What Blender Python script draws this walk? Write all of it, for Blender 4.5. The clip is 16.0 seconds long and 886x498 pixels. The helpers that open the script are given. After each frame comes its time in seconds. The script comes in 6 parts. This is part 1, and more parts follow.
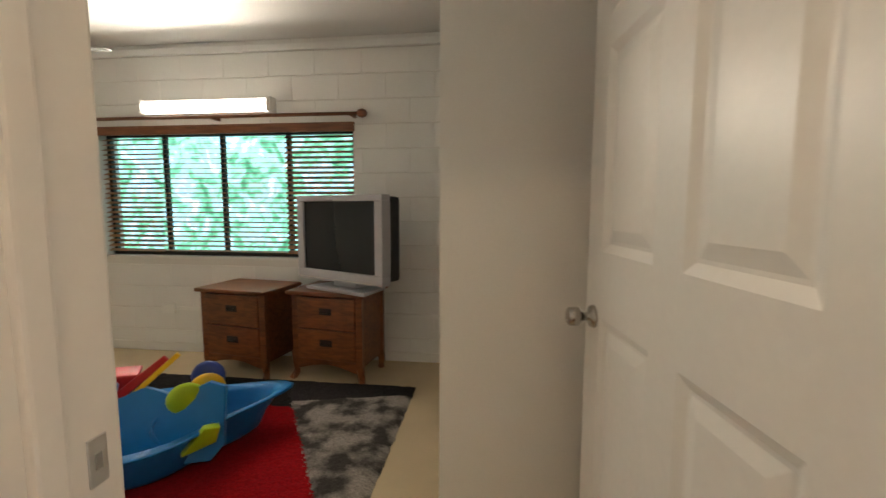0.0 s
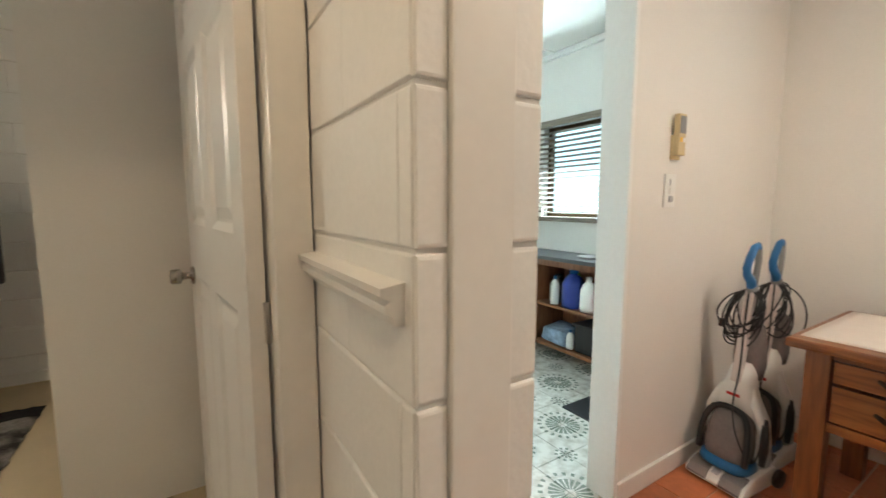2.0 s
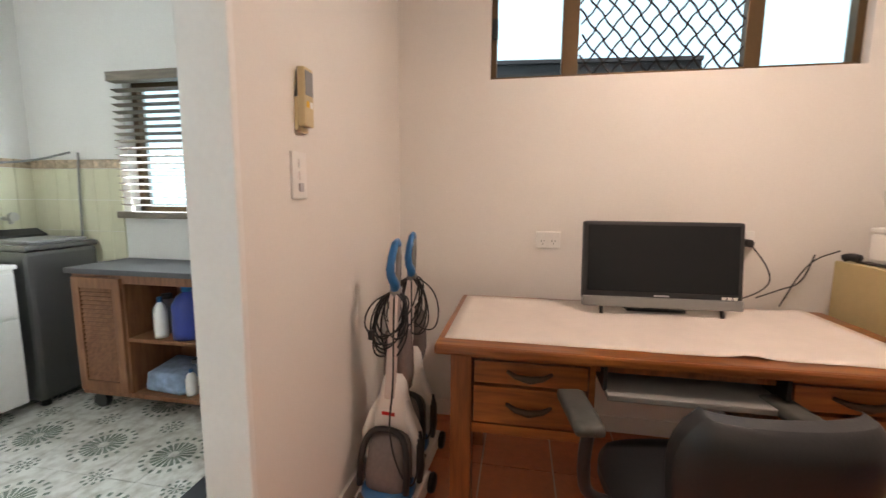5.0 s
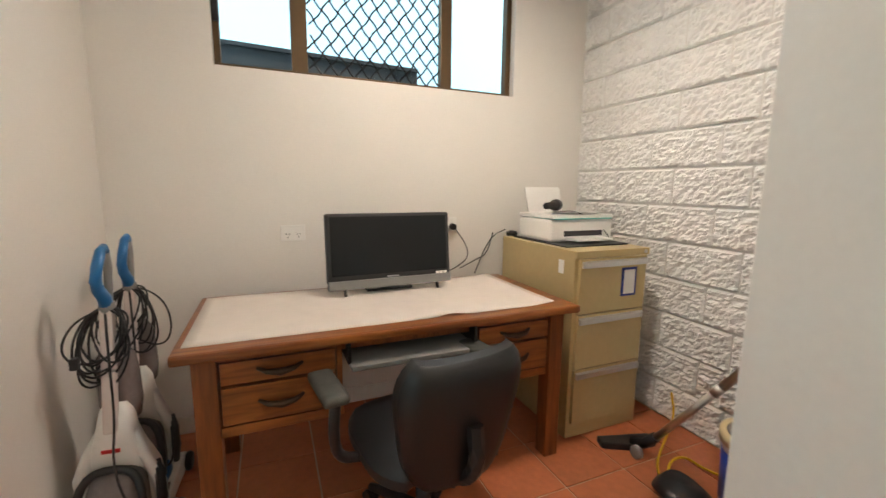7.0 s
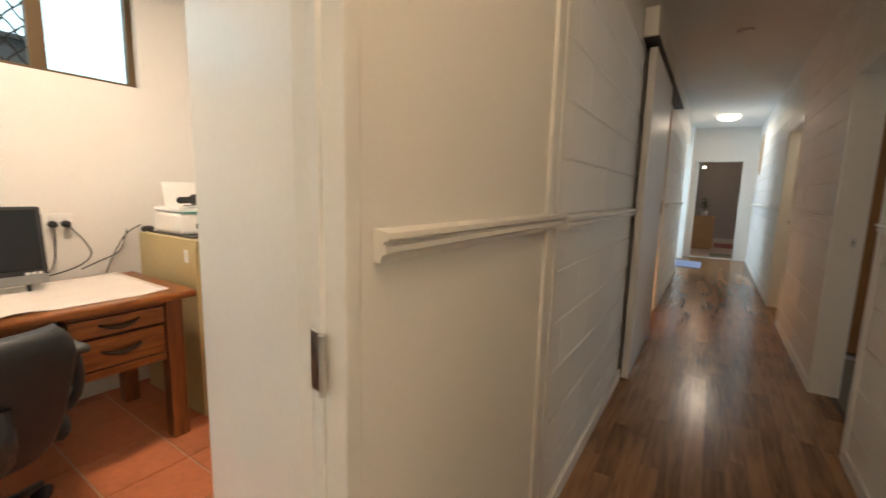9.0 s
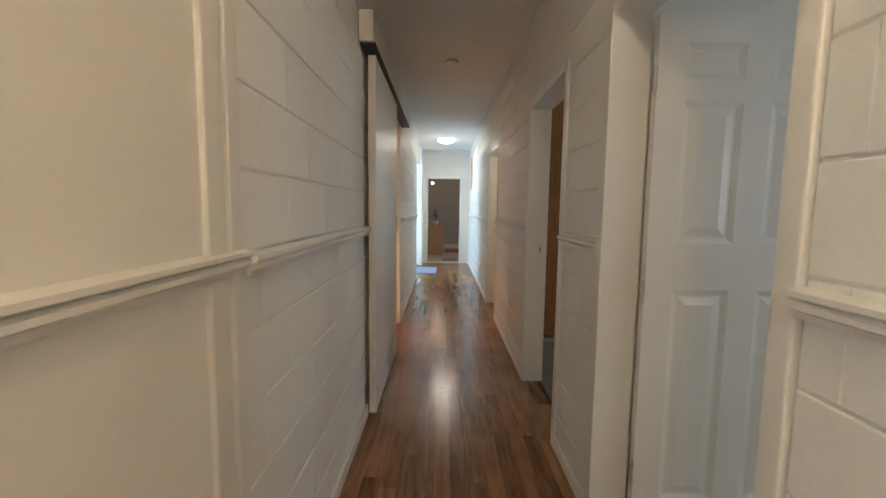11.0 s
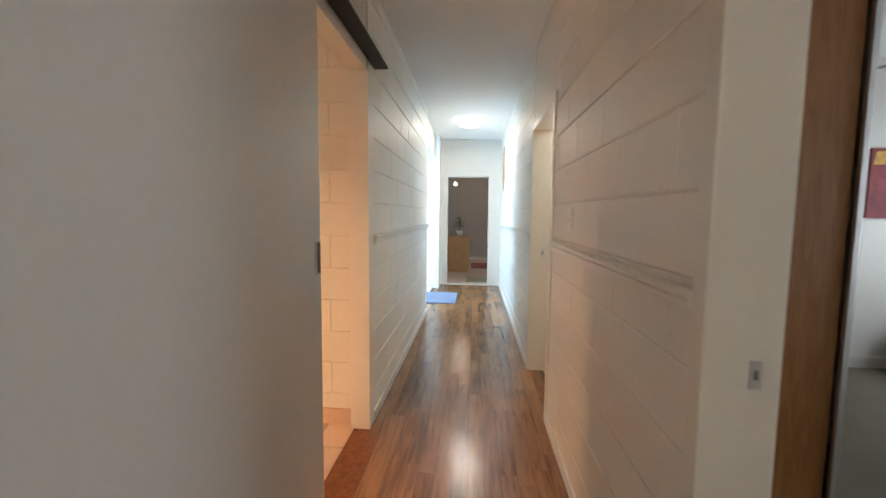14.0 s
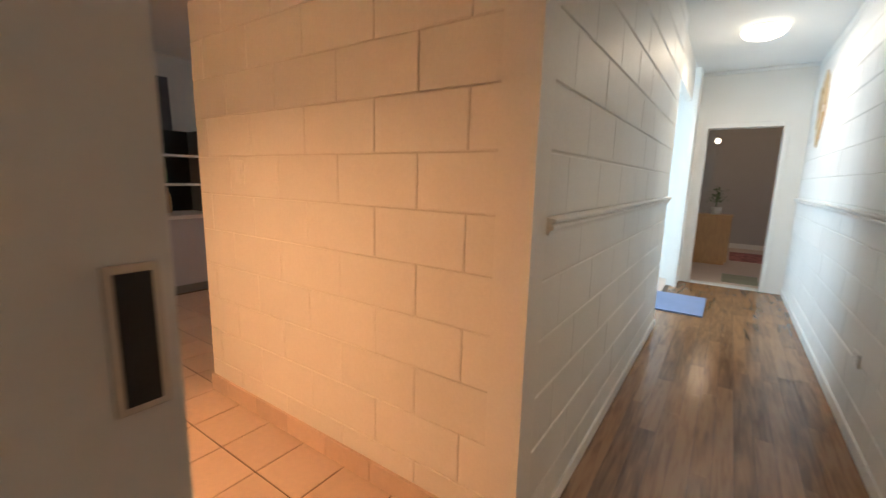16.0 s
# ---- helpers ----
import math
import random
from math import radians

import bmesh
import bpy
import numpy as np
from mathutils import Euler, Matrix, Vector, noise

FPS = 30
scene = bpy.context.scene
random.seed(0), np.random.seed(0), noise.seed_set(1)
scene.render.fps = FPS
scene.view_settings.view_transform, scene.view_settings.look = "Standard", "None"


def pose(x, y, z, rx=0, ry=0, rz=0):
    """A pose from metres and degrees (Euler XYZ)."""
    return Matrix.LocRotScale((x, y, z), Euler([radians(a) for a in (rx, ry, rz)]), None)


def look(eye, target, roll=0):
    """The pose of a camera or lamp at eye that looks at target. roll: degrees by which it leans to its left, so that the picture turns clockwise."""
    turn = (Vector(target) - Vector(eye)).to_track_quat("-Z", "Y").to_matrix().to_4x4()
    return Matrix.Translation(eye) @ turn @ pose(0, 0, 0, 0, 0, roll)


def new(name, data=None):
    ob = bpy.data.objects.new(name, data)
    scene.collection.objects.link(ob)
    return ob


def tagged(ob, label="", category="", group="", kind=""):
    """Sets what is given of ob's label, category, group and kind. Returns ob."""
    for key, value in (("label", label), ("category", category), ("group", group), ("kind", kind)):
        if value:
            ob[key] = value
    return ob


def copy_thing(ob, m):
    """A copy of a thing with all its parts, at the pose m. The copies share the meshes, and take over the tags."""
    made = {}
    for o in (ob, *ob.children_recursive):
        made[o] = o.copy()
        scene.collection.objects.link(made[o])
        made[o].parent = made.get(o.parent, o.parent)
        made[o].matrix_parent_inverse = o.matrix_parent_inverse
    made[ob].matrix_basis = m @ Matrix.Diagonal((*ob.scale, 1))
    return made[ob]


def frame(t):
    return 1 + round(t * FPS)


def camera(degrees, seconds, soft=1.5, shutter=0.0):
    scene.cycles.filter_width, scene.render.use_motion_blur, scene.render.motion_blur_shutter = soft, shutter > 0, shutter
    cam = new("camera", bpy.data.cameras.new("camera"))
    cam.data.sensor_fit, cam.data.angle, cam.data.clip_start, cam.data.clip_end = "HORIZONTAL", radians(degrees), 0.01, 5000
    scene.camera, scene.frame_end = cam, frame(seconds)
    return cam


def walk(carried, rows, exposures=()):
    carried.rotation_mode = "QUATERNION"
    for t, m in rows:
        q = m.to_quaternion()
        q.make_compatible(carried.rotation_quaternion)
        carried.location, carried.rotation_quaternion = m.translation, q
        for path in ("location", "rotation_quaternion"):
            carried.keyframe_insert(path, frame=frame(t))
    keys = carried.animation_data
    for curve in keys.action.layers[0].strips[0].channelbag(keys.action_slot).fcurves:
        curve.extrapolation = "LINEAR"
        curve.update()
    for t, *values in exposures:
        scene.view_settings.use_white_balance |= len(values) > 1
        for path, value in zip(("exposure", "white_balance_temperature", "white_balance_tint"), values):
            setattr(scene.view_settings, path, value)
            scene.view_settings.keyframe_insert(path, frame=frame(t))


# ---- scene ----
cam = camera(94.3, 16.0, soft=1.4, shutter=0.3)
PATH = [
    (0, (0.081, 0.148, 1.302), (-0.146, 2.126, 1.109), 0.2),
    (0.5, (0.164, -0.009, 1.288), (0.287, 1.978, 1.095), 0.3),
    (1, (0.235, -0.196, 1.274), (0.698, 1.739, 1.073), 0.2),
    (1.5, (0.278, -0.342, 1.27), (1.063, 1.486, 1.059), 0.1),
    (2, (0.355, -0.409, 1.257), (1.415, 1.273, 1.042), 0.0),
    (2.5, (0.452, -0.415, 1.249), (1.739, 1.1, 1.029), 0.1),
    (3, (0.585, -0.295, 1.25), (2.069, 1.027, 1.028), 0.5),
    (5.5, (0.963, -0.09, 1.257), (2.944, -0.053, 0.987), 0.4),
    (6, (0.963, -0.104, 1.266), (2.919, -0.405, 0.974), 0.5),
    (6.5, (0.923, -0.123, 1.278), (2.823, -0.668, 0.975), 0.5),
    (7, (0.826, -0.134, 1.29), (2.647, -0.903, 0.99), 0.6),
    (7.5, (0.663, -0.186, 1.288), (2.377, -1.173, 0.989), 0.6),
    (8, (0.406, -0.349, 1.282), (2.0, -1.521, 0.993), 1.0),
    (8.5, (0.253, -0.408, 1.272), (1.627, -1.835, 0.995), 1.4),
    (9, (0.133, -0.41, 1.275), (1.212, -2.071, 0.998), 1.4),
    (9.5, (0.089, -0.434, 1.279), (0.828, -2.273, 1.01), 1.4),
    (10, (0.114, -0.507, 1.29), (0.545, -2.447, 1.038), 0.8),
    (10.2, (0.115, -0.547, 1.302), (0.419, -2.508, 1.054), 0.9),
    (12.3, (0.04, -1.788, 1.321), (-0.065, -3.783, 1.22), 0.5),
    (12.5, (0.018, -1.932, 1.333), (-0.076, -3.927, 1.237), 0.6),
    (13, (-0.02, -2.359, 1.312), (-0.054, -4.357, 1.215), 0.5),
    (13.5, (-0.045, -2.74, 1.325), (-0.002, -4.736, 1.199), 0.5),
    (14, (-0.045, -3.082, 1.34), (0.105, -5.069, 1.169), 0.6),
    (14.5, (-0.017, -3.436, 1.323), (0.293, -5.4, 1.11), 0.8),
    (15, (0.007, -3.763, 1.321), (0.536, -5.674, 1.061), 0.9),
    (15.5, (0.066, -4.077, 1.335), (0.876, -5.881, 1.033), 1.0),
    (16, (0.13, -4.392, 1.312), (1.248, -6.015, 0.974), 1.4),
]
EXPO = [(0, 0.28, 6500, 12), (2.0, 0.3, 6400, 10), (3, 0.12, 6450, 11), (4.8, 0.0, 6900, 24), (5.6, 0.0, 6900, 24), (6.3, 0.05, 6500, 13), (7, 0.1, 6250, 10), (8, 0.2, 6450, 11),
        (9, 0.5, 7000, 13), (10, 0.66, 6700, 11), (12.5, 1.22, 6300, 8), (13.5, 1.36, 6300, 8), (14.5, 1.35, 6200, 8), (15.2, 1.2, 6400, 10), (16, 0.9, 6850, 13)]
walk(cam, [(t, look(eye, target, roll)) for t, eye, target, roll in PATH], EXPO)

# ---- world and light ----
world = bpy.data.worlds.new("world")
scene.world = world
world.use_nodes = True
wn = world.node_tree
sky = wn.nodes.new("ShaderNodeTexSky")
sky.sky_type, sky.sun_disc = "NISHITA", False
sky.sun_elevation, sky.sun_rotation = radians(50), radians(210)
wn.links.new(sky.outputs[0], wn.nodes["Background"].inputs[0])
wn.nodes["Background"].inputs[1].default_value = 0.12
sun = new("sun", bpy.data.lights.new("sun", "SUN"))
sun.data.energy, sun.data.angle, sun.data.color = 3.0, radians(0.5), (1, 0.95, 0.88)
sun.matrix_world = look((-6, -10, 14), (0, 0, 0))


def area(name, place, target, w, h, watts, color):
    ob = new(name, bpy.data.lights.new(name, "AREA"))
    ob.data.shape, ob.data.size, ob.data.size_y, ob.data.energy, ob.data.color = "RECTANGLE", w, h, watts, color
    ob.matrix_world = look(place, target)
    return ob


def bulb(name, place, watts, color, radius=0.08):
    ob = new(name, bpy.data.lights.new(name, "POINT"))
    ob.data.energy, ob.data.color, ob.data.shadow_soft_size = watts, color, radius
    ob.location = place
    return ob


H = 2.70                    # ceiling height
WARM = (1.0, 0.80, 0.58)
bulb("hall_bulb", (0.0, -0.40, 2.56), 14, (1.0, 0.76, 0.50), 0.05)
# fill light added out of view to brighten room three's wall
bulb("room_three_bulb", (-1.3, -6.0, 2.3), 5, (1.0, 0.90, 0.72), 0.08)
# added fill for the far room, hung on no fixture
bulb("far_room_bulb", (0.25, -13.4, 2.35), 5, WARM, 0.08)
for name, place, watts, color in (("hall_far_lamp_light", (0.05, -9.20, H - 0.12), 8, (1.0, 0.86, 0.68)), ("kitchen_lamp_light", (1.95, -4.18, 1.62), 15, (1.0, 0.52, 0.24)), ("study_lamp_light", (2.08, -0.95, H - 0.12), 25, (1.0, 0.83, 0.66))):
    area(name, place, (place[0], place[1] + 0.001, 0), 0.26, 0.26, watts, color).data.shape = "DISK"
area("bedroom_tube_light", (-2.3, 3.36, 2.16), (-2.3, 1.0, 1.9), 1.05, 0.08, 27, (1.0, 0.90, 0.74))
area("laundry_window_light", (3.12, 1.9, 1.55), (0, 1.9, 1.0), 0.9, 0.8, 46, (0.74, 0.95, 1.0))
area("entry_door_light", (2.2, -9.5, 1.3), (-0.6, -9.3, 1.1), 0.9, 2.0, 23, (0.42, 0.72, 1.0))
# added panel brightens the side room door; this room has no modelled window
area("side_room_window_light", (-3.1, -1.2, 1.5), (-1, -2.0, 1.1), 1.0, 1.0, 8, (0.85, 0.93, 1.0))
# added fill panel inside the mirror bedroom, where no window is built
area("bedroom_two_window_light", (-4.2, -3.9, 1.5), (-2, -3.9, 1.2), 1.2, 1.2, 10, (0.86, 0.93, 1.0))


# ---- helpers for building ----
def material(name, color, rough=0.6, metal=0.0, var=0.12, fine=60.0, coarse=2.5, bump=0.15, depth=0.002, per_object=0.0, emit=0.0, spec=0.5):
    """A surface with colour variation at two scales and fine relief."""
    m = bpy.data.materials.new(name)
    m.use_nodes = True
    n, l = m.node_tree.nodes, m.node_tree.links
    b = n["Principled BSDF"]
    b.inputs["Roughness"].default_value, b.inputs["Metallic"].default_value = rough, metal
    b.inputs["Specular IOR Level"].default_value = spec
    geo = n.new("ShaderNodeNewGeometry")
    small, big = n.new("ShaderNodeTexNoise"), n.new("ShaderNodeTexNoise")
    small.inputs["Scale"].default_value, big.inputs["Scale"].default_value = fine, coarse
    small.inputs["Detail"].default_value, big.inputs["Detail"].default_value = 4, 3
    for t in (small, big):
        l.new(geo.outputs["Position"], t.inputs["Vector"])
    add = n.new("ShaderNodeMath")
    add.operation = "ADD"
    l.new(small.outputs["Fac"], add.inputs[0])
    l.new(big.outputs["Fac"], add.inputs[1])
    total = add.outputs[0]
    if per_object:
        info, k = n.new("ShaderNodeObjectInfo"), n.new("ShaderNodeMath")
        k.operation = "MULTIPLY_ADD"
        k.inputs[1].default_value = per_object / max(var, 0.01)
        l.new(info.outputs["Random"], k.inputs[0])
        l.new(total, k.inputs[2])
        total = k.outputs[0]
    rng = n.new("ShaderNodeMapRange")
    rng.inputs["From Min"].default_value, rng.inputs["From Max"].default_value = 0.6, 1.4 + per_object / max(var, 0.01)
    rng.inputs["To Min"].default_value, rng.inputs["To Max"].default_value = 1 - var - per_object * 0.5, 1 + var + per_object * 0.5
    l.new(total, rng.inputs["Value"])
    mul = n.new("ShaderNodeVectorMath")
    mul.operation = "SCALE"
    mul.inputs[0].default_value = color
    l.new(rng.outputs[0], mul.inputs["Scale"])
    l.new(mul.outputs[0], b.inputs["Base Color"])
    if bump:
        bp = n.new("ShaderNodeBump")
        bp.inputs["Strength"].default_value, bp.inputs["Distance"].default_value = bump, depth
        l.new(small.outputs["Fac"], bp.inputs["Height"])
        l.new(bp.outputs[0], b.inputs["Normal"])
    if emit:
        b.inputs["Emission Color"].default_value = (*color, 1)
        b.inputs["Emission Strength"].default_value = emit
    return m


def wood(name, dark, light, axis="X", rough=0.4, stretch=14.0, scale=3.0, per_object=0.0, spec=0.5):
    """Timber: grain drawn out along one axis."""
    m = bpy.data.materials.new(name)
    m.use_nodes = True
    n, l = m.node_tree.nodes, m.node_tree.links
    b = n["Principled BSDF"]
    b.inputs["Roughness"].default_value = rough
    b.inputs["Specular IOR Level"].default_value = spec
    geo, sc = n.new("ShaderNodeNewGeometry"), n.new("ShaderNodeVectorMath")
    sc.operation = "MULTIPLY"
    k = [stretch * scale] * 3
    k["XYZ".index(axis)] = scale
    sc.inputs[1].default_value = k
    l.new(geo.outputs["Position"], sc.inputs[0])
    info, off = n.new("ShaderNodeObjectInfo"), n.new("ShaderNodeVectorMath")
    off.operation = "ADD"
    push = n.new("ShaderNodeMath")
    push.operation = "MULTIPLY"
    push.inputs[1].default_value = 40.0
    l.new(info.outputs["Random"], push.inputs[0])
    l.new(sc.outputs[0], off.inputs[0])
    l.new(push.outputs[0], off.inputs[1])
    tex, big = n.new("ShaderNodeTexNoise"), n.new("ShaderNodeTexNoise")
    tex.inputs["Scale"].default_value, tex.inputs["Detail"].default_value, tex.inputs["Distortion"].default_value = 1.0, 6, 0.6
    big.inputs["Scale"].default_value = 3.0
    l.new(off.outputs[0], tex.inputs["Vector"])
    l.new(geo.outputs["Position"], big.inputs["Vector"])
    mix = n.new("ShaderNodeMath")
    mix.operation = "MULTIPLY_ADD"
    mix.inputs[1].default_value = 0.35
    l.new(big.outputs["Fac"], mix.inputs[0])
    l.new(tex.outputs["Fac"], mix.inputs[2])
    tot = mix.outputs[0]
    if per_object:
        q = n.new("ShaderNodeMath")
        q.operation = "MULTIPLY_ADD"
        q.inputs[1].default_value = per_object
        l.new(info.outputs["Random"], q.inputs[0])
        l.new(tot, q.inputs[2])
        tot = q.outputs[0]
    ramp = n.new("ShaderNodeValToRGB")
    ramp.color_ramp.elements[0].position, ramp.color_ramp.elements[0].color = 0.45, (*dark, 1)
    ramp.color_ramp.elements[1].position, ramp.color_ramp.elements[1].color = 0.95 + per_object * 0.5, (*light, 1)
    l.new(tot, ramp.inputs[0])
    l.new(ramp.outputs[0], b.inputs["Base Color"])
    bp = n.new("ShaderNodeBump")
    bp.inputs["Strength"].default_value, bp.inputs["Distance"].default_value = 0.12, 0.001
    l.new(tex.outputs["Fac"], bp.inputs["Height"])
    l.new(bp.outputs[0], b.inputs["Normal"])
    return m


def box(bm, x0, x1, y0, y1, z0, z1, bevel=0.0):
    """Adds a box, with chamfered edges if asked."""
    vs = bmesh.ops.create_cube(bm, size=1.0)["verts"]
    for v in vs:
        v.co = Vector((x0 + (v.co.x + 0.5) * (x1 - x0), y0 + (v.co.y + 0.5) * (y1 - y0), z0 + (v.co.z + 0.5) * (z1 - z0)))
    if bevel:
        es = list({e for v in vs for e in v.link_edges})
        bmesh.ops.bevel(bm, geom=es, offset=bevel, segments=2, affect="EDGES", profile=0.6)
    return bm


def boxes(*specs, bevel=0.0):
    bm = bmesh.new()
    for s in specs:
        box(bm, *s, bevel=bevel)
    return bm


def lathe(profile, seg=24, at=(0, 0, 0), axis="Z"):
    """A turned body from (radius, height) pairs."""
    bm = bmesh.new()
    rings = []
    for r, h in profile:
        ring = []
        for i in range(seg):
            a = 2 * math.pi * i / seg
            p = {"Z": (r * math.cos(a), r * math.sin(a), h), "X": (h, r * math.cos(a), r * math.sin(a)), "Y": (r * math.cos(a), h, r * math.sin(a))}[axis]
            ring.append(bm.verts.new(Vector(p) + Vector(at)))
        rings.append(ring)
    for a, b in zip(rings, rings[1:]):
        for i in range(seg):
            bm.faces.new((a[i], a[(i + 1) % seg], b[(i + 1) % seg], b[i]))
    for ring in (rings[0], rings[-1]):
        if max((v.co - ring[0].co).length for v in ring) > 1e-4:
            bm.faces.new(ring)
    bmesh.ops.recalc_face_normals(bm, faces=bm.faces)
    return bm


def tube(points, radius, seg=8, closed=False, bm=None, smooth=0):
    """A round bar along points."""
    bm = bm or bmesh.new()
    pts = [Vector(p) for p in points]
    for _ in range(smooth):
        q = [] if closed else [pts[0]]
        n = len(pts)
        for i in range(n if closed else n - 1):
            a, b = pts[i], pts[(i + 1) % n]
            q += [a * 0.75 + b * 0.25, a * 0.25 + b * 0.75]
        if not closed:
            q.append(pts[-1])
        pts = q
    rings, up = [], Vector((0.13, 0.21, 0.97))
    n = len(pts)
    for i, p in enumerate(pts):
        d = (pts[(i + 1) % n] - pts[i - 1]) if closed else (pts[min(i + 1, n - 1)] - pts[max(i - 1, 0)])
        d.normalize()
        s = d.cross(up)
        if s.length < 1e-3:
            s = d.cross(Vector((1, 0, 0)))
        s.normalize()
        u = s.cross(d)
        rr = radius[i] if isinstance(radius, (list, tuple)) else radius
        rings.append([bm.verts.new(p + (s * math.cos(2 * math.pi * k / seg) + u * math.sin(2 * math.pi * k / seg)) * rr) for k in range(seg)])
    pairs = list(zip(rings, rings[1:])) + ([(rings[-1], rings[0])] if closed else [])
    for a, b in pairs:
        for k in range(seg):
            bm.faces.new((a[k], a[(k + 1) % seg], b[(k + 1) % seg], b[k]))
    if not closed:
        bm.faces.new(rings[0])
        bm.faces.new(rings[-1])
    bmesh.ops.recalc_face_normals(bm, faces=bm.faces)
    return bm


def prism(outline, lo, hi, axis="X", bevel=0.0):
    """An outline in a plane, drawn out along an axis from lo to hi."""
    bm = bmesh.new()
    def at(p, h):
        return {"X": (h, p[0], p[1]), "Y": (p[0], h, p[1]), "Z": (p[0], p[1], h)}[axis]
    a = [bm.verts.new(at(p, lo)) for p in outline]
    b = [bm.verts.new(at(p, hi)) for p in outline]
    n = len(a)
    bm.faces.new(a)
    bm.faces.new(b)
    for i in range(n):
        bm.faces.new((a[i], a[(i + 1) % n], b[(i + 1) % n], b[i]))
    bmesh.ops.recalc_face_normals(bm, faces=bm.faces)
    if bevel:
        bmesh.ops.bevel(bm, geom=list(bm.edges), offset=bevel, segments=2, affect="EDGES", profile=0.6)
    return bm


def mesh_of(bm, mat, name="mesh", smooth=False):
    me = bpy.data.meshes.new(name)
    bm.to_mesh(me)
    bm.free()
    me.materials.append(mat)
    if smooth:
        me.shade_smooth()
    return me


def part(name, bm, mat, parent=None, label="", smooth=False):
    ob = new(name, mesh_of(bm, mat, name, smooth))
    ob.parent = parent
    if label:
        tagged(ob, label)
    return ob


def thing(name, label, category, m=None, group=""):
    ob = new(name)
    ob.empty_display_size = 0.1
    if m is not None:
        ob.matrix_basis = m
    return tagged(ob, label, category, group)


def structure(name, bm, mat, label="", smooth=False):
    return tagged(part(name, bm, mat, None, "", smooth), label, "", "", "structure")


def soft(bm, amount, scale=4.0):
    """Shifts vertices by noise, for cloth and worn shapes."""
    for v in bm.verts:
        v.co += noise.noise_vector(v.co * scale) * amount
    return bm


# ---- materials ----
PAINT = material("painted_block", (0.82, 0.81, 0.78), 0.5, var=0.05, fine=90, bump=0.35, depth=0.0025, per_object=0.02)
MORTAR = material("painted_mortar", (0.76, 0.74, 0.70), 0.65, var=0.08, fine=120, bump=0.3)
PLASTER = material("white_plaster", (0.81, 0.785, 0.74), 0.55, var=0.03, fine=140, bump=0.08, depth=0.001)
TRIM = material("white_gloss_trim", (0.80, 0.78, 0.74), 0.32, var=0.03, fine=40, bump=0.06, depth=0.001)
DOORP = material("white_door_paint", (0.80, 0.78, 0.75), 0.35, var=0.03, fine=50, bump=0.06, depth=0.001)
CEIL = material("ceiling_paint", (0.85, 0.85, 0.83), 0.75, var=0.03, fine=120, bump=0.08, depth=0.001)
SPLIT = material("split_face_block", (0.80, 0.79, 0.77), 0.7, var=0.06, fine=55, bump=0.6, depth=0.006, per_object=0.03)
FLOORWOOD = wood("floor_timber", (0.10, 0.046, 0.020), (0.34, 0.18, 0.088), "Y", 0.21, 12, 3.2, per_object=0.32, spec=0.4)
UNDERFLOOR = material("floor_joint", (0.05, 0.025, 0.012), 0.7)
TERRA = material("terracotta", (0.46, 0.148, 0.064), 0.42, var=0.22, fine=30, coarse=5, bump=0.12, per_object=0.10)
GROUT = material("pale_grout", (0.55, 0.42, 0.32), 0.9, var=0.1)
DARKGROUT = material("dark_grout", (0.16, 0.10, 0.07), 0.9)
KTILE = material("kitchen_tile", (0.68, 0.52, 0.42), 0.35, var=0.08, fine=35, coarse=4, bump=0.05, per_object=0.06)
CARPET = material("cream_carpet", (0.58, 0.47, 0.31), 0.95, var=0.12, fine=260, coarse=3, bump=0.6, depth=0.004, spec=0.1)
GREYCARPET = material("grey_carpet", (0.21, 0.185, 0.14), 0.95, var=0.15, fine=260, coarse=3, bump=0.6, depth=0.004, spec=0.1)
DESKWOOD = wood("desk_pine", (0.14, 0.038, 0.008), (0.37, 0.130, 0.032), "Y", 0.32, 10, 4)
DESKLEG = wood("desk_pine_upright", (0.12, 0.034, 0.008), (0.30, 0.10, 0.026), "Z", 0.36, 10, 4)
NIGHT = wood("nightstand_oak", (0.105, 0.032, 0.008), (0.29, 0.10, 0.028), "X", 0.4, 9, 5)
BLINDWOOD = wood("blind_wood", (0.30, 0.11, 0.035), (0.55, 0.24, 0.09), "X", 0.45, 9, 5)
RODWOOD = wood("rod_wood", (0.11, 0.035, 0.012), (0.26, 0.09, 0.03), "X", 0.4, 9, 5)
CUPWOOD = wood("cupboard_wood", (0.16, 0.06, 0.025), (0.34, 0.15, 0.07), "Z", 0.45, 9, 5)
BROWNPANEL = wood("wardrobe_veneer", (0.24, 0.095, 0.022), (0.36, 0.155, 0.042), "Z", 0.45, 9, 5)
OAK = wood("pale_oak", (0.42, 0.22, 0.09), (0.62, 0.36, 0.16), "Z", 0.45, 9, 5)
NICKEL = material("worn_nickel", (0.42, 0.40, 0.37), 0.22, 1.0, var=0.1)
CHROME = material("brushed_steel", (0.62, 0.60, 0.57), 0.28, 1.0, var=0.06)
ALU = material("aluminium", (0.66, 0.66, 0.66), 0.4, 1.0, var=0.05)
PULLDARK = material("pull_recess_dark", (0.055, 0.030, 0.016), 0.5, 0.2, var=0.2)
BRONZE = material("bronze_frame", (0.12, 0.075, 0.035), 0.42, 0.5, var=0.1)
DARKM = material("dark_metal", (0.035, 0.032, 0.03), 0.45, 0.6)
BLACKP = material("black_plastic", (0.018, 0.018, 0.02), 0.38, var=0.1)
SCREEN = material("dark_screen", (0.012, 0.014, 0.016), 0.24, var=0.02, bump=0, spec=0.35)
PEARL = material("pearl_plastic", (0.66, 0.58, 0.55), 0.3, var=0.04, bump=0)
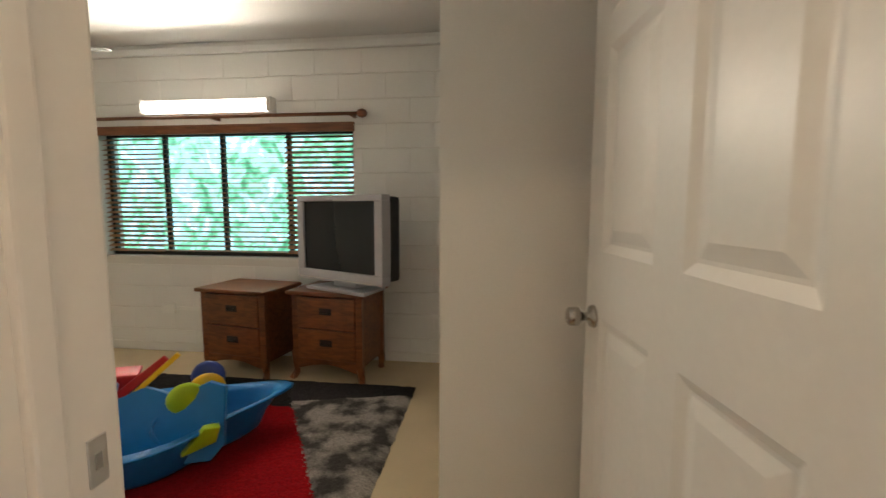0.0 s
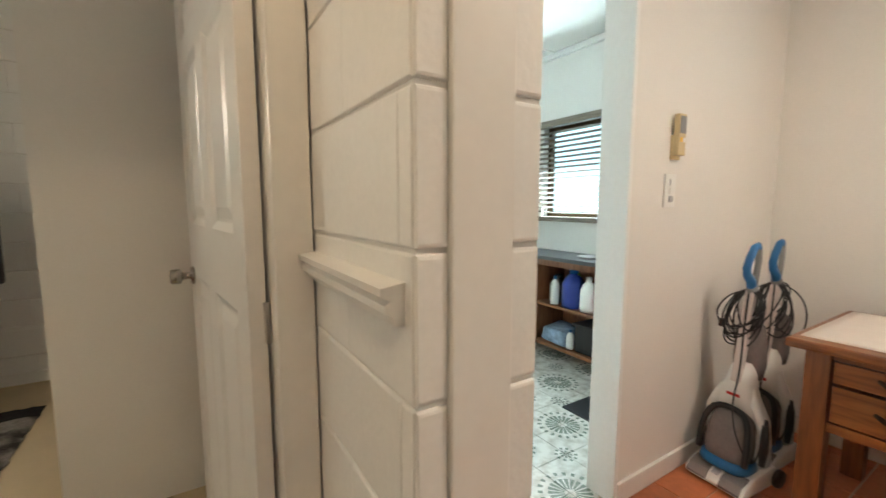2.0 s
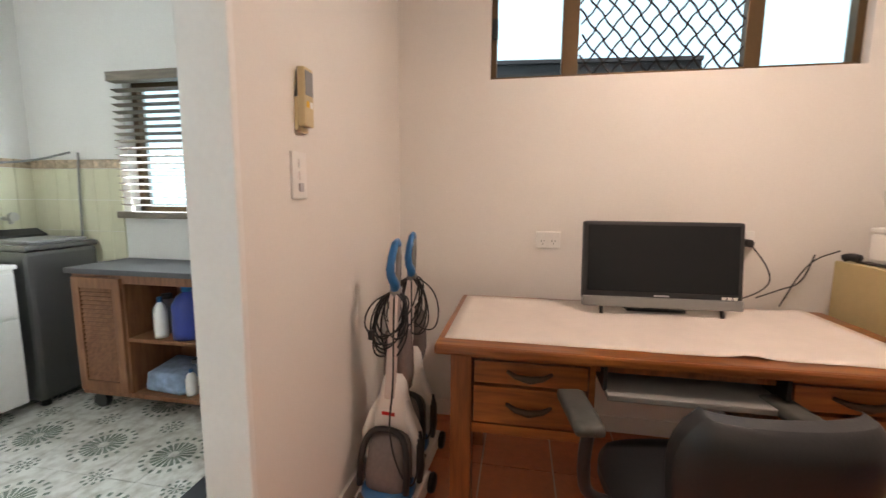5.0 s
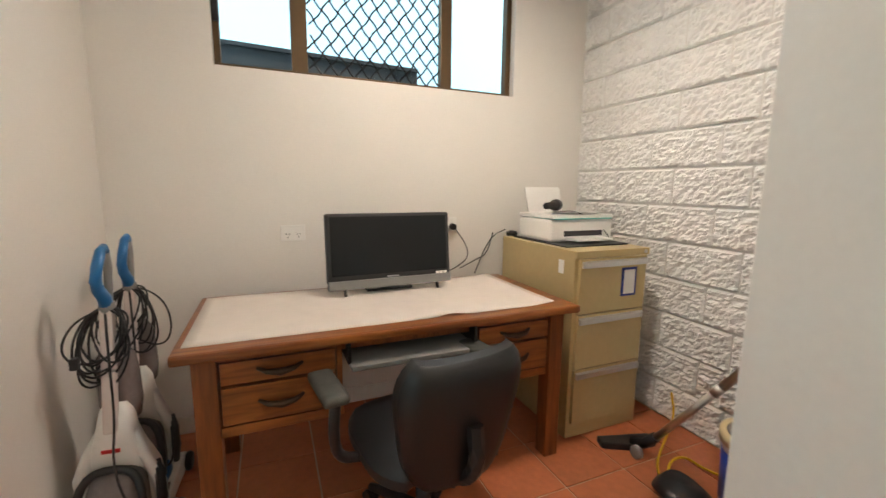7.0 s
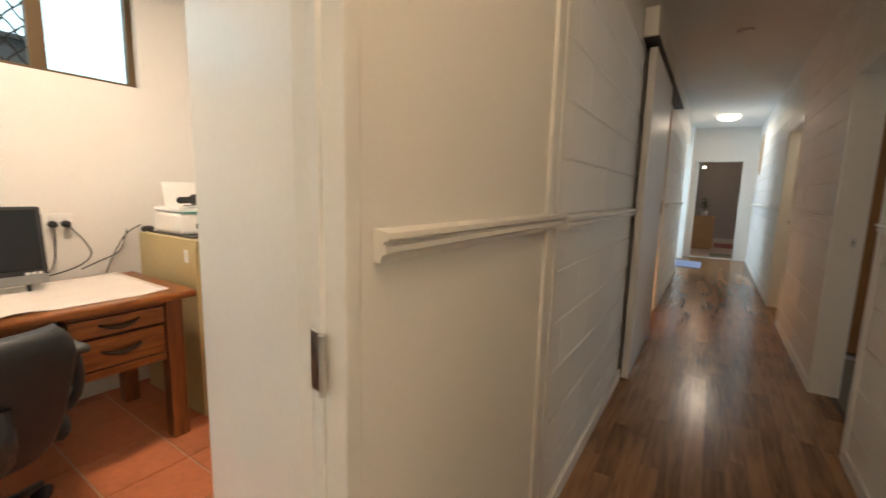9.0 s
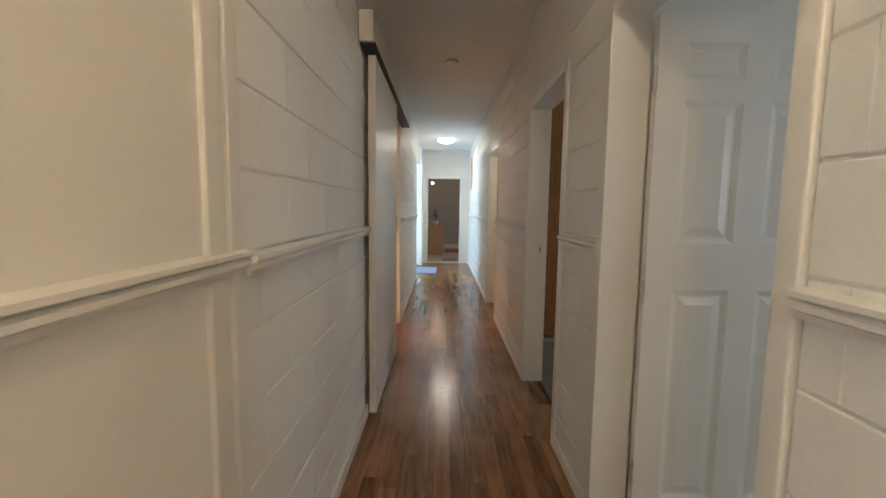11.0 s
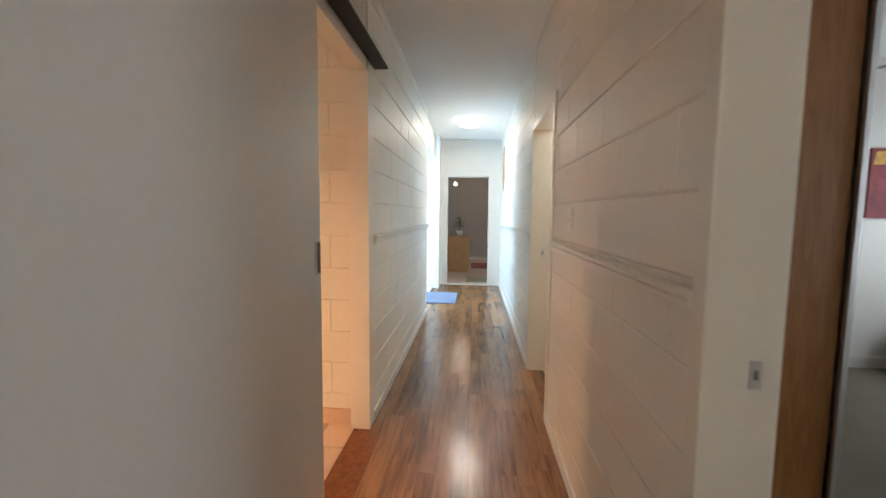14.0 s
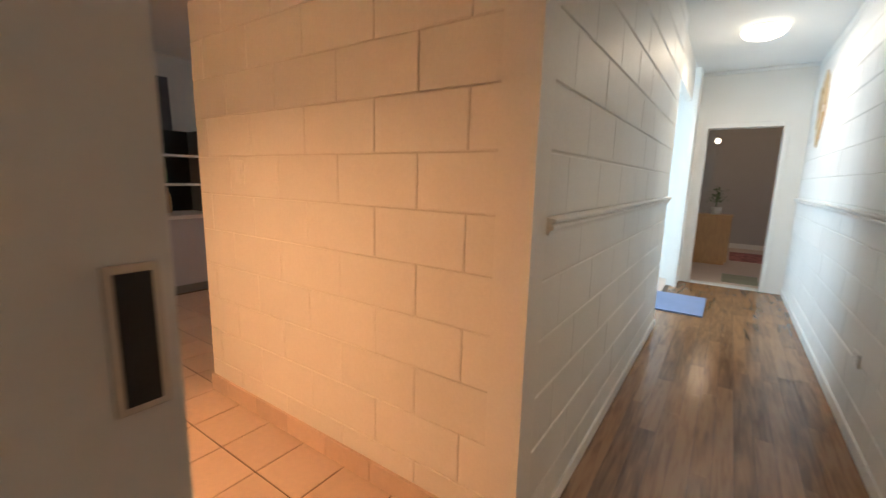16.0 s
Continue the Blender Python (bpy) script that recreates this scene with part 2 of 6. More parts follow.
SILVER = material("silver_plastic", (0.46, 0.45, 0.47), 0.4, var=0.03)
GREYP = material("grey_plastic", (0.22, 0.22, 0.215), 0.4, var=0.05)
WHITEP = material("white_plastic", (0.86, 0.85, 0.82), 0.35, var=0.03, bump=0)
CREAMP = material("cream_plastic", (0.62, 0.50, 0.28), 0.4, var=0.05, bump=0)
LEATHER = material("black_leather", (0.013, 0.014, 0.016), 0.42, var=0.2, fine=140, bump=0.3, depth=0.001)
PAPER = material("paper_cover", (0.66, 0.60, 0.55), 0.75, var=0.05, fine=14, bump=0.12)
WHITEPAPER = material("white_paper", (0.80, 0.80, 0.78), 0.8, var=0.02, bump=0)
BEIGE = material("cabinet_enamel", (0.52, 0.41, 0.20), 0.42, var=0.06, fine=30, bump=0.05)
BLUEP = material("blue_plastic", (0.015, 0.14, 0.36), 0.3, var=0.05, bump=0)
POOL = material("pool_blue_plastic", (0.006, 0.19, 0.52), 0.35, var=0.07, fine=20, bump=0.05)
RED = material("red_plastic", (0.55, 0.012, 0.015), 0.35, var=0.05, bump=0)
YELLOW = material("yellow_plastic", (0.85, 0.50, 0.01), 0.35, var=0.05, bump=0)
LIME = material("lime_plastic", (0.42, 0.62, 0.015), 0.35, var=0.05, bump=0)
PINK = material("pink_plastic", (0.75, 0.11, 0.20), 0.35, var=0.05, bump=0)
NAVY = material("navy_label", (0.015, 0.04, 0.26), 0.4, var=0.05, bump=0)
TEAL = material("teal_plastic", (0.10, 0.48, 0.44), 0.4, var=0.03, bump=0)
CLEARGREY = material("smoky_tank", (0.22, 0.19, 0.185), 0.15, var=0.15, bump=0)
WASHER = material("washer_grey", (0.15, 0.15, 0.145), 0.3, 0.6, var=0.05)
SLATE = material("bench_top", (0.085, 0.085, 0.09), 0.5, var=0.2, fine=80)
LEAF = material("leaf_green", (0.06, 0.13, 0.03), 0.5, var=0.4, fine=12)
BLUEMAT = material("blue_mat", (0.22, 0.28, 0.45), 0.95, var=0.15, fine=200, bump=0.6, depth=0.004)
OUTWALL = material("pale_soffit", (0.72, 0.80, 0.85), 0.7, var=0.04)
ROOFDARK = material("dark_gutter", (0.06, 0.06, 0.06), 0.6, var=0.2)
KBENCH = material("lilac_grey_cupboard", (0.50, 0.49, 0.53), 0.5, var=0.04)
CREAMTILE = material("cream_wall_tile", (0.72, 0.70, 0.52), 0.25, var=0.05, fine=20, bump=0.02, per_object=0.04)
BORDER = material("border_tile", (0.50, 0.38, 0.26), 0.35, var=0.6, fine=45, coarse=18, bump=0.02)
BEDDARK = material("dark_bed_fabric", (0.02, 0.02, 0.022), 0.9, var=0.2)
SHEET = material("pale_sheet", (0.60, 0.59, 0.57), 0.9, var=0.05)
YELLOWCORD = material("yellow_cord", (0.80, 0.52, 0.02), 0.45, var=0.05, bump=0)
GLOW = material("lamp_diffuser", (1.0, 0.90, 0.72), 0.5, emit=3.0, var=0.01, bump=0)
SOFTGLOW = material("dim_diffuser", (1.0, 0.88, 0.70), 0.5, emit=0.8, var=0.01, bump=0)
TUBEGLOW = material("tube_diffuser", (1.0, 0.93, 0.78), 0.5, emit=3.2, var=0.01, bump=0)
MIRROR = material("mirror_glass", (0.86, 0.88, 0.87), 0.02, 1.0, var=0.0, bump=0)


def glass_material():
    m = bpy.data.materials.new("window_glass")
    m.use_nodes = True
    b = m.node_tree.nodes["Principled BSDF"]
    b.inputs["Base Color"].default_value = (0.86, 0.96, 0.96, 1)
    b.inputs["Roughness"].default_value, b.inputs["Transmission Weight"].default_value, b.inputs["IOR"].default_value = 0.0, 1.0, 1.05
    return m


GLASS = glass_material()


def foliage_backdrop():
    """Distant garden seen through blinds: bright leaves, gaps of sky, its daylight put in as emission."""
    m = bpy.data.materials.new("garden_distance")
    m.use_nodes = True
    n, l = m.node_tree.nodes, m.node_tree.links
    geo, t = n.new("ShaderNodeNewGeometry"), n.new("ShaderNodeTexNoise")
    t.inputs["Scale"].default_value, t.inputs["Detail"].default_value, t.inputs["Distortion"].default_value = 3.4, 7, 0.9
    l.new(geo.outputs["Position"], t.inputs["Vector"])
    r = n.new("ShaderNodeValToRGB")
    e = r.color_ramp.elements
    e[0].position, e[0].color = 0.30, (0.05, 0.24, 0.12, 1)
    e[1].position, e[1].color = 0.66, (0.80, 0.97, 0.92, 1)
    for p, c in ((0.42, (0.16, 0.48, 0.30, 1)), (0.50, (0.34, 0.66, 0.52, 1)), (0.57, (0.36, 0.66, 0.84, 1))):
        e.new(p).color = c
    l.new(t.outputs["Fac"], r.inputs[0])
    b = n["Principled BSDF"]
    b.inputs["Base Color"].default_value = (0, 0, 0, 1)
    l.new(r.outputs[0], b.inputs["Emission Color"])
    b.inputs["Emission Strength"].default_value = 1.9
    return m


def sky_backdrop(name, color, strength):
    m = material(name, color, 0.9, emit=strength, var=0.02, bump=0)
    return m


GARDEN = foliage_backdrop()
PALE_SKY = sky_backdrop("bright_overcast", (0.74, 0.92, 1.0), 0.72)
BLUE_DAY = sky_backdrop("bright_doorway", (0.70, 0.88, 1.0), 0.9)


def medallion_tile():
    """Printed tile: green sunburst medallions with small rosettes between them, on mottled white."""
    m = bpy.data.materials.new("medallion_tile")
    m.use_nodes = True
    n, l = m.node_tree.nodes, m.node_tree.links

    def op(kind, a, b=None, c=None):
        x = n.new("ShaderNodeMath")
        x.operation = kind
        for i, v in enumerate((a, b, c)):
            if v is None:
                continue
            if isinstance(v, (int, float)):
                x.inputs[i].default_value = v
            else:
                l.new(v, x.inputs[i])
        return x.outputs[0]

    geo, sep = n.new("ShaderNodeNewGeometry"), n.new("ShaderNodeSeparateXYZ")
    l.new(geo.outputs["Position"], sep.inputs[0])
    pitch = 0.41

    def polar(ox, oy):
        u = op("SUBTRACT", op("FRACT", op("ADD", op("DIVIDE", op("SUBTRACT", sep.outputs[0], ox), pitch), 20.5)), 0.5)
        v = op("SUBTRACT", op("FRACT", op("ADD", op("DIVIDE", op("SUBTRACT", sep.outputs[1], oy), pitch), 20.5)), 0.5)
        return op("SQRT", op("ADD", op("MULTIPLY", u, u), op("MULTIPLY", v, v))), op("ARCTAN2", v, u)

    def band(r, lo, hi):
        return op("MULTIPLY", op("GREATER_THAN", r, lo), op("LESS_THAN", r, hi))

    r1, a1 = polar(2.13, 1.53)
    r2, a2 = polar(2.335, 1.735)
    rays = op("MULTIPLY", band(r1, 0.06, 0.235), op("GREATER_THAN", op("COSINE", op("MULTIPLY", a1, 20.0)), -0.55))
    dots = op("MULTIPLY", band(r1, 0.29, 0.345), op("GREATER_THAN", op("COSINE", op("MULTIPLY", a1, 20.0)), 0.25))
    core = op("MULTIPLY", band(r2, 0.02, 0.075), op("GREATER_THAN", op("COSINE", op("MULTIPLY", a2, 8.0)), -0.1))
    ring = op("MULTIPLY", band(r2, 0.10, 0.14), op("GREATER_THAN", op("COSINE", op("MULTIPLY", a2, 10.0)), 0.1))
    mask = op("MINIMUM", op("ADD", op("ADD", rays, dots), op("ADD", core, ring)), 1.0)
    worn, mot = n.new("ShaderNodeTexNoise"), n.new("ShaderNodeTexNoise")
    worn.inputs["Scale"].default_value, mot.inputs["Scale"].default_value = 70, 18
    for t in (worn, mot):
        t.inputs["Detail"].default_value = 5
        l.new(geo.outputs["Position"], t.inputs["Vector"])
    mask = op("MULTIPLY", mask, op("MULTIPLY_ADD", worn.outputs["Fac"], 0.9, 0.35))
    base = n.new("ShaderNodeValToRGB")
    base.color_ramp.elements[0].position, base.color_ramp.elements[0].color = 0.3, (0.46, 0.43, 0.37, 1)
    base.color_ramp.elements[1].position, base.color_ramp.elements[1].color = 0.6, (0.74, 0.73, 0.68, 1)
    l.new(mot.outputs["Fac"], base.inputs[0])
    mix = n.new("ShaderNodeMix")
    mix.data_type = "RGBA"
    mix.inputs["B"].default_value = (0.035, 0.085, 0.045, 1)
    l.new(op("MINIMUM", mask, 1.0), mix.inputs["Factor"])
    l.new(base.outputs[0], mix.inputs["A"])
    b = n["Principled BSDF"]
    l.new(mix.outputs["Result"], b.inputs["Base Color"])
    b.inputs["Roughness"].default_value = 0.4
    return m


MEDALLION = medallion_tile()


def rug_material():
    """Shaggy rug with grey, black and red fields meeting along slanting lines."""
    m = bpy.data.materials.new("shaggy_rug")
    m.use_nodes = True
    n, l = m.node_tree.nodes, m.node_tree.links
    geo, sep, t, big = n.new("ShaderNodeNewGeometry"), n.new("ShaderNodeSeparateXYZ"), n.new("ShaderNodeTexNoise"), n.new("ShaderNodeTexNoise")
    t.inputs["Scale"].default_value, t.inputs["Detail"].default_value = 90, 4
    big.inputs["Scale"].default_value, big.inputs["Detail"].default_value = 7, 5
    for k in (t, big):
        l.new(geo.outputs["Position"], k.inputs["Vector"])
    l.new(geo.outputs["Position"], sep.inputs[0])

    def op(kind, a, b):
        x = n.new("ShaderNodeMath")
        x.operation = kind
        for i, v in enumerate((a, b)):
            if isinstance(v, (int, float)):
                x.inputs[i].default_value = v
            else:
                l.new(v, x.inputs[i])
        return x.outputs[0]

    def mix(f, a, b):
        x = n.new("ShaderNodeMix")
        x.data_type = "RGBA"
        l.new(f, x.inputs["Factor"])
        for key, v in (("A", a), ("B", b)):
            if isinstance(v, tuple):
                x.inputs[key].default_value = (*v, 1)
            else:
                l.new(v, x.inputs[key])
        return x.outputs["Result"]

    ramp = n.new("ShaderNodeValToRGB")
    ramp.color_ramp.elements[0].position, ramp.color_ramp.elements[0].color = 0.40, (0.06, 0.055, 0.052, 1)
    ramp.color_ramp.elements[1].position, ramp.color_ramp.elements[1].color = 0.58, (0.31, 0.28, 0.25, 1)
    l.new(big.outputs["Fac"], ramp.inputs[0])
    wob = op("MULTIPLY", op("SUBTRACT", t.outputs["Fac"], 0.5), 0.06)
    x, y = op("ADD", sep.outputs[0], wob), op("ADD", sep.outputs[1], wob)
    red = op("LESS_THAN", op("ADD", x, op("MULTIPLY", y, 0.62)), 0.42)
    back = op("GREATER_THAN", op("ADD", y, op("MULTIPLY", x, -0.25)), 2.94)
    black = op("GREATER_THAN", op("ADD", y, op("MULTIPLY", x, 0.05)), 2.50)
    c = mix(red, ramp.outputs[0], (0.30, 0.008, 0.012))
    c = mix(op("MULTIPLY", red, black), c, (0.02, 0.018, 0.018))
    c = mix(op("MULTIPLY", back, op("SUBTRACT", 1.0, red)), c, (0.035, 0.033, 0.034))
    shade = n.new("ShaderNodeVectorMath")
    shade.operation = "SCALE"
    l.new(c, shade.inputs[0])
    l.new(op("ADD", op("MULTIPLY", t.outputs["Fac"], 1.3), 0.35), shade.inputs["Scale"])
    b = n["Principled BSDF"]
    l.new(shade.outputs[0], b.inputs["Base Color"])
    b.inputs["Roughness"].default_value = 1.0
    b.inputs["Specular IOR Level"].default_value = 0.05
    bp = n.new("ShaderNodeBump")
    bp.inputs["Strength"].default_value, bp.inputs["Distance"].default_value = 0.9, 0.012
    l.new(t.outputs["Fac"], bp.inputs["Height"])
    l.new(bp.outputs[0], b.inputs["Normal"])
    return m


RUG = rug_material()


# ---- large structure ----
XL, XR = 0.585, -0.527       # the two faces of the hall
CORE = 0.005                # how far mortar lies behind the block faces


def slab(name, specs, mat, label, bevel=0.0):
    return structure(name, boxes(*specs, bevel=bevel), mat, label)


# floors
hall_floor = slab("floor_hall", [(-0.66, 0.70, -10.95, 0.58, -0.12, -0.004)], UNDERFLOOR, "narrow brown polished timber hallway floor")
slab("floor_bedroom", [(-4.6, 0.72, 0.58, 3.70, -0.12, 0.0)], CARPET, "cream short-pile bedroom carpet floor")
study_floor = slab("floor_study", [(0.70, 3.30, -2.40, 0.63, -0.12, -0.005)], GROUT, "terracotta tiled study floor with pale grout")
laundry_floor = slab("floor_laundry", [(0.72, 3.30, 0.63, 3.25, -0.12, -0.004)], GROUT, "white laundry floor tiles with green sunburst medallions")
kitchen_floor = slab("floor_kitchen", [(0.70, 6.0, -7.4, -4.0, -0.12, -0.005)], DARKGROUT, "pinkish ceramic kitchen floor tiles with dark joints")
slab("floor_bedroom_two", [(-5.2, -0.66, -5.60, -2.90, -0.12, 0.0)], GREYCARPET, "grey-brown carpet floor in the dim bedroom")
slab("floor_side_room", [(-3.2, -0.66, -2.90, 0.47, -0.12, 0.0)], CARPET, "cream carpet floor of the side room")
slab("floor_room_three", [(-3.2, -0.66, -8.2, -5.60, -0.12, 0.0)], CARPET, "cream carpet floor of the third side room")
slab("floor_entry", [(0.70, 3.2, -10.95, -8.2, -0.12, 0.0)], KTILE, "pale tiled entry floor")
slab("floor_far_room", [(-2.5, 2.5, -16.0, -10.95, -0.12, 0.0)], KTILE, "pale tiled floor of the far room")
# ceilings
slab("ceiling_hall", [(-0.72, 0.72, -11.0, 0.55, H, H + 0.1)], CEIL, "white flat hallway ceiling")
slab("ceiling_bedroom", [(-4.6, 0.72, 0.55, 3.75, H, H + 0.1)], CEIL, "white flat bedroom ceiling")
slab("ceiling_study", [(0.72, 3.35, -2.4, 0.66, H, H + 0.1)], CEIL, "white flat study ceiling")
slab("ceiling_laundry", [(0.72, 3.35, 0.66, 3.3, 2.56, 2.66)], CEIL, "white laundry ceiling with cover strips")
slab("ceiling_kitchen", [(0.72, 6.1, -8.1, -3.9, H, H + 0.1)], CEIL, "white flat kitchen ceiling")
slab("ceiling_entry", [(0.72, 3.3, -11.0, -8.1, H, H + 0.1)], CEIL, "white flat entry ceiling")
slab("ceiling_side_rooms", [(-5.3, -0.72, -8.3, 0.5, H, H + 0.1)], CEIL, "white flat ceiling of the side rooms")
slab("ceiling_far_room", [(-2.6, 2.6, -16.1, -11.0, H, H + 0.1)], CEIL, "white flat ceiling of the far room")

# hall, study side (x = XL): stub, header, panel, block run, kitchen opening, block run, entry opening
c0 = XL + CORE
stub = slab("wall_stub", [(c0, 0.79, 0.026, 0.50, 0, H)], MORTAR, "cream painted concrete block wall stub beside the bedroom door")
slab("wall_stub_pier", [(0.72, 0.79, 0.50, 0.66, 0, H)], PLASTER, "plain painted pier at the laundry opening")
slab("wall_study_header", [(XL + 0.02, 0.70, -0.83, 0.02, 2.06, H)], PLASTER, "painted wall over the study doorway")
slab("wall_hall_panel", [(XL, 0.70, -1.85, -0.87, 0, H)], PLASTER, "smooth painted hallway wall panel")
run_a = slab("wall_hall_blocks", [(c0, 0.70, -4.42, -1.85, 0, H)], MORTAR, "cream painted concrete block hallway wall")
slab("wall_kitchen_header", [(c0, 0.70, -5.49, -4.42, 2.16, H)], MORTAR, "painted wall over the kitchen opening")
run_b = slab("wall_hall_blocks_far", [(c0, 0.70, -8.55, -5.60, 0, H)], MORTAR, "white painted concrete block hallway wall")
slab("wall_kitchen_end", [(XL - 0.004, 0.70, -5.60, -5.49, 0, H)], PAINT, "smooth painted end post of the kitchen wall")
slab("wall_entry_header", [(XL + 0.05, 0.70, -10.30, -8.55, 2.3, H)], PLASTER, "painted wall over the entry opening")
slab("wall_entry_end", [(XL, 0.70, -10.86, -10.42, 0, H)], PLASTER, "white wall beside the far doorway")
# hall, bedroom side (x = XR)
d0 = XR - CORE
right_a = slab("wall_right_near", [(-0.66, d0, -1.60, 0.47, 0, H)], MORTAR, "cream painted concrete block hallway wall near the bedroom")
right_b = slab("wall_right_mid", [(-0.66, d0, -3.06, -2.54, 0, H)], MORTAR, "cream painted concrete block pier between two doorways")
right_c = slab("wall_right_switch", [(-0.66, d0, -5.66, -3.98, 0, H)], MORTAR, "cream painted concrete block hallway wall with a light switch")
right_d = slab("wall_right_far", [(-0.66, d0, -10.86, -6.62, 0, H)], MORTAR, "white painted concrete block wall lit by daylight")
slab("wall_right_headers", [(-0.66, XR - 0.004, -2.54, -1.60, 2.10, H), (-0.66, XR - 0.004, -3.98, -3.06, 2.08, H), (-0.66, XR - 0.004, -6.62, -5.66, 2.08, H)], PLASTER, "painted wall over the side doorways")
# far wall with its doorway
slab("wall_far", [(-0.70, -0.34, -10.96, -10.80, 0, H), (0.50, 0.70, -10.96, -10.80, 0, H), (-0.34, 0.50, -10.96, -10.80, 2.05, H)], PLASTER, "white end wall of the hallway")
# bedroom door wall and bedroom
slab("wall_bedroom_door", [(-4.6, -0.41, 0.47, 0.58, 0, H), (0.53, 0.72, 0.502, 0.58, 0, H), (-0.41, 0.53, 0.47, 0.58, 2.10, H)], PLASTER, "painted wall with the bedroom doorway")
YB = 3.52
WX0, WX1, WZ0, WZ1 = -3.42, -1.06, 0.87, 1.98
bed_wall = slab("wall_bedroom_window", [(-4.6, WX0, YB + CORE, YB + 0.2, 0, H), (WX1, 0.72, YB + CORE, YB + 0.2, 0, H), (WX0, WX1, YB + CORE, YB + 0.2, 0, WZ0), (WX0, WX1, YB + CORE, YB + 0.2, WZ1, H)], MORTAR, "white painted block bedroom wall with a wide window")
slab("wall_bedroom_side", [(-4.75, -4.6, 0.38, 3.72, 0, H)], PLASTER, "white bedroom side wall")
slab("wall_bedroom_laundry", [(0.72, 0.79, 0.66, 3.72, 0, H)], PLASTER, "plain white wall between bedroom and laundry")
slab("wall_bedroom_return", [(-0.10, 0.715, 1.62, 1.74, 0, H)], PLASTER, "plain white return wall behind the open bedroom door")
# study and laundry
slab("wall_study_laundry", [(1.82, 3.20, 0.57, 0.69, 0, H), (0.79, 1.82, 0.57, 0.69, 2.3, H)], PLASTER, "smooth painted wall between study and laundry")
XB = 3.175
slab("wall_study_window", [(XB, XB + 0.16, -2.40, 0.63, 0, 1.86), (XB, XB + 0.16, -2.40, 0.63, 2.50, H), (XB, XB + 0.16, 0.08, 0.63, 1.86, 2.50), (XB, XB + 0.16, -2.40, -1.60, 1.86, 2.50)], PLASTER, "smooth cream study wall under a high window")
split_wall = slab("wall_study_split_face", [(0.70, 3.34, -2.36, -2.17, 0, H)], MORTAR, "white painted split-face concrete block wall")
slab("wall_laundry_window", [(XB, XB + 0.16, 0.63, 1.35, 0, 2.6), (XB, XB + 0.16, 2.34, 3.3, 0, 2.6), (XB, XB + 0.16, 1.35, 2.34, 0, 1.14), (XB, XB + 0.16, 1.35, 2.34, 1.95, 2.6)], PAINT, "white painted laundry wall with a window")
slab("wall_laundry_end", [(0.72, 3.34, 3.10, 3.26, 0, 2.6)], PAINT, "white painted laundry end wall")
# kitchen
kit_wall = slab("wall_kitchen_blocks", [(0.66, 2.62, -5.68, -5.55 - CORE, 0, H)], MORTAR, "cream painted block wall lit warm by the kitchen lamp")
slab("wall_kitchen_back", [(5.9, 6.05, -8.0, -3.9, 0, H), (0.66, 6.0, -4.0, -3.85, 0, H), (0.66, 6.0, -8.1, -7.95, 0, H)], PLASTER, "plain kitchen walls")
# rooms on the bedroom side
slab("wall_bedroom_two", [(-4.9, -0.70, -2.90, -2.80, 0, H), (-5.0, -4.9, -5.6, -2.8, 0, H), (-5.0, -0.70, -5.66, -5.60, 0, H)], PLASTER, "pale walls of the dim bedroom")
slab("wall_side_room", [(-3.3, -3.2, -2.8, 0.38, 0, H)], PLASTER, "plain wall of the side room")
slab("wall_room_three", [(-2.0, -1.9, -8.2, -5.66, 0, H), (-2.0, -0.662, -6.80, -6.69, 0, H)], PLASTER, "cream wall of the third side room")
# entry and far room
slab("wall_entry", [(0.70, 3.2, -10.96, -10.86, 0, H), (0.70, 3.2, -8.55, -8.40, 0, H), (3.1, 3.2, -8.4, -8.3, 0, H), (3.1, 3.2, -10.9, -8.3, 2.4, H)], PLASTER, "white entry walls")
GREYWALL = material("grey_wall_paint", (0.50, 0.46, 0.44), 0.7, var=0.04, fine=100, bump=0.08)
slab("wall_far_room", [(-2.6, 2.6, -15.2, -15.05, 0, H), (-2.6, -2.5, -15.2, -10.95, 0, H), (2.5, 2.6, -15.2, -10.95, 0, H)], GREYWALL, "grey painted walls of the far room")


# trims
def dado(name, y0, y1, x, side, z=1.148):
    """A stepped chair rail on a hall wall; side is the way its face looks."""
    prof = [(0, 0), (0.010, 0), (0.012, 0.012), (0.020, 0.018), (0.020, 0.028), (0.014, 0.033), (0.024, 0.040), (0.024, 0.050), (0, 0.055)]
    bm = prism([(x + side * px * 1.4, z + pz) for px, pz in prof], y0, y1, "Y")
    return tagged(part(name, bm, TRIM), "white moulded chair rail on the block wall", "", "", "structure")


dado("trim_dado", 0.045, 0.46, XL, -1, 1.105)
dado("trim_dado", -1.85, -0.90, XL, -1, 1.158)
dado("trim_dado", -3.39, -1.85, XL - 0.010, -1, 1.145)
dado("trim_dado", -8.54, -5.60, XL, -1)
dado("trim_dado", -1.605, 0.46, XR, 1, 1.128)
dado("trim_dado", -3.05, -2.55, XR, 1, 1.128)
dado("trim_dado", -5.66, -3.99, XR, 1, 1.128)
dado("trim_dado", -10.8, -6.60, XR, 1, 1.128)
slab("trim_dado", [(-1.88, -0.68, -6.69, -6.672, 1.185, 1.200), (-1.88, -0.68, -6.69, -6.664, 1.200, 1.222), (-1.88, -0.68, -6.69, -6.670, 1.222, 1.236)], TRIM, "white moulded chair rail in the third side room", 0.003)
slab("baseboard", [(-1.88, -0.68, -6.69, -6.674, 0, 0.09)], TRIM, "white painted skirting board", 0.004)
